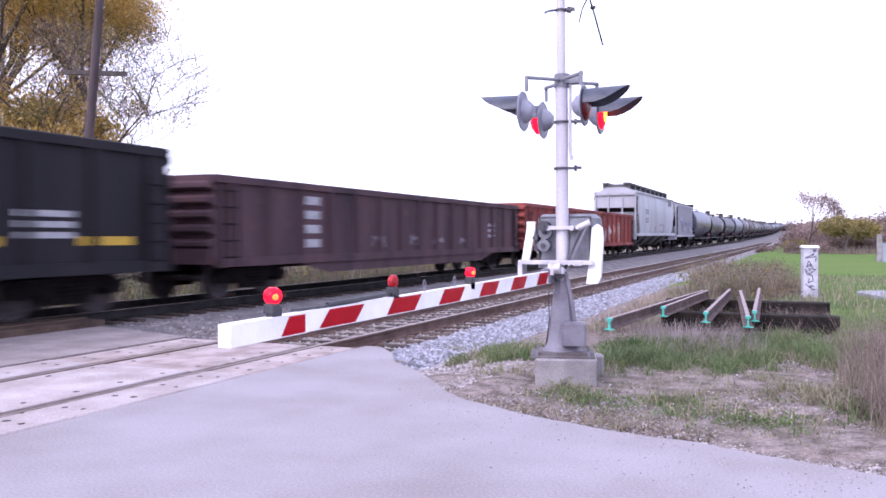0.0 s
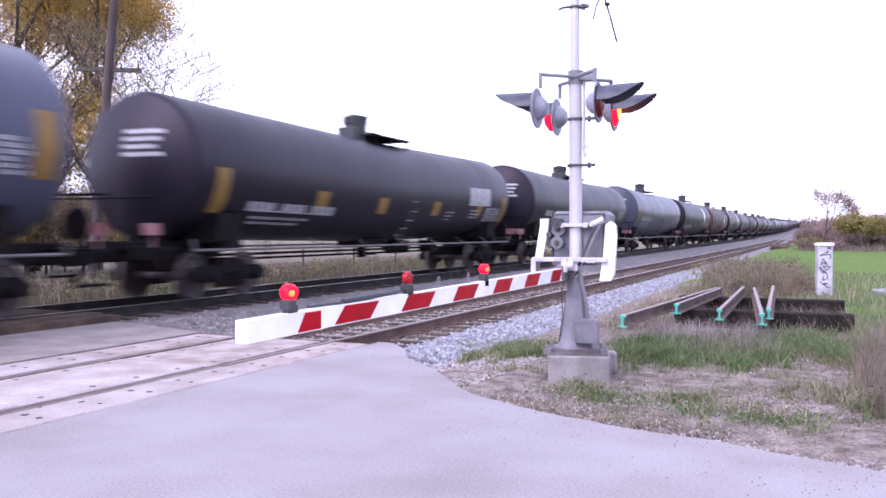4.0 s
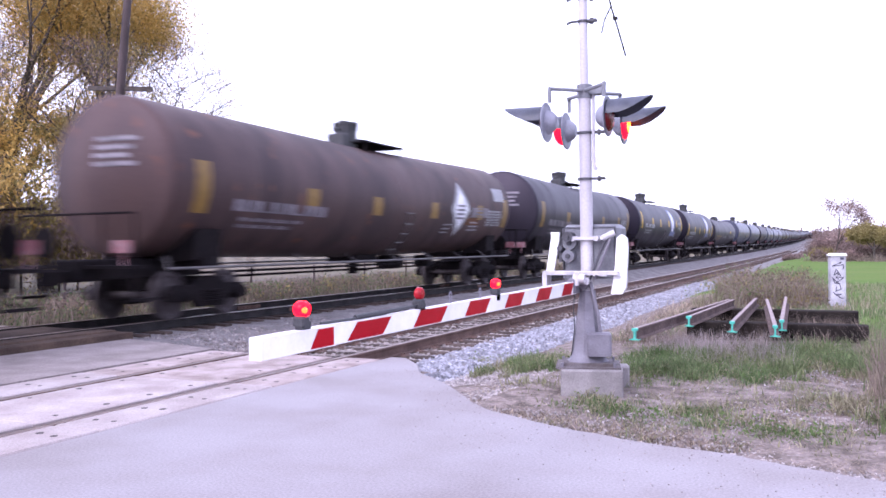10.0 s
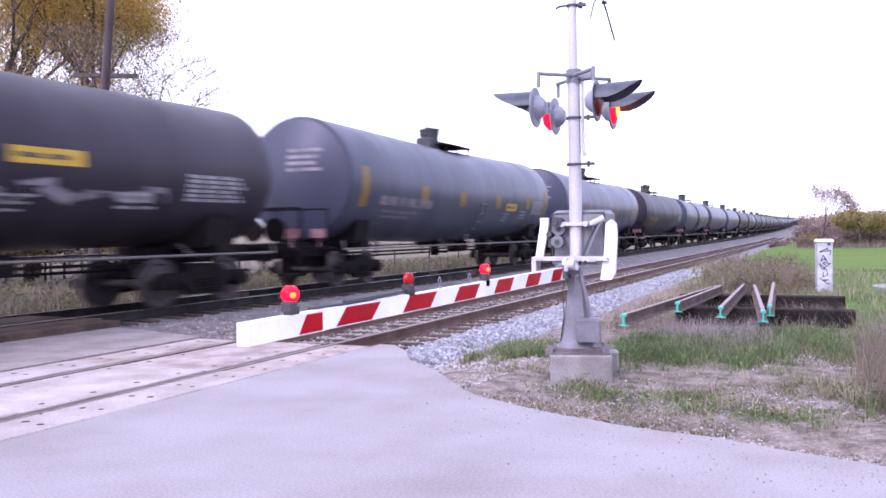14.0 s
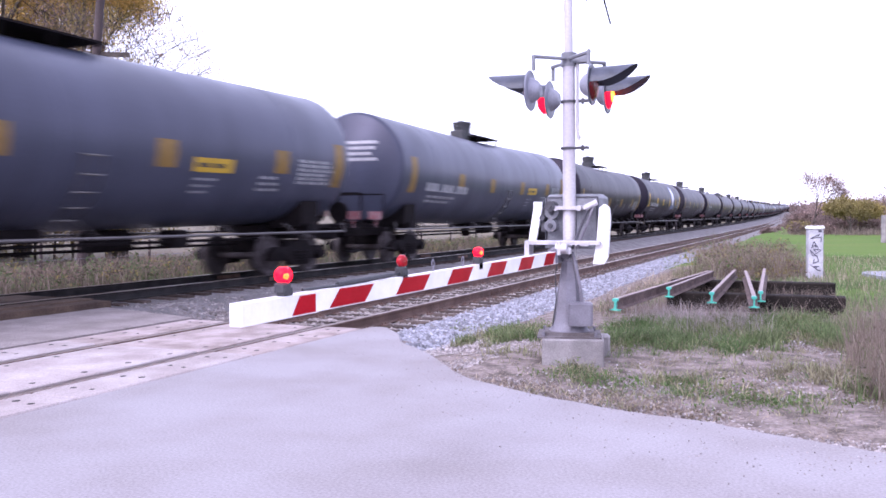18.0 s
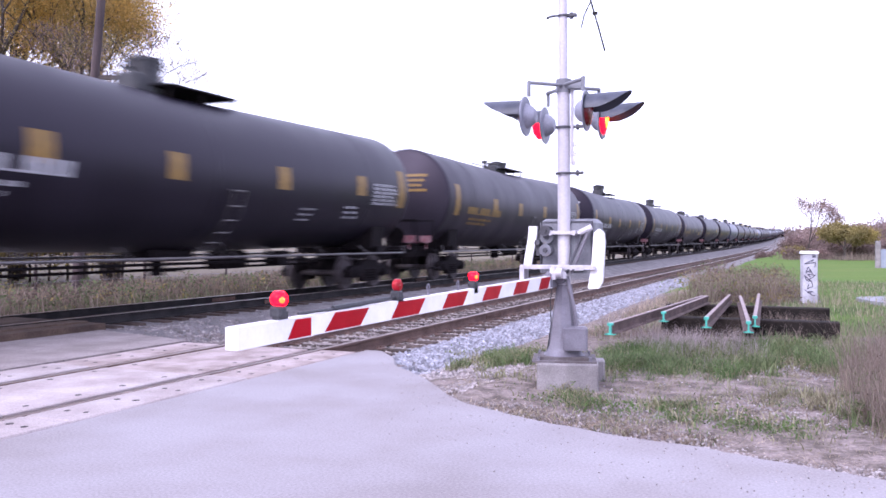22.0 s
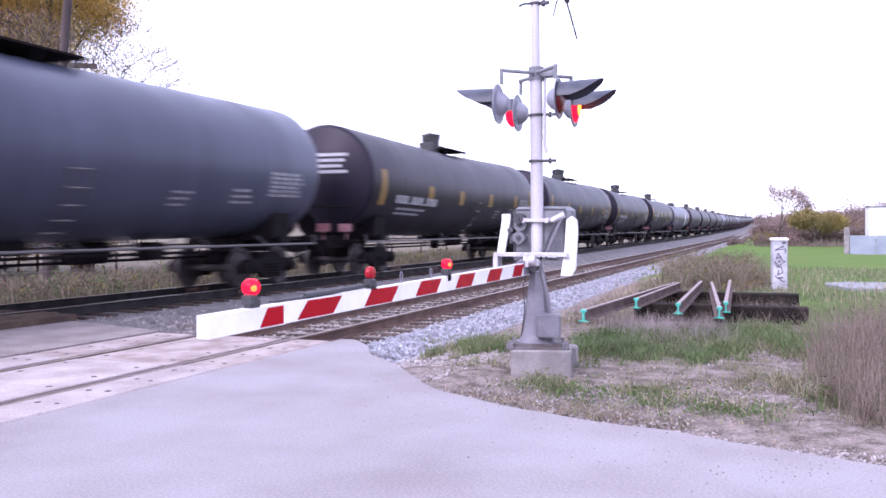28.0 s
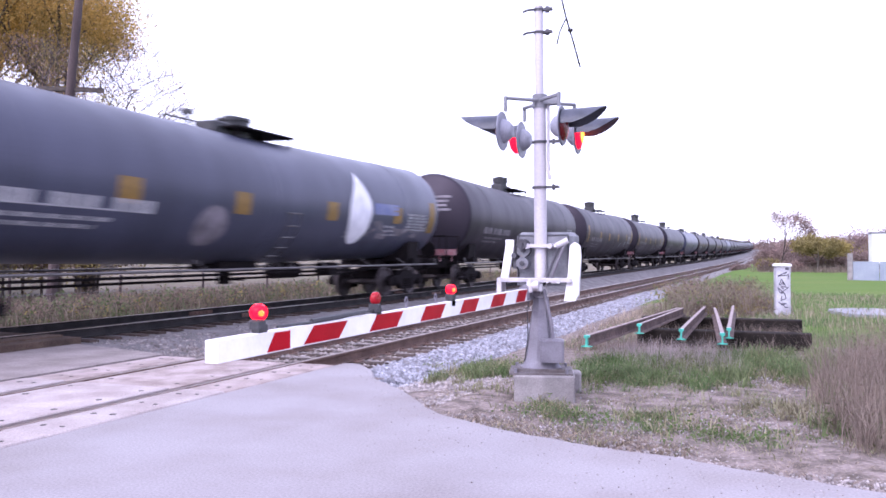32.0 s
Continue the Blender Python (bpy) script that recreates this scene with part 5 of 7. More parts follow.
part("step_bracket", Build().box(0.06, 0.12, -0.02, 0.02, 2.2, 2.24).box(0.06, 0.12, -0.02, 0.02, 2.3, 2.34).box(0.06, 0.12, -0.02, 0.02, 2.12, 2.15), WHITE_PAINT, sig)
# the junction head from which the four lamps hang
part("crossarm_head", Build().box(-0.02, 0.2, -0.06, 0.06, 2.89, 2.97, c=0.02).tube((-0.01, 0, 2.86), (-0.01, 0, 3.0), 0.08, n=20), GREY_BOX, sig)


def flasher(side, dy, drop, lit):
    """One lamp: a round background disc, housing behind it, a lens and a long hood; side is 1 towards the near road, -1 away."""
    y, z = dy, 2.585 - drop
    x = side * 0.30
    arm = Build().pipe([(0.02 * side, dy * 0.25, 2.93), (x - side * 0.02, dy * 0.92, 2.93 - drop * 0.2), (x - side * 0.02, dy, 2.93 - drop * 0.4), (x - side * 0.02, dy, z + 0.2)], 0.02, n=8)
    a = part("lamp_arm", arm, GREY_BOX, sig)
    m = pose(x, y, z, 0, 90 * side)
    f = part("flasher", Build().lathe([(0.001, -0.10), (0.06, -0.095), (0.10, -0.06), (0.125, 0.0), (0.198, 0.005), (0.205, 0.012), (0.198, 0.02), (0.15, 0.02)], m, n=32), LAMP_GREY, sig, "pale grey flasher lamp with a round background disc")
    part("background_disc", Build().lathe([(0.15, 0.022), (0.196, 0.024)], m, n=32), HOOD, f)
    # the lit lens facing away bulges further to stand for its hood's glow
    part("lens", Build().lathe([(0.152, 0.022), (0.135, 0.045), (0.09, 0.065), (0.001, 0.08)], m, n=24) if not lit or side > 0 else Build().lathe([(0.152, 0.022), (0.15, 0.09), (0.10, 0.13), (0.001, 0.14)], m, n=24), LENS_RED if lit else LENS_DIM, f, "glowing red lens" if lit else "unlit red lens")
    if lit and side > 0:
        part("lens_core", Build().lathe([(0.085, 0.068), (0.05, 0.080), (0.001, 0.086)], m, n=16), LENS_CORE, f)
    # the hood is a half tube, cut back at its lower edge
    hood = Build()
    n = 20
    verts, faces = [], []
    for i in range(n + 1):
        t = radians(2 + 176 * i / n)
        reach = 0.10 + 0.36 * max(0.0, math.sin(t)) ** 0.55
        for r, d in ((0.163, 0.02), (0.172, reach), (0.166, reach), (0.157, 0.02)):
            verts.append((x + side * d, y + r * math.cos(t), z + r * math.sin(t)))
    for i in range(n):
        for k in range(3):
            faces.append((i * 4 + k, i * 4 + k + 1, (i + 1) * 4 + k + 1, (i + 1) * 4 + k))
    hood.add(verts, faces)
    part("hood", hood, HOOD, f)


flasher(-1, -0.36, 0.0, False)
flasher(-1, 0.36, 0.0, True)
flasher(1, -0.36, -0.02, False)
flasher(1, 0.36, -0.02, True)

# gate machine: cabinet, turning arms with counterweights, cross bar
part("gate_cabinet", Build().box(-0.29, 0.32, 0.05, 0.44, 0.98, 1.55, c=0.045), GREY_BOX, sig, "dented grey gate machine cabinet")
part("cabinet_door", Build().box(-0.25, 0.28, 0.025, 0.05, 1.03, 1.51, c=0.008), GREY_BOX, sig)
part("cabinet_seam", Build().box(-0.262, -0.252, 0.018, 0.05, 1.02, 1.52).box(0.282, 0.292, 0.018, 0.05, 1.02, 1.52).box(-0.262, 0.292, 0.018, 0.05, 1.512, 1.522), CLAMP_DARK, sig)
for z, r, y in ((1.42, 0.055, -0.07), (1.36, 0.075, 0.0), (1.22, 0.065, -0.05)):
    h = part("motor_housing", Build().tube((-0.18, y - 0.05, z), (-0.18, 0.06, z), r, n=16), CLAMP_DARK if y < -0.06 else GREY_BOX, sig)
    part("housing_bolt", Build().tube((-0.18, y - 0.07, z), (-0.18, y - 0.05, z), r * 0.4, n=8), CLAMP_DARK, h)
part("latch_bar", Build().box(-0.29, -0.25, -0.06, 0.05, 1.16, 1.42).tube((-0.27, -0.1, 1.3), (-0.27, 0.05, 1.3), 0.03, n=10), CLAMP_DARK, sig)
part("gate_yoke", Build().box(-0.14, 0.14, -0.10, -0.075, 1.385, 1.42).tube((-0.13, -0.11, 1.40), (-0.13, 0.05, 1.40), 0.028, n=10).tube((0.12, -0.11, 1.40), (0.12, 0.05, 1.40), 0.028, n=10), ALU, sig)
for dx in (0.0, 0.05):
    part("operating_rod", Build().tube((0.05 + dx, -0.09, 0.98), (0.21 + dx, -0.06, 1.40), 0.014, n=8), GALV if dx else CLAMP_DARK, sig)
part("rod_end", Build().tube((0.18, -0.08, 1.40), (0.30, -0.05, 1.46), 0.032, n=10), ALU, sig)
part("arm_pivot", Build().tube((-0.09, -0.2, 0.99), (0.03, -0.2, 0.99), 0.05, n=12).box(-0.13, 0.06, -0.19, -0.14, 0.93, 1.0, c=0.01).tube((-0.05, -0.23, 0.92), (-0.05, -0.23, 1.06), 0.022, n=8), ALU, sig)
left = Build()
left.add([(-0.42, -0.10, 1.03), (-0.34, -0.10, 1.03), (-0.27, -0.10, 1.40), (-0.27, -0.10, 1.47), (-0.36, -0.10, 1.47), (-0.36, -0.10, 1.40),
          (-0.42, -0.06, 1.03), (-0.34, -0.06, 1.03), (-0.27, -0.06, 1.40), (-0.27, -0.06, 1.47), (-0.36, -0.06, 1.47), (-0.36, -0.06, 1.40)],
         [(5, 4, 3, 2, 1, 0), (6, 7, 8, 9, 10, 11)] + [(i, (i + 1) % 6, 6 + (i + 1) % 6, 6 + i) for i in range(6)])
part("support_arm", left, WHITE_PAINT, sig)
right = Build()
prof = [(0.27, 0.83), (0.38, 0.83), (0.42, 0.90), (0.44, 1.30), (0.43, 1.40), (0.38, 1.44), (0.33, 1.40), (0.31, 1.10)]
right.prism(prof, -0.10, -0.03)
part("counterweight", right, WHITE_PAINT, sig, "white counterweight plate")
CROSS_GREY = material("cross_bar_paint", (0.50, 0.48, 0.52), (0.36, 0.34, 0.38), rough=0.55, scale=5, fine=60, amount=0.35, bump=0.06)
part("cross_bar", Build().box(-0.44, 0.36, -0.16, -0.11, 1.025, 1.068, c=0.01).box(-0.44, -0.39, -0.16, 0.0, 0.90, 1.03), CROSS_GREY, sig)
part("arm_bracket", Build().box(-0.14, -0.06, -0.26, 0.0, 0.84, 1.0, c=0.02).tube((-0.12, -0.3, 0.86), (-0.12, -0.3, 0.98), 0.03, n=8).tube((-0.02, -0.12, 0.92), (0.0, 0.05, 0.92), 0.05, n=10), GALV, sig)
part("wire", Build().pipe([(-0.1, -0.05, 0.95), (-0.13, -0.08, 0.7), (-0.12, -0.08, 0.45), (-0.16, -0.06, 0.2), (-0.17, -0.05, 0.08)], 0.006, n=5), BLACK_PAINT, sig)
part("link_rod", Build().pipe([(0.05, -0.09, 0.95), (0.13, -0.08, 0.6), (0.15, -0.08, 0.42)], 0.02, n=8), GALV, sig)

# the arm lies across the road; its tip piece is thicker
AX = -0.10


H0, H1 = 0.105, 0.128


def arm_bar(y0, y1, half, b):
    verts = []
    for y in (y0, y1):
        z0 = 0.805 + 0.026 * (y + 5.5) / 5.2
        hh = H0 + (H1 - H0) * (y + 5.5) / 5.2
        verts += [(AX - half, y, z0), (AX + half, y, z0), (AX + half, y, z0 + hh), (AX - half, y, z0 + hh)]
    b.add(verts, [(3, 2, 1, 0), (4, 5, 6, 7), (0, 1, 5, 4), (1, 2, 6, 5), (2, 3, 7, 6), (3, 0, 4, 7)])
    return b


ARM_DIM = material("arm_lamp_dim", (0.34, 0.012, 0.02), rough=0.25, scale=30, fine=90, amount=0.1, bump=0.0, spec=0.2)
garm = part("gate_arm", arm_bar(-4.88, -0.15, 0.02, Build()), WHITE_PAINT, sig, "white gate arm with slanted red stripes")
part("arm_tip", arm_bar(-5.50, -4.86, 0.035, Build()), WHITE_PAINT, garm)
cuts = [(-5.03, -4.885, 0.07, 0.0), (-4.61, -4.215, 0.11, 0.11), (-3.81, -3.40, 0.11, 0.11), (-2.99, -2.59, 0.11, 0.11), (-2.17, -1.785, 0.11, 0.11), (-1.375, -0.99, 0.11, 0.11), (-0.575, -0.25, 0.11, 0.11)]
for y0, y1, s0, s1 in cuts:
    for side in (1, -1):
        x = AX + side * (0.039 if y0 < -4.9 else 0.024)
        z0 = 0.805 + 0.026 * (y0 + 5.5) / 5.2
        hh = H0 + (H1 - H0) * (y0 + 5.5) / 5.2
        verts = [(x, y0 - s0, z0 + 0.007), (x, y1 - s1, z0 + 0.007), (x, y1, z0 + hh - 0.007), (x, y0, z0 + hh - 0.007)]
        verts += [(x - side * 0.002, b, c) for a, b, c in verts]
        part("red_stripe", Build().add(verts, [(0, 1, 2, 3), (7, 6, 5, 4), (0, 4, 5, 1), (1, 5, 6, 2), (2, 6, 7, 3), (3, 7, 4, 0)]), RED_PAINT, garm, smooth=0)
for y, r, lit in ((-5.12, 0.042, True), (-3.79, 0.042, False), (-2.42, 0.038, True)):
    z = 0.93 + 0.03 * (y + 5.5) / 5.2
    k = 0.036 if lit else 0.026
    lamp = part("arm_lamp", Build().box(AX - 0.02, AX + 0.02, y - 0.03, y + 0.05, z - 0.05, z + 0.02).box(AX - 0.035, AX + 0.035, y - 0.04, y + 0.02, z, z + 0.05, c=0.01), BLACK_PAINT, garm, "red lamp on top of the gate arm")
    part("lamp_glass", Build().lathe([(0.001, -k), (r * 0.75, -k * 0.93), (r, -k * 0.5), (r, k * 0.5), (r * 0.75, k * 0.93), (0.001, k)], pose(AX, y, z + 0.083, 0, 90), n=20), LENS_RED if lit else ARM_DIM, lamp)
    if lit:
        part("lamp_core", Build().lathe([(0.017, -0.008), (0.012, 0.005), (0.001, 0.009)], pose(AX + 0.034, y - r * 0.72, z + 0.08, 90, 0, 32), n=12), ARM_CORE, lamp)
part("lamp_cable", Build().pipe([(AX, -4.95, 0.93), (AX, -4.4, 0.925), (AX, -3.8, 0.95)], 0.008, n=6).tube((AX, -3.95, 0.945), (AX, -4.6, 0.935), 0.014, n=6), BLACK_PAINT, garm)
for y in (-3.3, -2.75):
    part("eye_bolt", Build().lathe([(0.022, -0.005), (0.03, 0.0), (0.022, 0.005), (0.016, 0.0), (0.022, -0.005)], pose(AX, y, 0.985, 0, 90), n=14).tube((AX, y, 0.93), (AX, y, 0.965), 0.008, n=6), GALV, garm)


# ---- the stack of old rails and timbers ----
pile_t = thing("timber_beam", pose(-0.75, 14.35, 0, 0, 0, -1), "blackened old timber beam carrying cut rails", "timber beam", "beams under the cut rails")
part("beam", Build().box(-1.35, 1.3, -0.15, 0.15, -0.12, 0.25, c=0.015), OLD_TIMBER, pile_t)
pile_b = thing("timber_beam", pose(-0.55, 17.3, 0, 0, 0, -1.5), "blackened old timber beam carrying cut rails", "timber beam", "beams under the cut rails")
part("beam", Build().box(-1.9, 1.05, -0.16, 0.16, -0.12, 0.25, c=0.015), OLD_TIMBER, pile_b)
STACK_RUST = material("stack_rail", (0.115, 0.075, 0.066), (0.065, 0.042, 0.038), rough=0.85, scale=4, fine=60, bump=0.3)
STACK_TOP = material("stack_rail_top", (0.29, 0.23, 0.22), (0.17, 0.12, 0.11), rough=0.6, metal=0.2, scale=4, fine=60, bump=0.15)
for (x0, y0), (x1, y1) in (((-2.31, 11.13), (-1.80, 17.9)), ((-1.94, 13.31), (-1.72, 17.8)), ((-1.24, 12.58), (-1.34, 18.4)), ((-0.65, 12.12), (-1.12, 18.1)), ((-0.61, 13.02), (-0.80, 19.0))):
    L = math.hypot(x1 - x0, y1 - y0)
    r = thing("cut_rail", pose(x0, y0, 0.40, 0, 0, -math.degrees(math.atan2(x1 - x0, y1 - y0))), "rusty cut rail with a teal-painted end laid on old timbers", "rail", "cut rails in the stack")
    n = len(RAIL)
    verts = [(a * 0.9, y, c * 0.86) for y in (0, L) for a, c in RAIL]
    part("bar", Build().add(verts, [tuple(range(n)), tuple(range(2 * n - 1, n - 1, -1))] + [(i, n + i, n + (i + 1) % n, (i + 1) % n) for i in range(n)]), STACK_RUST, r, smooth=0)
    part("worn_top", Build().box(-0.026, 0.026, 0.07, L - 0.02, -0.004, 0.003), STACK_TOP, r, "pale worn running face", smooth=0)
    verts = [(a * 0.95, y, -0.074 + (c + 0.086) * 0.90) for y in (-0.006, 0.07) for a, c in RAIL]
    part("painted_end", Build().add(verts, [tuple(range(n)), tuple(range(2 * n - 1, n - 1, -1))] + [(i, n + i, n + (i + 1) % n, (i + 1) % n) for i in range(n)]), TEAL, r, "teal-painted rail end", smooth=0)

# ---- the white post with scrawled marks ----
post = thing("concrete_post", pose(0.2, 23.2, 0, 0, 0, 8), "whitewashed square concrete post scrawled with dark graffiti", "post")
WHITEWASH = material("whitewash", (0.46, 0.455, 0.50), (0.29, 0.285, 0.32), rough=0.8, scale=3, fine=40, bump=0.2)
part("shaft", Build().box(-0.18, 0.18, -0.18, 0.18, -0.2, 1.20, c=0.03), WHITEWASH, post)
part("cap", Build().box(-0.205, 0.205, -0.205, 0.205, 1.19, 1.26, c=0.03), WHITE_PAINT, post)
INK = material("graffiti_ink", (0.07, 0.065, 0.1), rough=0.8, scale=10, fine=60)
rr = random.Random(5)
for z, w in ((0.95, 0.14), (0.78, 0.1), (0.58, 0.13), (0.42, 0.08), (0.26, 0.12)):
    b = Build()
    pts = [(rr.uniform(-w, w), -0.184, z + rr.uniform(-0.11, 0.11)) for k in range(6)]
    b.pipe(pts, 0.011, n=5)
    part("graffiti", b, INK, post)
part("dark_patch", Build().box(0.05, 0.13, -0.186, -0.18, 1.1, 1.16), INK, post)

# ---- the yard at the far right ----
yard = thing("yard_fence", pose(4.4, 57.5, 0), "blue-grey sheet fence along a yard", "fence")
for i in range(14):
    part("sheet", Build().box(0.1 + 1.5 * i, 1.57 + 1.5 * i, -0.03 + 0.0, 0.03, -0.35, 1.12), FENCE_BLUE, yard)
part("end_post", Build().box(-0.18, 0.12, -0.15, 0.15, -0.35, 1.62, c=0.03), CONCRETE, yard)
trailer = thing("box_trailer", pose(11.5, 66, 0), "plain white box trailer parked behind a fence", "trailer")
part("body", Build().box(-5.2, 5.5, -1.25, 1.25, 0.9, 3.05, c=0.04), WHITE_PAINT, trailer)
part("roof_rail", Build().box(-5.25, 5.55, -1.3, 1.3, 3.0, 3.1), GALV, trailer)
part("chassis", Build().box(-4.8, 5.2, -0.5, 0.5, 0.55, 0.9), UNDER, trailer)
for wx in (2.6, 3.7):
    for s in (-1, 1):
        part("wheel", Build().lathe([(0.1, -0.12), (0.42, -0.12), (0.47, -0.06), (0.47, 0.06), (0.42, 0.12), (0.1, 0.12)], pose(wx, s * 1.05, 0.14, 90), n=20), RAIL_DARK, trailer)
part("landing_leg", Build().box(-3.3, -3.1, -0.7, 0.7, -0.33, 0.9), UNDER, trailer)
pud = Build()
pts = [(2.35 + 0.95 * math.cos(a) * (1 + 0.15 * math.sin(3 * a)), 24.2 + 1.6 * math.sin(a) * (1 + 0.1 * math.cos(2 * a)), 0.035) for a in np.linspace(0, 2 * math.pi, 28, endpoint=False)]
pud.add(pts + [(x, y, -0.1) for x, y, z in pts], [tuple(range(28))] + [(i, 28 + i, 28 + (i + 1) % 28, (i + 1) % 28) for i in range(28)])
tagged(part("gravel_patch", pud, material("pale_gravel", (0.27, 0.27, 0.30), (0.20, 0.20, 0.22), rough=0.9, scale=2, fine=40, bump=0.3), smooth=0), "pale gravel patch in the grass", "gravel", kind="structure")


# ---- utility pole, wires and the broken wire ----
up = thing("utility_pole", pose(-21.5, 21.0, -0.5), "leaning weathered wooden utility pole with a crossarm", "utility pole")
part("pole", Build().tube((-0.35, -0.1, -0.3), (0.75, 0.3, 12.5), 0.17, 0.12, n=14), POLE_WOOD, up)
part("crossarm", Build().box(-1.05, 1.05, -0.06, 0.06, -0.07, 0.07, pose(0.30, 0.16, 7.35, 0, 1.5, 24)), BARK, up)
for a in (-0.95, -0.4, 0.4, 0.95):
    part("insulator_pin", Build().tube((0.30 + a * math.cos(radians(24)), 0.16 + a * math.sin(radians(24)), 7.4), (0.30 + a * math.cos(radians(24)), 0.16 + a * math.sin(radians(24)), 7.55), 0.03, 0.02, n=8), BARK, up)
wire = thing("hanging_wire", pose(-2.0, 8.95, 0), "broken dark wire hanging from an overhead line", "wire")
part("strand", Build().pipe([(-0.5, -0.2, 6.6), (-0.3, -0.1, 5.6), (-0.16, -0.04, 4.6), (-0.11, -0.03, 4.2), (-0.06, -0.01, 3.98), (0.0, 0.02, 3.76), (0.07, 0.05, 3.48)], 0.010, n=6), RAIL_DARK, wire)
part("strand", Build().pipe([(-0.07, -0.01, 4.0), (-0.13, -0.04, 3.86), (-0.16, -0.05, 3.72)], 0.008, n=6), RAIL_DARK, wire)
part("clip", Build().box(-0.05, 0.0, -0.015, 0.015, 3.86, 3.89), RAIL_DARK, wire)
part("overhead_line", Build().pipe([(-45.0, -0.2, 8.8), (-20, -0.2, 7.2), (-0.5, -0.2, 6.6), (20, -0.2, 7.2), (45, -0.2, 8.8)], 0.012, n=6), RAIL_DARK, wire)


# ---- plants ----
def blades(count, area, hmin, hmax, width, seed, lean=0.5, zfun=None, clump=0.0, keep=None, at=None):
    """Grass or weeds: narrow bent blades, two faces each."""
    r = np.random.RandomState(seed)
    x0, x1, y0, y1 = area or (0, 0, 0, 0)
    if at is not None:
        x, y = at
    elif clump:
        k = max(8, int(count / 60))
        cx, cy = x0 + (x1 - x0) * r.rand(k), y0 + (y1 - y0) * r.rand(k)
        j = r.randint(0, k, count)
        x, y = cx[j] + r.randn(count) * clump, cy[j] + r.randn(count) * clump
    else:
        x, y = x0 + (x1 - x0) * r.rand(count), y0 + (y1 - y0) * r.rand(count)
    ok = np.array([b > road_edge(a) + 0.12 for a, b in zip(x, y)])
    if keep is not None:
        ok &= keep(x, y)
    x, y = x[ok], y[ok]
    n = len(x)
    h = hmin + (hmax - hmin) * r.rand(n) ** 1.5
    a = 2 * np.pi * r.rand(n)
    d = np.stack([np.cos(a), np.sin(a)], -1)
    side = np.stack([-np.sin(a), np.cos(a)], -1) * (width * (0.6 + 0.8 * r.rand(n)))[:, None]
    bendy = lean * (0.3 + r.rand(n))
    z = zfun(x, y) if zfun else np.full(n, -0.07)
    p = np.stack([x, y], -1)
    v = np.zeros((n, 5, 3))
    v[:, 0, :2], v[:, 0, 2] = p - side, z
    v[:, 1, :2], v[:, 1, 2] = p + side, z
    mid = p + d * (h * bendy * 0.3)[:, None]
    v[:, 2, :2], v[:, 2, 2] = mid + side * 0.7, z + h * 0.6
    v[:, 3, :2], v[:, 3, 2] = mid - side * 0.7, z + h * 0.6
    v[:, 4, :2], v[:, 4, 2] = p + d * (h * bendy)[:, None], z + h
    q = np.arange(n)[:, None] * 5
    f = [tuple(t) for t in np.hstack([q, q + 1, q + 2, q + 3]).tolist()] + [tuple(t) for t in np.hstack([q + 3, q + 2, q + 4]).tolist()]
    return v.reshape(-1, 3), f


def leaf_cloud(centres, per, spread, size, seed, droop=0.0):
    """Leaves in clumps round the twig ends: small four-cornered blades, turned every way."""
    r = np.random.RandomState(seed)
    c = np.repeat(np.array(centres), per, 0)
    n = len(c)
    p = c + r.randn(n, 3) * np.array([spread, spread, spread * 0.8]) + np.array([0, 0, -droop]) * r.rand(n, 1)
    u = r.randn(n, 3)
    u /= np.linalg.norm(u, axis=1)[:, None]
    w = np.cross(u, r.randn(n, 3))
    w /= np.linalg.norm(w, axis=1)[:, None] + 1e-6
    s = size * (0.5 + r.rand(n, 1))
    v = np.stack([p - u * s, p + w * s * 0.45, p + u * s, p - w * s * 0.45], 1)
    f = np.arange(n * 4).reshape(-1, 4)
    return v.reshape(-1, 3), f


def grass(name, mat, label, cat, *args, **kw):
    v, f = blades(*args, **kw)
    tagged(part(name, cloud(name, mat, v, f), mat), label, cat, kind="stuff")


def patchy(seed, cut):
    return lambda x, y: np.array([noise.noise((a * 0.7, b * 0.7, seed)) > cut for a, b in zip(x, y)])


verge_z = lambda x, y: -0.07 - 0.2 * np.clip((-3.2 - x) / 1.5, 0, 1)


def spots(count, places, hmin, hmax, width, seed, lean=0.9, zfun=verge_z):
    """Blades in separate patches: x, y and the two half-widths of each."""
    r = np.random.RandomState(seed)
    area = np.array([p[2] * p[3] for p in places])
    j = r.choice(len(places), count, p=area / area.sum())
    p = np.array(places)[j]
    k = 14
    tuft = r.randn(len(places), k, 2) * 0.55
    t = tuft[j, r.randint(0, k, count)]
    x = p[:, 0] + p[:, 2] * t[:, 0] * 1.25 + r.randn(count) * 0.075
    y = p[:, 1] + p[:, 3] * t[:, 1] * 1.25 + r.randn(count) * 0.085
    thin = np.array([noise.noise((a * 2.3, b * 2.3, 17)) + 0.5 * noise.noise((a * 5.1, b * 5.1, 5)) for a, b in zip(x, y)])
    stay = thin > -0.12 + 0.25 * r.randn(count)
    return blades(int(stay.sum()), None, hmin, hmax, width, seed, lean=lean, zfun=zfun, at=(x[stay], y[stay]))


def patch_grass(name, mat, label, cat, *args, **kw):
    v, f = spots(*args, **kw)
    tagged(part(name, cloud(name, mat, v, f), mat), label, cat, kind="stuff")


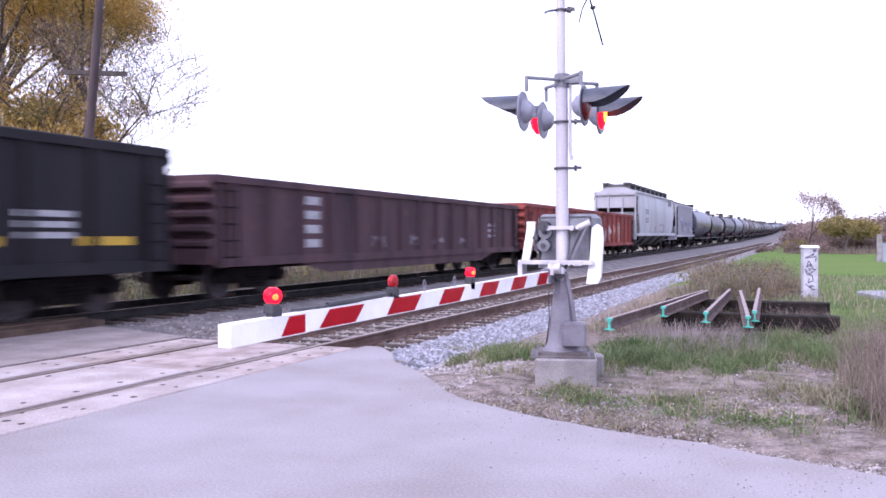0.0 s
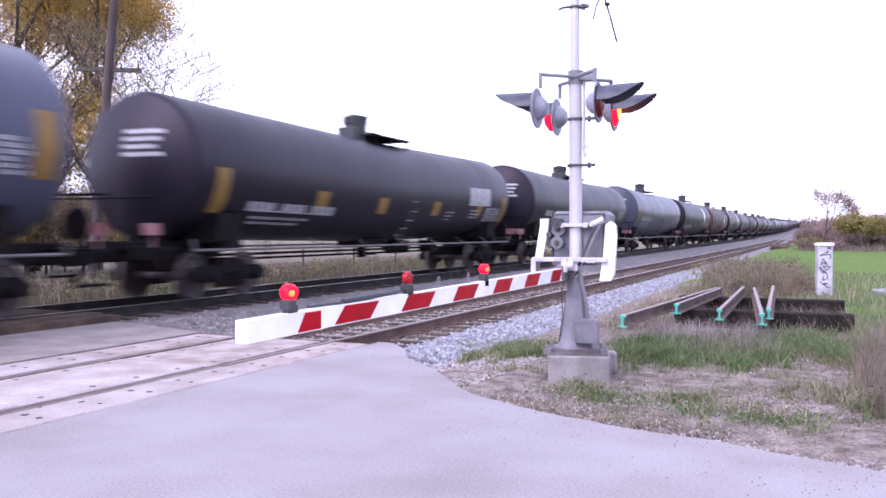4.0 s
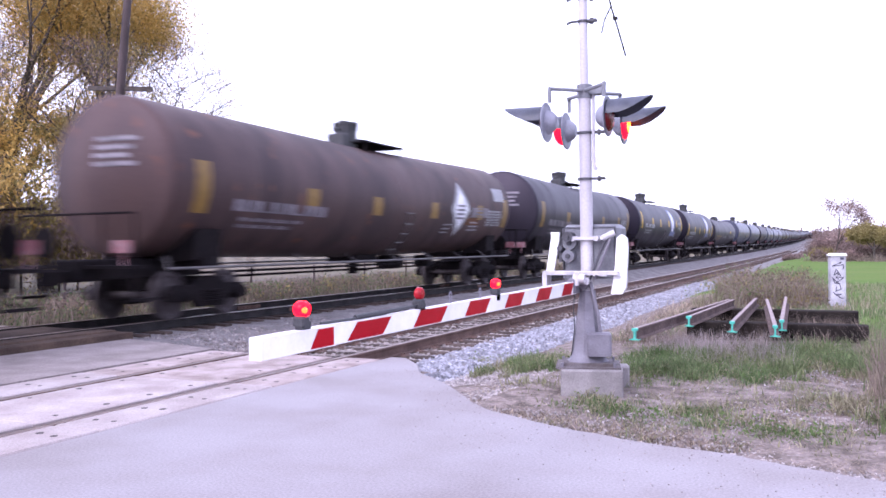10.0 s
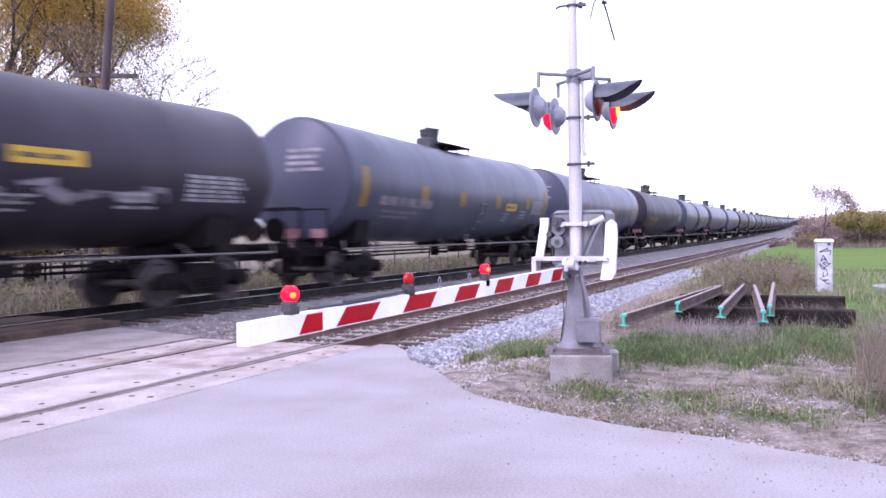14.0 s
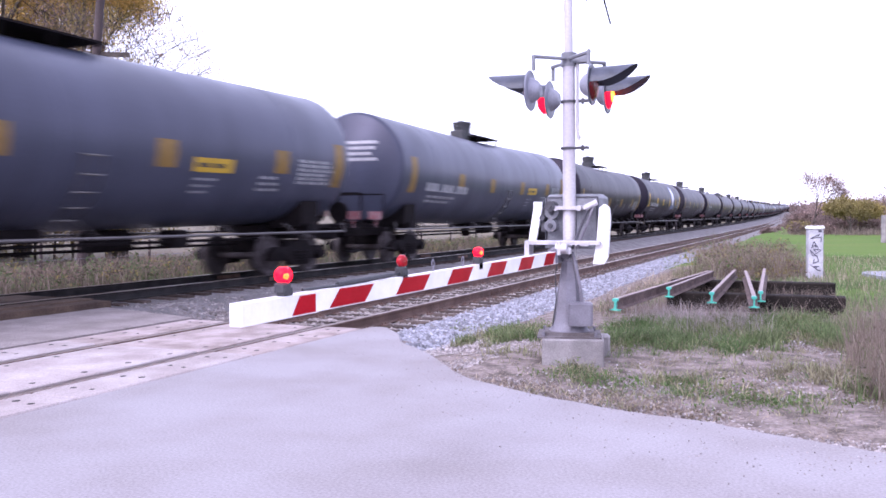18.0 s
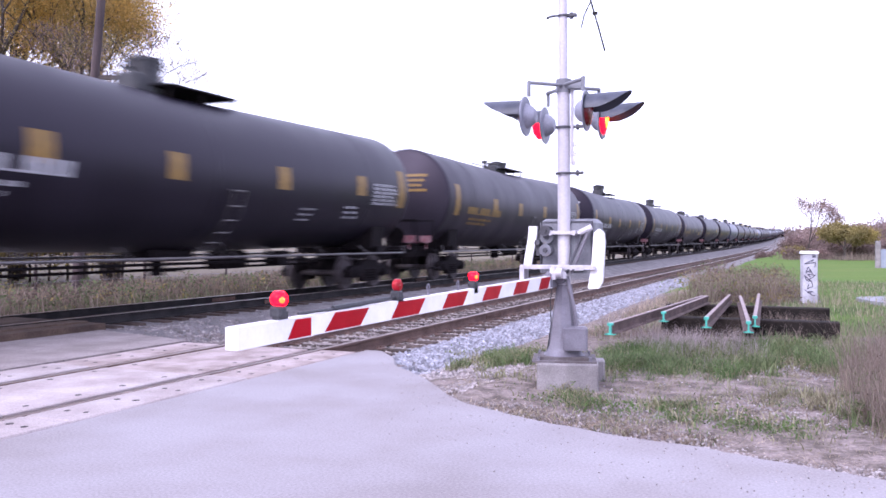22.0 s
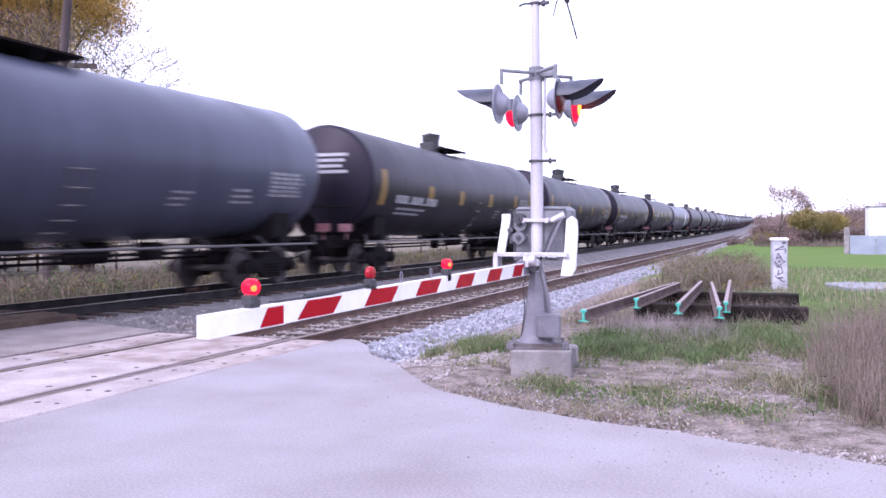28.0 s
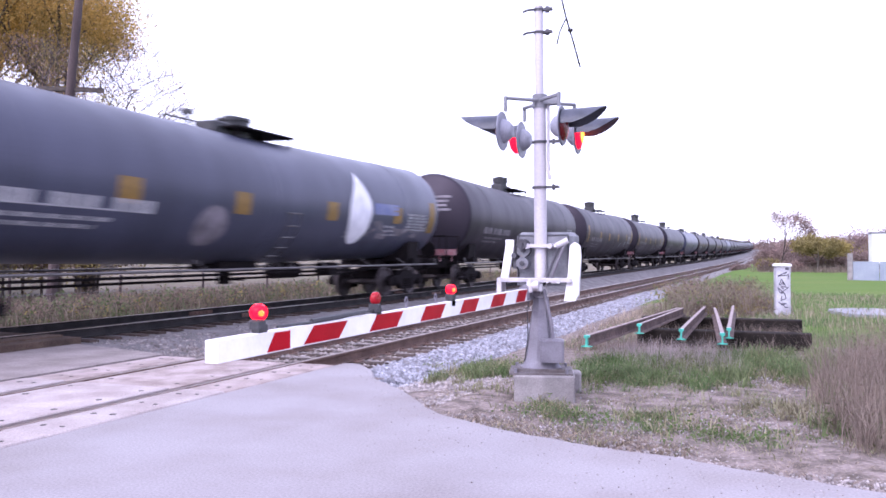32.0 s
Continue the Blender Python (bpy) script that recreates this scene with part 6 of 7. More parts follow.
STALK = material("dry_stalk", (0.42, 0.36, 0.35), (0.32, 0.27, 0.26), rough=0.9, scale=0.6, fine=20, amount=0.2, bump=0, per=0.35, island=True, spec=0.1, leafy=True)
BY_BASE = [(-3.75, 10.9, 0.5, 0.7), (-3.25, 10.3, 0.3, 0.35)]
FRONT = [(-2.1, 7.95, 0.26, 0.3), (-1.68, 7.75, 0.25, 0.28), (-1.2, 7.9, 0.3, 0.26), (-0.75, 7.5, 0.28, 0.26), (-0.38, 7.2, 0.22, 0.2), (-0.05, 7.3, 0.2, 0.26)]
MIDDLE = [(-2.0, 10.3, 0.3, 0.8), (-1.5, 10.4, 0.4, 0.6), (-0.95, 10.3, 0.35, 0.5), (-0.45, 11.4, 0.3, 0.7), (-0.2, 13.0, 0.3, 0.7), (0.2, 11.7, 0.3, 0.8), (0.6, 12.6, 0.3, 0.9), (-1.3, 11.7, 0.5, 0.5), (-2.1, 11.6, 0.3, 0.5), (-0.6, 12.5, 0.5, 0.5)]
EDGE_STRIP = [(-3.3, 8.6, 0.3, 0.35), (-2.85, 7.75, 0.25, 0.25), (-2.35, 7.3, 0.3, 0.2), (-1.6, 7.0, 0.4, 0.18), (-0.8, 6.75, 0.4, 0.18), (0.0, 6.5, 0.45, 0.2), (0.6, 6.5, 0.3, 0.3)]
patch_grass("base_grass", GRASS_GREEN, "green grass beside the signal foundation", "grass", 3000, BY_BASE, 0.05, 0.19, 0.006, 4)
patch_grass("front_grass", GRASS_GREEN, "low green grass tufts before the signal", "grass", 3000, FRONT, 0.03, 0.11, 0.005, 3, lean=1.2)
patch_grass("middle_grass", GRASS_GREEN, "green weeds behind the signal and before the timbers", "weeds", 11000, MIDDLE, 0.05, 0.24, 0.007, 31, lean=1.0)
patch_grass("faded_grass", GRASS_OLIVE, "fading grey-olive grass on the verge", "grass", 15000, FRONT + MIDDLE + BY_BASE + [(0.3, 8.6, 0.3, 0.5), (-0.2, 8.9, 0.4, 0.4), (-2.9, 9.0, 0.2, 0.4)], 0.03, 0.17, 0.006, 43, lean=1.1)
patch_grass("edge_straw", GRASS_DRY, "pale dry straw along the road's edge", "grass", 7000, EDGE_STRIP, 0.01, 0.06, 0.004, 36, lean=2.6)
patch_grass("mixed_straw", GRASS_DRY, "dry straw among the green tufts", "grass", 3500, FRONT + MIDDLE + BY_BASE, 0.03, 0.17, 0.003, 37, lean=1.2)
patch_grass("straw_mound", GRASS_DRY, "flattened pale straw in the middle of the verge", "grass", 5000, [(-1.15, 8.95, 0.45, 0.4), (-0.3, 9.4, 0.5, 0.8), (0.1, 8.6, 0.4, 0.5)], 0.01, 0.05, 0.005, 38, lean=3.0)
patch_grass("dry_stalks", STALK, "fine mauve-brown dry stalks before the timbers", "weeds", 1700, [(-1.5, 11.6, 0.4, 0.5), (-1.0, 12.0, 0.4, 0.5), (-0.7, 11.6, 0.3, 0.4), (-1.9, 12.3, 0.3, 0.5)], 0.12, 0.45, 0.0022, 39, lean=0.9)
grass("verge_litter", WEED_BROWN, "brown leaf litter on the verge", "weeds", 22000, (-3.6, 1.6, 6.2, 13), 0.01, 0.05, 0.008, 32, lean=2.6, clump=0.22, zfun=verge_z)
grass("verge_sprigs", GRASS_GREEN, "thin scattered green sprigs on the verge", "grass", 6000, (-3.0, 1.2, 6.8, 13), 0.02, 0.09, 0.004, 40, lean=1.2, clump=0.12, zfun=verge_z, keep=patchy(2, 0.0))
grass("verge_scruff", GRASS_OLIVE, "short scruffy olive grass on the verge", "grass", 20000, (-3.2, 1.6, 6.7, 13), 0.015, 0.085, 0.005, 44, lean=1.5, clump=0.11, zfun=verge_z, keep=patchy(4, -0.12))
grass("verge_stubble", WEED_BROWN, "short brown stubble on the verge", "grass", 9000, (-3.6, 1.6, 6.7, 13), 0.015, 0.08, 0.004, 45, lean=1.5, clump=0.12, zfun=verge_z, keep=patchy(14, -0.12))
WHITE_STONE = material("pale_pebble", (0.42, 0.39, 0.39), (0.27, 0.25, 0.25), rough=0.9, scale=6, fine=60, bump=0.2, per=0.35, island=True)
v, f = stones(240, (-2.6, 0.6), (7.4, 12.0), 0.014, lambda x, y: np.full_like(x, -0.03) - 0.2 * np.clip((-3.2 - x) / 1.5, 0, 1), 71)
tagged(part("pale_pebbles", cloud("pale_pebbles", WHITE_STONE, v, f), WHITE_STONE), "scattered pale pebbles on the verge", "gravel", kind="stuff")


def clumps(places, count, reach, high, seed):
    """Centres of leaf clumps heaped into low mounds over the patches."""
    r = np.random.RandomState(seed)
    out = []
    for x, y, a, c in places:
        for k in range(count):
            px_, py_ = x + a * r.randn() * 0.75, y + c * r.randn() * 0.75
            if py_ < road_edge(px_) + 0.25:
                continue
            top = high * (0.4 + 0.9 * r.rand())
            for j in range(3):
                out.append((px_ + r.randn() * reach, py_ + r.randn() * reach, -0.05 + top * (j + 0.5) / 3 - 0.2 * max(0.0, min(1.0, (-3.2 - px_) / 1.5))))
    return out


def leaf_stuff(name, mat, label, cat, centres, per, spread, size, seed, floor=-0.3):
    v, f = leaf_cloud(centres, per, spread, size, seed)
    v[:, 2] = np.maximum(v[:, 2], floor)
    tagged(part(name, cloud(name, mat, v, f), mat), label, cat, kind="stuff")


BY_BEAM = [(-2.0, 12.8, 0.3, 0.3), (-1.5, 12.7, 0.35, 0.3), (-1.0, 12.6, 0.3, 0.3), (-0.4, 12.6, 0.3, 0.3), (0.1, 13.4, 0.15, 0.3), (0.9, 13.3, 0.25, 0.4)]
leaf_stuff("weed_mounds", WEED_DARK, "leafy weed mounds on the verge, green darkened for shade", "weeds", clumps(MIDDLE + BY_BEAM + BY_BASE, 3, 0.06, 0.11, 81), 20, 0.05, 0.016, 82)
leaf_stuff("weed_mounds", LEAF_GREEN, "fresh green leafy weed mounds on the verge", "weeds", clumps(MIDDLE + BY_BEAM + BY_BASE, 3, 0.05, 0.13, 83), 20, 0.045, 0.015, 84)
leaf_stuff("low_mounds", WEED_DARK, "low dark weeds between road and signal", "weeds", clumps(FRONT, 3, 0.05, 0.05, 85), 14, 0.04, 0.011, 86)
patch_grass("beam_stalks", STALK, "fuzzy mauve-brown dry stalks before the timbers", "weeds", 1500, BY_BEAM[:3], 0.1, 0.36, 0.0022, 87, lean=1.0)
patch_grass("straw_litter", GRASS_DRY, "pale flattened straw litter on the verge", "grass", 9000, [(-1.35, 8.9, 0.55, 0.35), (-0.75, 9.0, 0.5, 0.4), (-0.1, 9.3, 0.5, 0.5), (0.35, 9.9, 0.35, 0.6), (-2.6, 8.2, 0.3, 0.3), (-0.9, 6.95, 0.9, 0.12)], 0.008, 0.045, 0.006, 88, lean=4.0)
patch_grass("tall_tufts", GRASS_GREEN, "taller green grass tufts behind the signal", "grass", 4200, MIDDLE, 0.06, 0.22, 0.006, 89, lean=0.9)
r = np.random.RandomState(41)
cent = []
for x, y, a, c in FRONT + MIDDLE + MIDDLE + BY_BASE:
    cent += [(x + a * r.randn() * 0.7, y + c * r.randn() * 0.7, -0.03) for k in range(11)]
cent = [c for c in cent if c[1] > road_edge(c[0]) + 0.25]
v, f = leaf_cloud(cent, 24, 0.06, 0.016, 53)
v[:, 2] = np.maximum(v[:, 2], -0.06)
tagged(part("low_weeds", cloud("low_weeds", LEAF_GREEN, v, f), LEAF_GREEN), "low green broad-leaved weeds among the grass", "weeds", kind="stuff")
grass("stack_dry_weeds", WEED_BROWN, "dry brown weeds among the cut rails", "weeds", 3600, (-2.3, 0.6, 12.6, 18), 0.10, 0.34, 0.003, 7, lean=0.8, clump=0.2)
grass("bank_edge_grass", GRASS_DRY, "dry grass along the foot of the ballast", "grass", 4000, (-3.3, -1.9, 12, 24), 0.05, 0.22, 0.005, 33, lean=1.0, clump=0.25, zfun=verge_z)
grass("bank_edge_weeds", WEED_BROWN, "brown weeds along the foot of the ballast", "weeds", 3500, (-3.1, -1.9, 13, 24), 0.08, 0.32, 0.004, 34, lean=0.9, clump=0.2, zfun=verge_z)
grass("bank_edge_green", GRASS_GREEN, "green grass along the foot of the ballast", "grass", 3500, (-3.2, -1.9, 12, 24), 0.05, 0.2, 0.006, 35, lean=1.0, clump=0.2, zfun=verge_z, keep=patchy(12, 0.0))
BANK = [(-1.9, 22.0, 0.5, 1.0), (-1.2, 22.6, 0.5, 1.0), (-0.6, 23.3, 0.4, 0.9), (-1.6, 25.0, 0.7, 1.5), (-0.9, 26.5, 0.7, 1.5), (-2.4, 27.5, 0.6, 2.0)]
patch_grass("bank_weeds", WEED_BROWN, "tall brown weeds on the bank behind the timbers", "weeds", 8000, BANK, 0.2, 0.95, 0.006, 8, lean=0.8)
patch_grass("bank_grass", GRASS_OLIVE, "olive grass among the tall weeds on the bank", "grass", 4500, BANK, 0.25, 0.75, 0.008, 9, lean=0.7)
cent = [(x + a * r.randn() * 0.9, y + c * r.randn() * 0.9, 0.1 + 0.65 * r.rand() ** 2) for x, y, a, c in BANK for k in range(18)]
v, f = leaf_cloud(cent[::2], 34, 0.15, 0.03, 54)
tagged(part("bank_leaves", cloud("bank_leaves", LEAF_OLIVE, v, f), LEAF_OLIVE), "olive and yellow leaves on the tall bank weeds", "weeds", kind="stuff")
v, f = leaf_cloud(cent[1::2], 34, 0.15, 0.03, 55)
tagged(part("bank_leaves", cloud("bank_leaves", LEAF_GREEN, v, f), LEAF_GREEN), "green leaves on the tall bank weeds", "weeds", kind="stuff")
grass("bank_straw", GRASS_DRY, "dry grass on the bank round the post", "grass", 6000, (-3.0, 4.5, 18.5, 34), 0.08, 0.3, 0.006, 42, clump=0.5)
grass("bank_green", GRASS_GREEN, "rough green grass on the bank", "grass", 20000, (-2.0, 6.5, 15.0, 36), 0.05, 0.2, 0.010, 10, clump=0.5)
ROADSIDE = [(0.75, 8.4, 0.25, 0.6), (0.85, 9.8, 0.3, 0.7), (1.1, 11.3, 0.35, 0.8), (1.5, 9.5, 0.4, 1.0), (1.7, 12.0, 0.4, 1.0), (2.3, 10.5, 0.4, 1.2)]
leaf_stuff("bank_brush", BRUSH_BROWN, "dark brown brush on the bank behind the timbers", "weeds", [(x + a * q, y + c * w, 0.05 + 0.75 * h * h) for x, y, a, c in BANK for q, w, h in np.random.RandomState(91).rand(34, 3) * (2.4, 2.4, 1) - (1.2, 1.2, 0)], 26, 0.11, 0.03, 92)
leaf_stuff("roadside_brush", BRUSH_BROWN, "brown seed heads on the roadside weeds", "weeds", [(x + a * q, y + c * w, 0.1 + 0.6 * h) for x, y, a, c in [(0.85, 8.4, 0.25, 0.6), (1.05, 9.8, 0.3, 0.7), (1.25, 11.3, 0.35, 0.8), (1.5, 9.5, 0.4, 1.0), (1.7, 12.0, 0.4, 1.0), (2.3, 10.5, 0.4, 1.2)] for q, w, h in np.random.RandomState(93).rand(26, 3) * (2.4, 2.4, 1) - (1.2, 1.2, 0)], 16, 0.08, 0.012, 94)
CORNER = [(0.85, 7.5, 0.22, 0.3), (1.15, 7.7, 0.25, 0.35), (1.5, 8.1, 0.3, 0.5), (0.7, 8.0, 0.2, 0.35)]
leaf_stuff("roadside_mounds", WEED_DARK, "dark olive weeds at the road's edge", "weeds", clumps(CORNER + ROADSIDE, 6, 0.08, 0.2, 101), 22, 0.06, 0.018, 102)
patch_grass("corner_weeds", WEED_BROWN, "brown weeds leaning over the road's edge", "weeds", 3200, CORNER, 0.12, 0.5, 0.003, 103, lean=0.8)
patch_grass("roadside_weeds", WEED_BROWN, "tall fine brown weeds at the roadside", "weeds", 9000, ROADSIDE, 0.3, 0.85, 0.003, 11, lean=0.6)
patch_grass("roadside_grass", GRASS_DRY, "dry grass among the roadside weeds", "grass", 4500, ROADSIDE, 0.1, 0.4, 0.004, 12, lean=0.9)
patch_grass("roadside_green", GRASS_GREEN, "green grass under the roadside weeds", "grass", 4500, ROADSIDE + [(0.4, 7.9, 0.2, 0.4)], 0.06, 0.25, 0.005, 13, lean=0.9)
back_z = lambda x, y: np.full_like(x, -0.6)
grass("field_grass", FIELD_DRY, "tall dry grass beyond the tracks", "grass", 26000, (-24, -16.6, 10, 70), 0.3, 0.95, 0.014, 13, clump=0.5, zfun=back_z)
grass("field_weeds", WEED_BROWN, "brown weeds beyond the tracks", "weeds", 12000, (-23, -16.8, 10, 60), 0.35, 1.0, 0.012, 14, clump=0.5, zfun=back_z)
grass("field_green", GRASS_GREEN, "green weeds beyond the tracks", "weeds", 9000, (-20, -16.2, 10, 55), 0.2, 0.6, 0.014, 15, clump=0.35, zfun=back_z)

r = np.random.RandomState(95)
field = [(-16.9 - 2.6 * q, 10 + 55 * w ** 1.3, -0.45 + 0.75 * h) for q, w, h in r.rand(1500, 3)]
leaf_stuff("field_brush", WEED_DARK, "dark green weeds beyond the tracks", "weeds", field[:600], 26, 0.16, 0.05, 96, floor=-0.8)
leaf_stuff("field_brush", BRUSH_BROWN, "brown seedy weeds beyond the tracks", "weeds", field[600:1340], 24, 0.15, 0.045, 97, floor=-0.8)
leaf_stuff("field_brush", LEAF_OLIVE, "yellowish weeds beyond the tracks", "weeds", field[1340:], 20, 0.14, 0.045, 98, floor=-0.8)

back_fence = thing("wire_fence", pose(-19.4, 0, -0.5), "old wire fence with thin posts beyond the tracks", "fence")
for y in np.arange(-8, 90, 4.2):
    part("fence_post", Build().tube((0, y, 0), (0.04, y, 1.35), 0.045, 0.04, n=8), POLE_WOOD, back_fence)
for z in (0.45, 0.85, 1.2):
    part("fence_wire", Build().tube((0, -8, z), (0, 90, z), 0.006, n=5), GALV, back_fence)


def tree(name, at, height, seed, label, mats, spread=0.5, trunk=0.3, per=16, leaf=0.13, levels=4, open_=0.0, first=0.25, lean=0.0, reach=0.0, puff=0.035):
    """A tapered trunk that forks into limbs and twigs, with leaves in clumps at the twigs' ends."""
    r = random.Random(seed)
    t = thing(name, at, label, "tree")
    wood, limbs = Build(), []
    ends = []

    def grow(p, d, length, rad, level):
        rad = max(rad, 0.012)
        n = 3
        for i in range(n):
            q = p + d * (length / n)
            wood_l = wood if level == 0 else limbs[-1]
            wood_l.tube(p, q, rad * (1 - 0.25 * i / n), rad * (1 - 0.25 * (i + 1) / n), n=9 if level < 2 else 5, caps=False)
            p = q
            d = (d + Vector((r.uniform(-1, 1), r.uniform(-1, 1), r.uniform(-0.4, 0.8))) * 0.13).normalized()
            if level >= 2:
                ends.append(tuple(p))
        rad *= 0.72
        if level >= levels:
            ends.append(tuple(p))
            return
        for k in range(r.choice((2, 3, 3)) if level else r.choice((3, 4))):
            a = r.uniform(0, 2 * math.pi)
            nd = (d * (1 - spread * 0.6) + Vector((math.cos(a), math.sin(a), r.uniform(-0.1, 0.5))) * spread).normalized()
            if level == 0:
                limbs.append(Build())
            grow(p, nd, length * r.uniform(0.62, 0.85), rad * r.uniform(0.55, 0.8), level + 1)

    grow(Vector((0, 0, -0.3)), Vector((lean, 0, 1)).normalized(), height * first, trunk, 0)
    part("trunk", wood, BARK, t)
    for b in limbs:
        part("limb", b, BARK, t)
    if reach:
        ends = [e for e in ends if math.hypot(e[0], e[1]) < reach * (0.85 + 0.25 * noise.noise((e[0] * 0.5, e[1] * 0.5, e[2] * 0.5)))]
    k = len(mats)
    for i, m in enumerate(mats):
        sel = [e for j, e in enumerate(ends) if (hash((round(e[0]), round(e[1]), round(e[2] * 0.7))) + seed) % k == i and r.random() > open_]
        if sel:
            v, f = leaf_cloud(sel, per, height * puff, leaf, seed + i, droop=height * puff)
            part("crown", cloud("crown", m, v, f), m, t)
    return t


tree("willow_tree", pose(-34.0, 35.2, -0.6), 40, 21, "tall willow with golden autumn leaves", [LEAF_GOLD, LEAF_GOLD, LEAF_OLIVE], 0.42, 0.45, per=110, leaf=0.062, levels=5, first=0.145, reach=7.4, puff=0.019)
tree("willow_tree", pose(-43.5, 33.0, -0.6), 42, 22, "tall willow with thinning golden autumn leaves", [LEAF_GOLD, LEAF_OLIVE, LEAF_GOLD], 0.45, 0.5, per=30, leaf=0.075, levels=5, first=0.145, puff=0.014, open_=0.3)
tree("willow_tree", pose(-56, 44.0, -0.6), 42, 23, "tall willow with sparse olive autumn leaves", [LEAF_OLIVE, LEAF_GOLD], 0.5, 0.5, per=20, leaf=0.10, levels=5, first=0.145, puff=0.014, open_=0.4)
tree("willow_tree", pose(-39.0, 30.5, -0.6), 30, 27, "dark leaning willow trunk with olive leaves", [LEAF_OLIVE, LEAF_GOLD], 0.45, 0.42, per=40, leaf=0.065, levels=5, first=0.24, lean=0.10, puff=0.022, open_=0.2)
tree("bare_tree", pose(-37, 38.0, -0.6), 15, 24, "thin half-bare tree with few leaves", [LEAF_OLIVE, LEAF_BROWN], 0.6, 0.18, per=3, leaf=0.10, levels=5, open_=0.3, first=0.17)
tree("bare_tree", pose(-33, 25.0, -0.6), 13, 25, "thin half-bare tree with few leaves", [LEAF_OLIVE, LEAF_GOLD], 0.6, 0.18, per=5, leaf=0.11, levels=5, open_=0.2, first=0.17)
tree("bare_tree", pose(-30.6, 31.0, -0.6), 23, 26, "small tree of fine bare drooping twigs", [LEAF_BROWN, LEAF_OLIVE], 0.62, 0.16, per=5, leaf=0.045, levels=6, open_=0.3, first=0.15, puff=0.010)
tree("bare_tree", pose(-33.0, 32.2, -0.6), 30, 29, "half-bare tree with fine mauve twigs and last leaves", [LEAF_BROWN, LEAF_OLIVE, LEAF_BROWN], 0.6, 0.18, per=7, leaf=0.045, levels=6, open_=0.2, first=0.16, puff=0.012)
rr = random.Random(12)
for i, (x, y, h) in enumerate(((-36.5, 31.0, 19), (-40.0, 34.5, 22), (-43.0, 30.0, 20), (-47.0, 36.0, 24), (-38.5, 27.5, 17), (-51.0, 33.0, 22))):
    tree("woodland_tree", pose(x, y, -0.6), h, 300 + i, "dark forking tree with thin golden and brown leaves", [LEAF_GOLD, LEAF_OLIVE, LEAF_GOLD], 0.5, 0.28, per=15, leaf=0.09, levels=5, first=0.16, puff=0.02, open_=0.25)
for i in range(24):
    a = radians(43.5 + 1.05 * i)
    d = rr.uniform(43, 52)
    tree("shrub", pose(-d * math.sin(a), d * math.cos(a), -0.6), rr.uniform(12, 16), 330 + i, "tangled brown undergrowth shrub below the willows", [BRUSH_BROWN, THICKET, LEAF_OLIVE], 0.8, 0.07, per=64, leaf=0.07, levels=3, first=0.13, puff=0.05)

# the thicket beyond the lawn
rr = random.Random(31)
for i in range(50):
    x = 0.3 + (i % 25) * 1.35 + rr.uniform(-0.6, 0.6)
    y = (86 if i < 25 else 93) + rr.uniform(-2, 5) + (i % 25) * 0.3
    hgt = (rr.uniform(7.5, 11) if i < 25 else rr.uniform(11, 15)) * (0.6 if x < 2.0 else 1)
    m = [THICKET, THICKET, LEAF_BROWN] if i % 7 else [THICKET_YELLOW, THICKET]
    tree("shrub", pose(x, y, -0.35), hgt, 100 + i, "mauve-brown autumn shrub in the thicket beyond the lawn" if i % 7 else "brown and yellowish shrub in the thicket beyond the lawn", m, 0.8, 0.06, per=70, leaf=0.10, levels=3, first=0.12, puff=0.05)
brush_z = lambda x, y: np.full_like(x, -0.35)
grass("thicket_brush", WEED_BROWN, "brown brush at the foot of the thicket", "weeds", 9000, (-1.0, 36, 80, 86), 0.3, 1.2, 0.02, 61, clump=0.8, zfun=brush_z)
tree("yellow_tree", pose(3.7, 84, -0.35), 8.2, 151, "rounded small tree with muted yellow-green leaves", [THICKET_YELLOW, LEAF_OLIVE, THICKET_YELLOW], 0.7, 0.12, per=110, leaf=0.10, levels=3, first=0.19)
tree("bare_tree", pose(0.6, 88, -0.35), 8.6, 152, "slender grey half-bare tree at the thicket's end", [LEAF_BROWN], 0.25, 0.07, per=7, leaf=0.07, levels=4, open_=0.2, first=0.25)
tree("bare_tree", pose(1.9, 90, -0.35), 7.2, 153, "slender grey half-bare tree in the thicket", [LEAF_BROWN], 0.25, 0.07, per=7, leaf=0.07, levels=4, open_=0.2, first=0.25)
tree("bare_tree", pose(11.5, 90, -0.35), 8.5, 154, "half-bare brown tree in the thicket", [THICKET], 0.5, 0.1, per=14, leaf=0.10, levels=4, open_=0.2, first=0.22)
for i in range(24):
    y = 96 + i * 11
    x = -3.2 + rr.uniform(-0.8, 1.8)
    tree("shrub", pose(x, y, -0.35), rr.uniform(2.4, 3.8), 200 + i, "reddish brown brush beside the distant track", [THICKET], 0.8, 0.06, per=60, leaf=0.14, levels=3, first=0.12, puff=0.05)
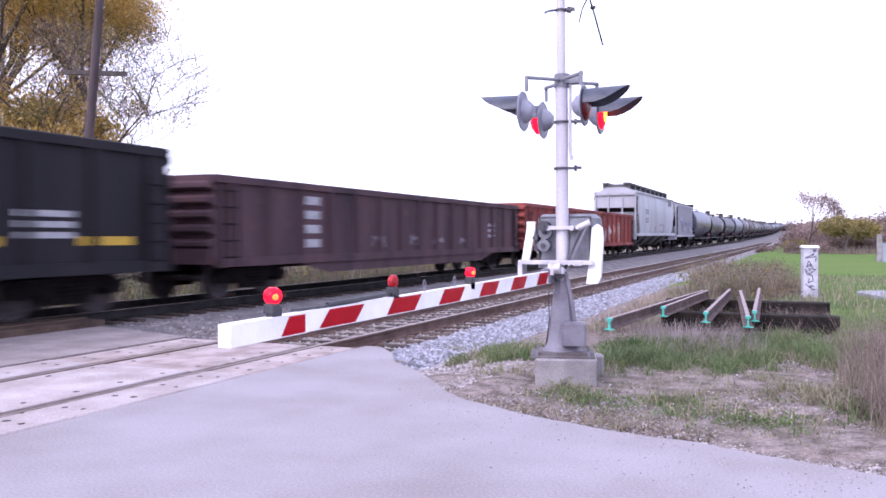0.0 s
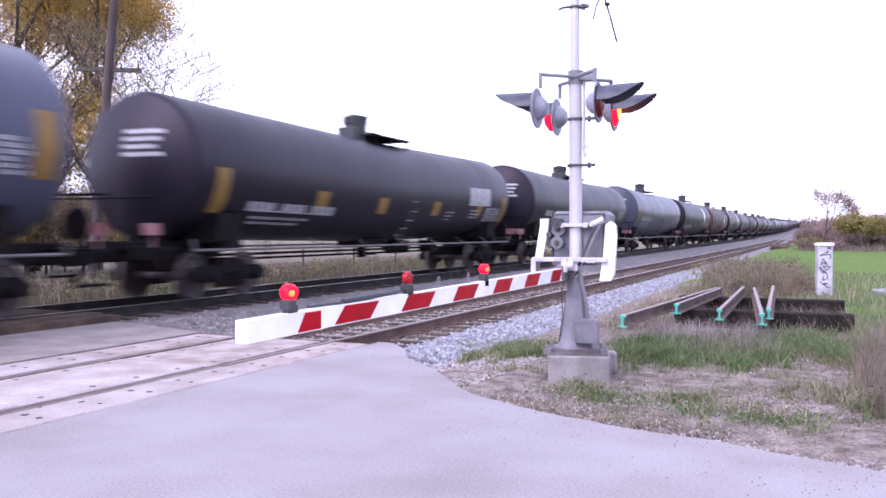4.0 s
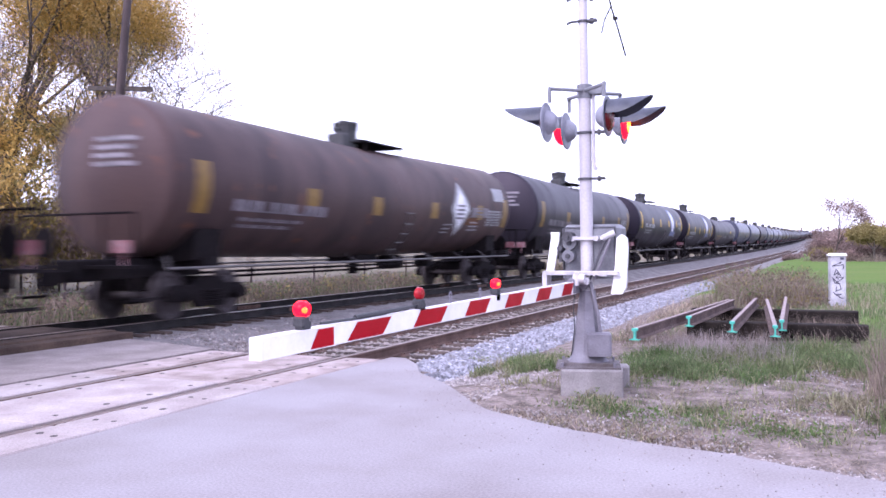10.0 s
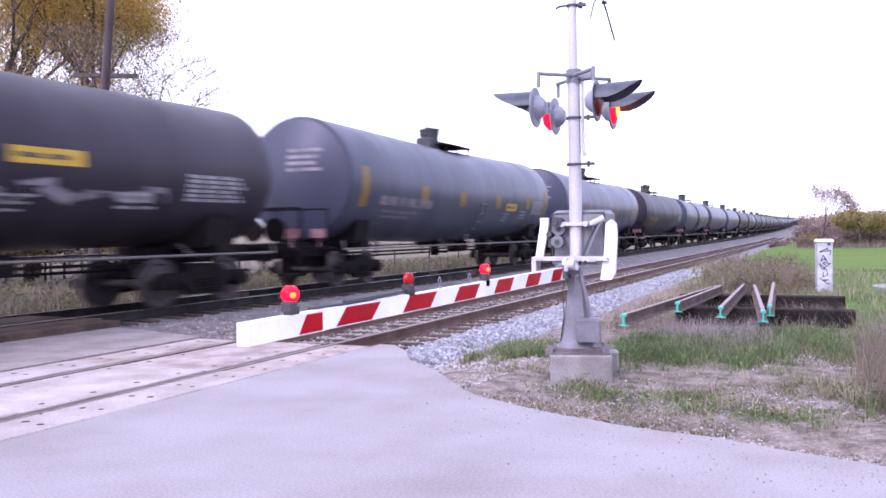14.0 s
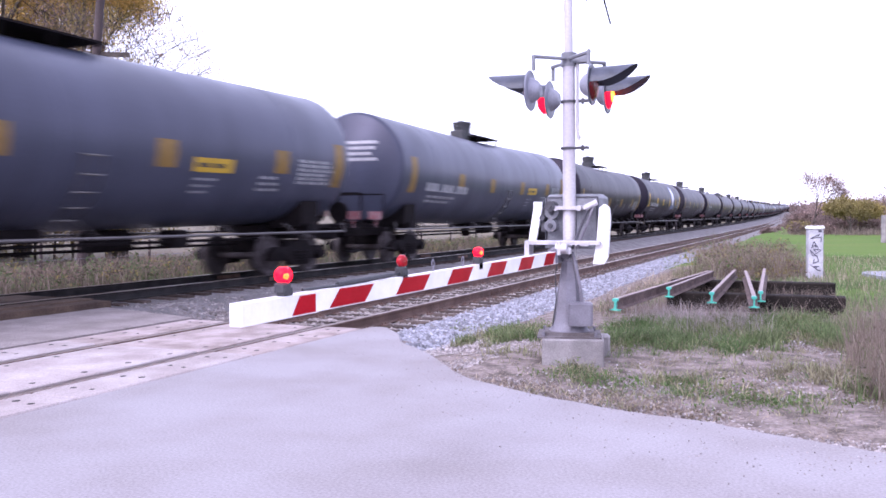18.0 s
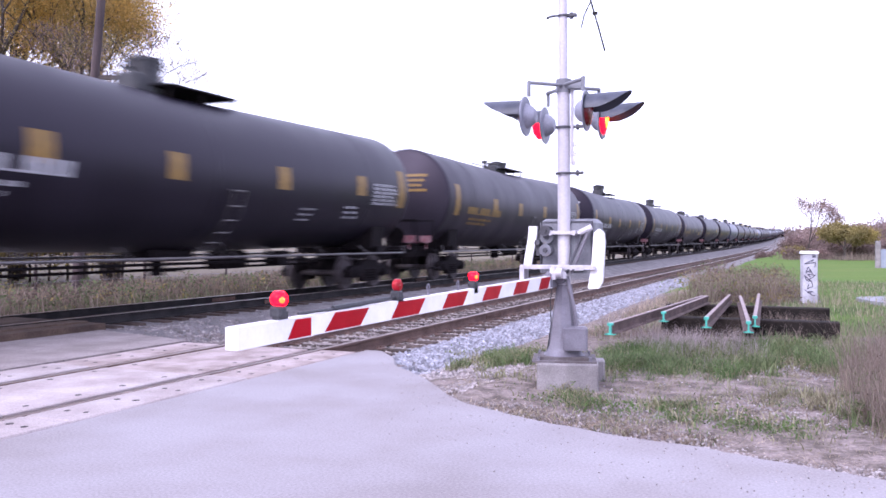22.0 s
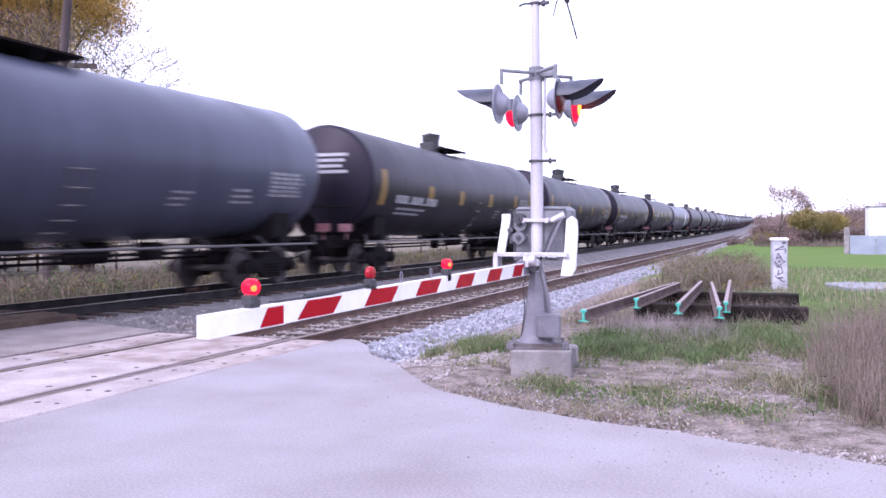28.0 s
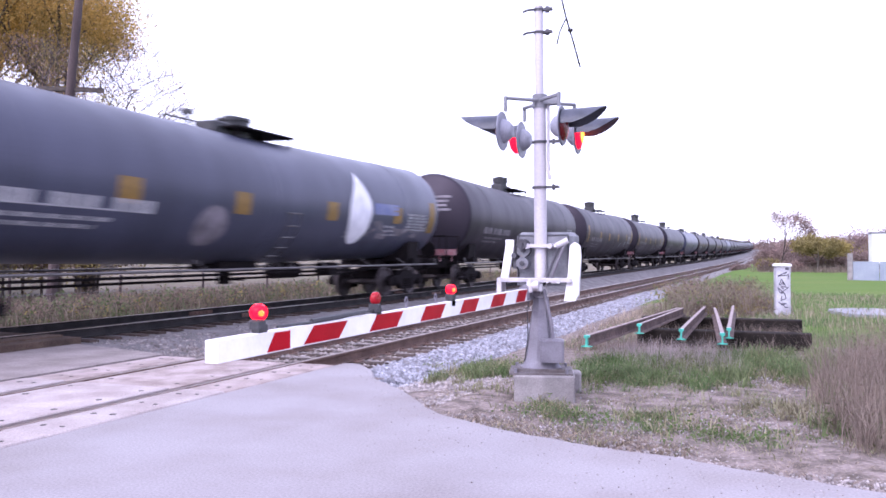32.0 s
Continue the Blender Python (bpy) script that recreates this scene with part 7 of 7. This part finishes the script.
# distant woods along the horizon, and a nearer row beyond the far track
r = np.random.RandomState(77)
cent = []
for a in np.linspace(-0.55, 1.15, 1500):
    d = 700 + 140 * math.sin(a * 7) + r.rand() * 40
    hgt = 5.0 + 2.5 * noise.noise((a * 14, 1, 2)) + 1.5 * r.rand()
    for k in range(3):
        cent.append((-math.sin(a) * d, math.cos(a) * d, near_rise(math.cos(a) * d) - 0.5 + hgt * (k + 0.4) / 3))
leaf_stuff("distant_woods", THICKET, "brownish woods along the horizon", "woods", cent, 7, 2.2, 1.5, 78, floor=-3)
cent = []
for y in np.linspace(285, 820, 330):
    hgt = (8.8 - 3.6 * (y - 285) / 535) * (0.82 + 0.3 * noise.noise((y * 0.05, 4, 2))) * min(1.0, 0.5 + (y - 285) / 40)
    for k in range(7):
        cent.append((-27 + 3 * r.randn(), y + 2 * r.randn(), near_rise(y) - 0.3 + hgt * (k + 0.5) / 7))
leaf_stuff("track_woods", LEAF_OLIVE, "olive-brown trees along the far side of the track", "woods", cent[::2], 12, 0.75, 0.5, 79, floor=-3)
leaf_stuff("track_woods", THICKET, "mauve-brown trees along the far side of the track", "woods", cent[1::2], 12, 0.75, 0.5, 80, floor=-3)

# ties, one by one under the stretch beside the signal
for tr, cx, cz in tracks:
    n = 110 if cz == 0 else 60
    for i in range(n):
        y = 10.55 + 0.56 * i
        up_ = cz + (rise(y) if cz else near_rise(y))
        m = pose(cx + random.uniform(-0.06, 0.06), y + random.uniform(-0.03, 0.03), up_, 0, 0, random.uniform(-1.2, 1.2))
        part("tie", tie_box, None, tr, at=m)
        if cz == 0 and i < 70:
            part("tie_plate", plate, None, tr, at=pose(cx, y, cz + near_rise(y)))
    rest = Build()
    for y in list(np.arange(10.55 + 0.56 * n, 190, 0.56)) + list(np.arange(-60, -9.3, 0.56)):
        rest.box(-1.3, 1.3, -0.115, 0.115, -0.36, -0.172, pose(cx, y, cz + (rise(y) if cz else near_rise(y))))
    tagged(part("distant_ties", rest, TIE_WOOD, tr, smooth=0), kind="stuff")


# ---- what moves: every car of the train rolls along the far track ----
def rolled(t):
    """Metres that the train has rolled by then."""
    u = t / 32.0
    return 862.47 * u - 184.91 * u ** 2 + 241.76 * u ** 3 - 110.07 * u ** 4


def motions():
    for car, start in CARS:
        rows = []
        for k in range(33):
            y = start - rolled(float(k))
            lift = math.degrees(math.atan((rise(y + 7) - rise(y - 7)) / 14))
            rows.append((float(k), pose(FAR_X, y, FAR_Z + rise(y), lift)))
        walk(car, rows)


motions()
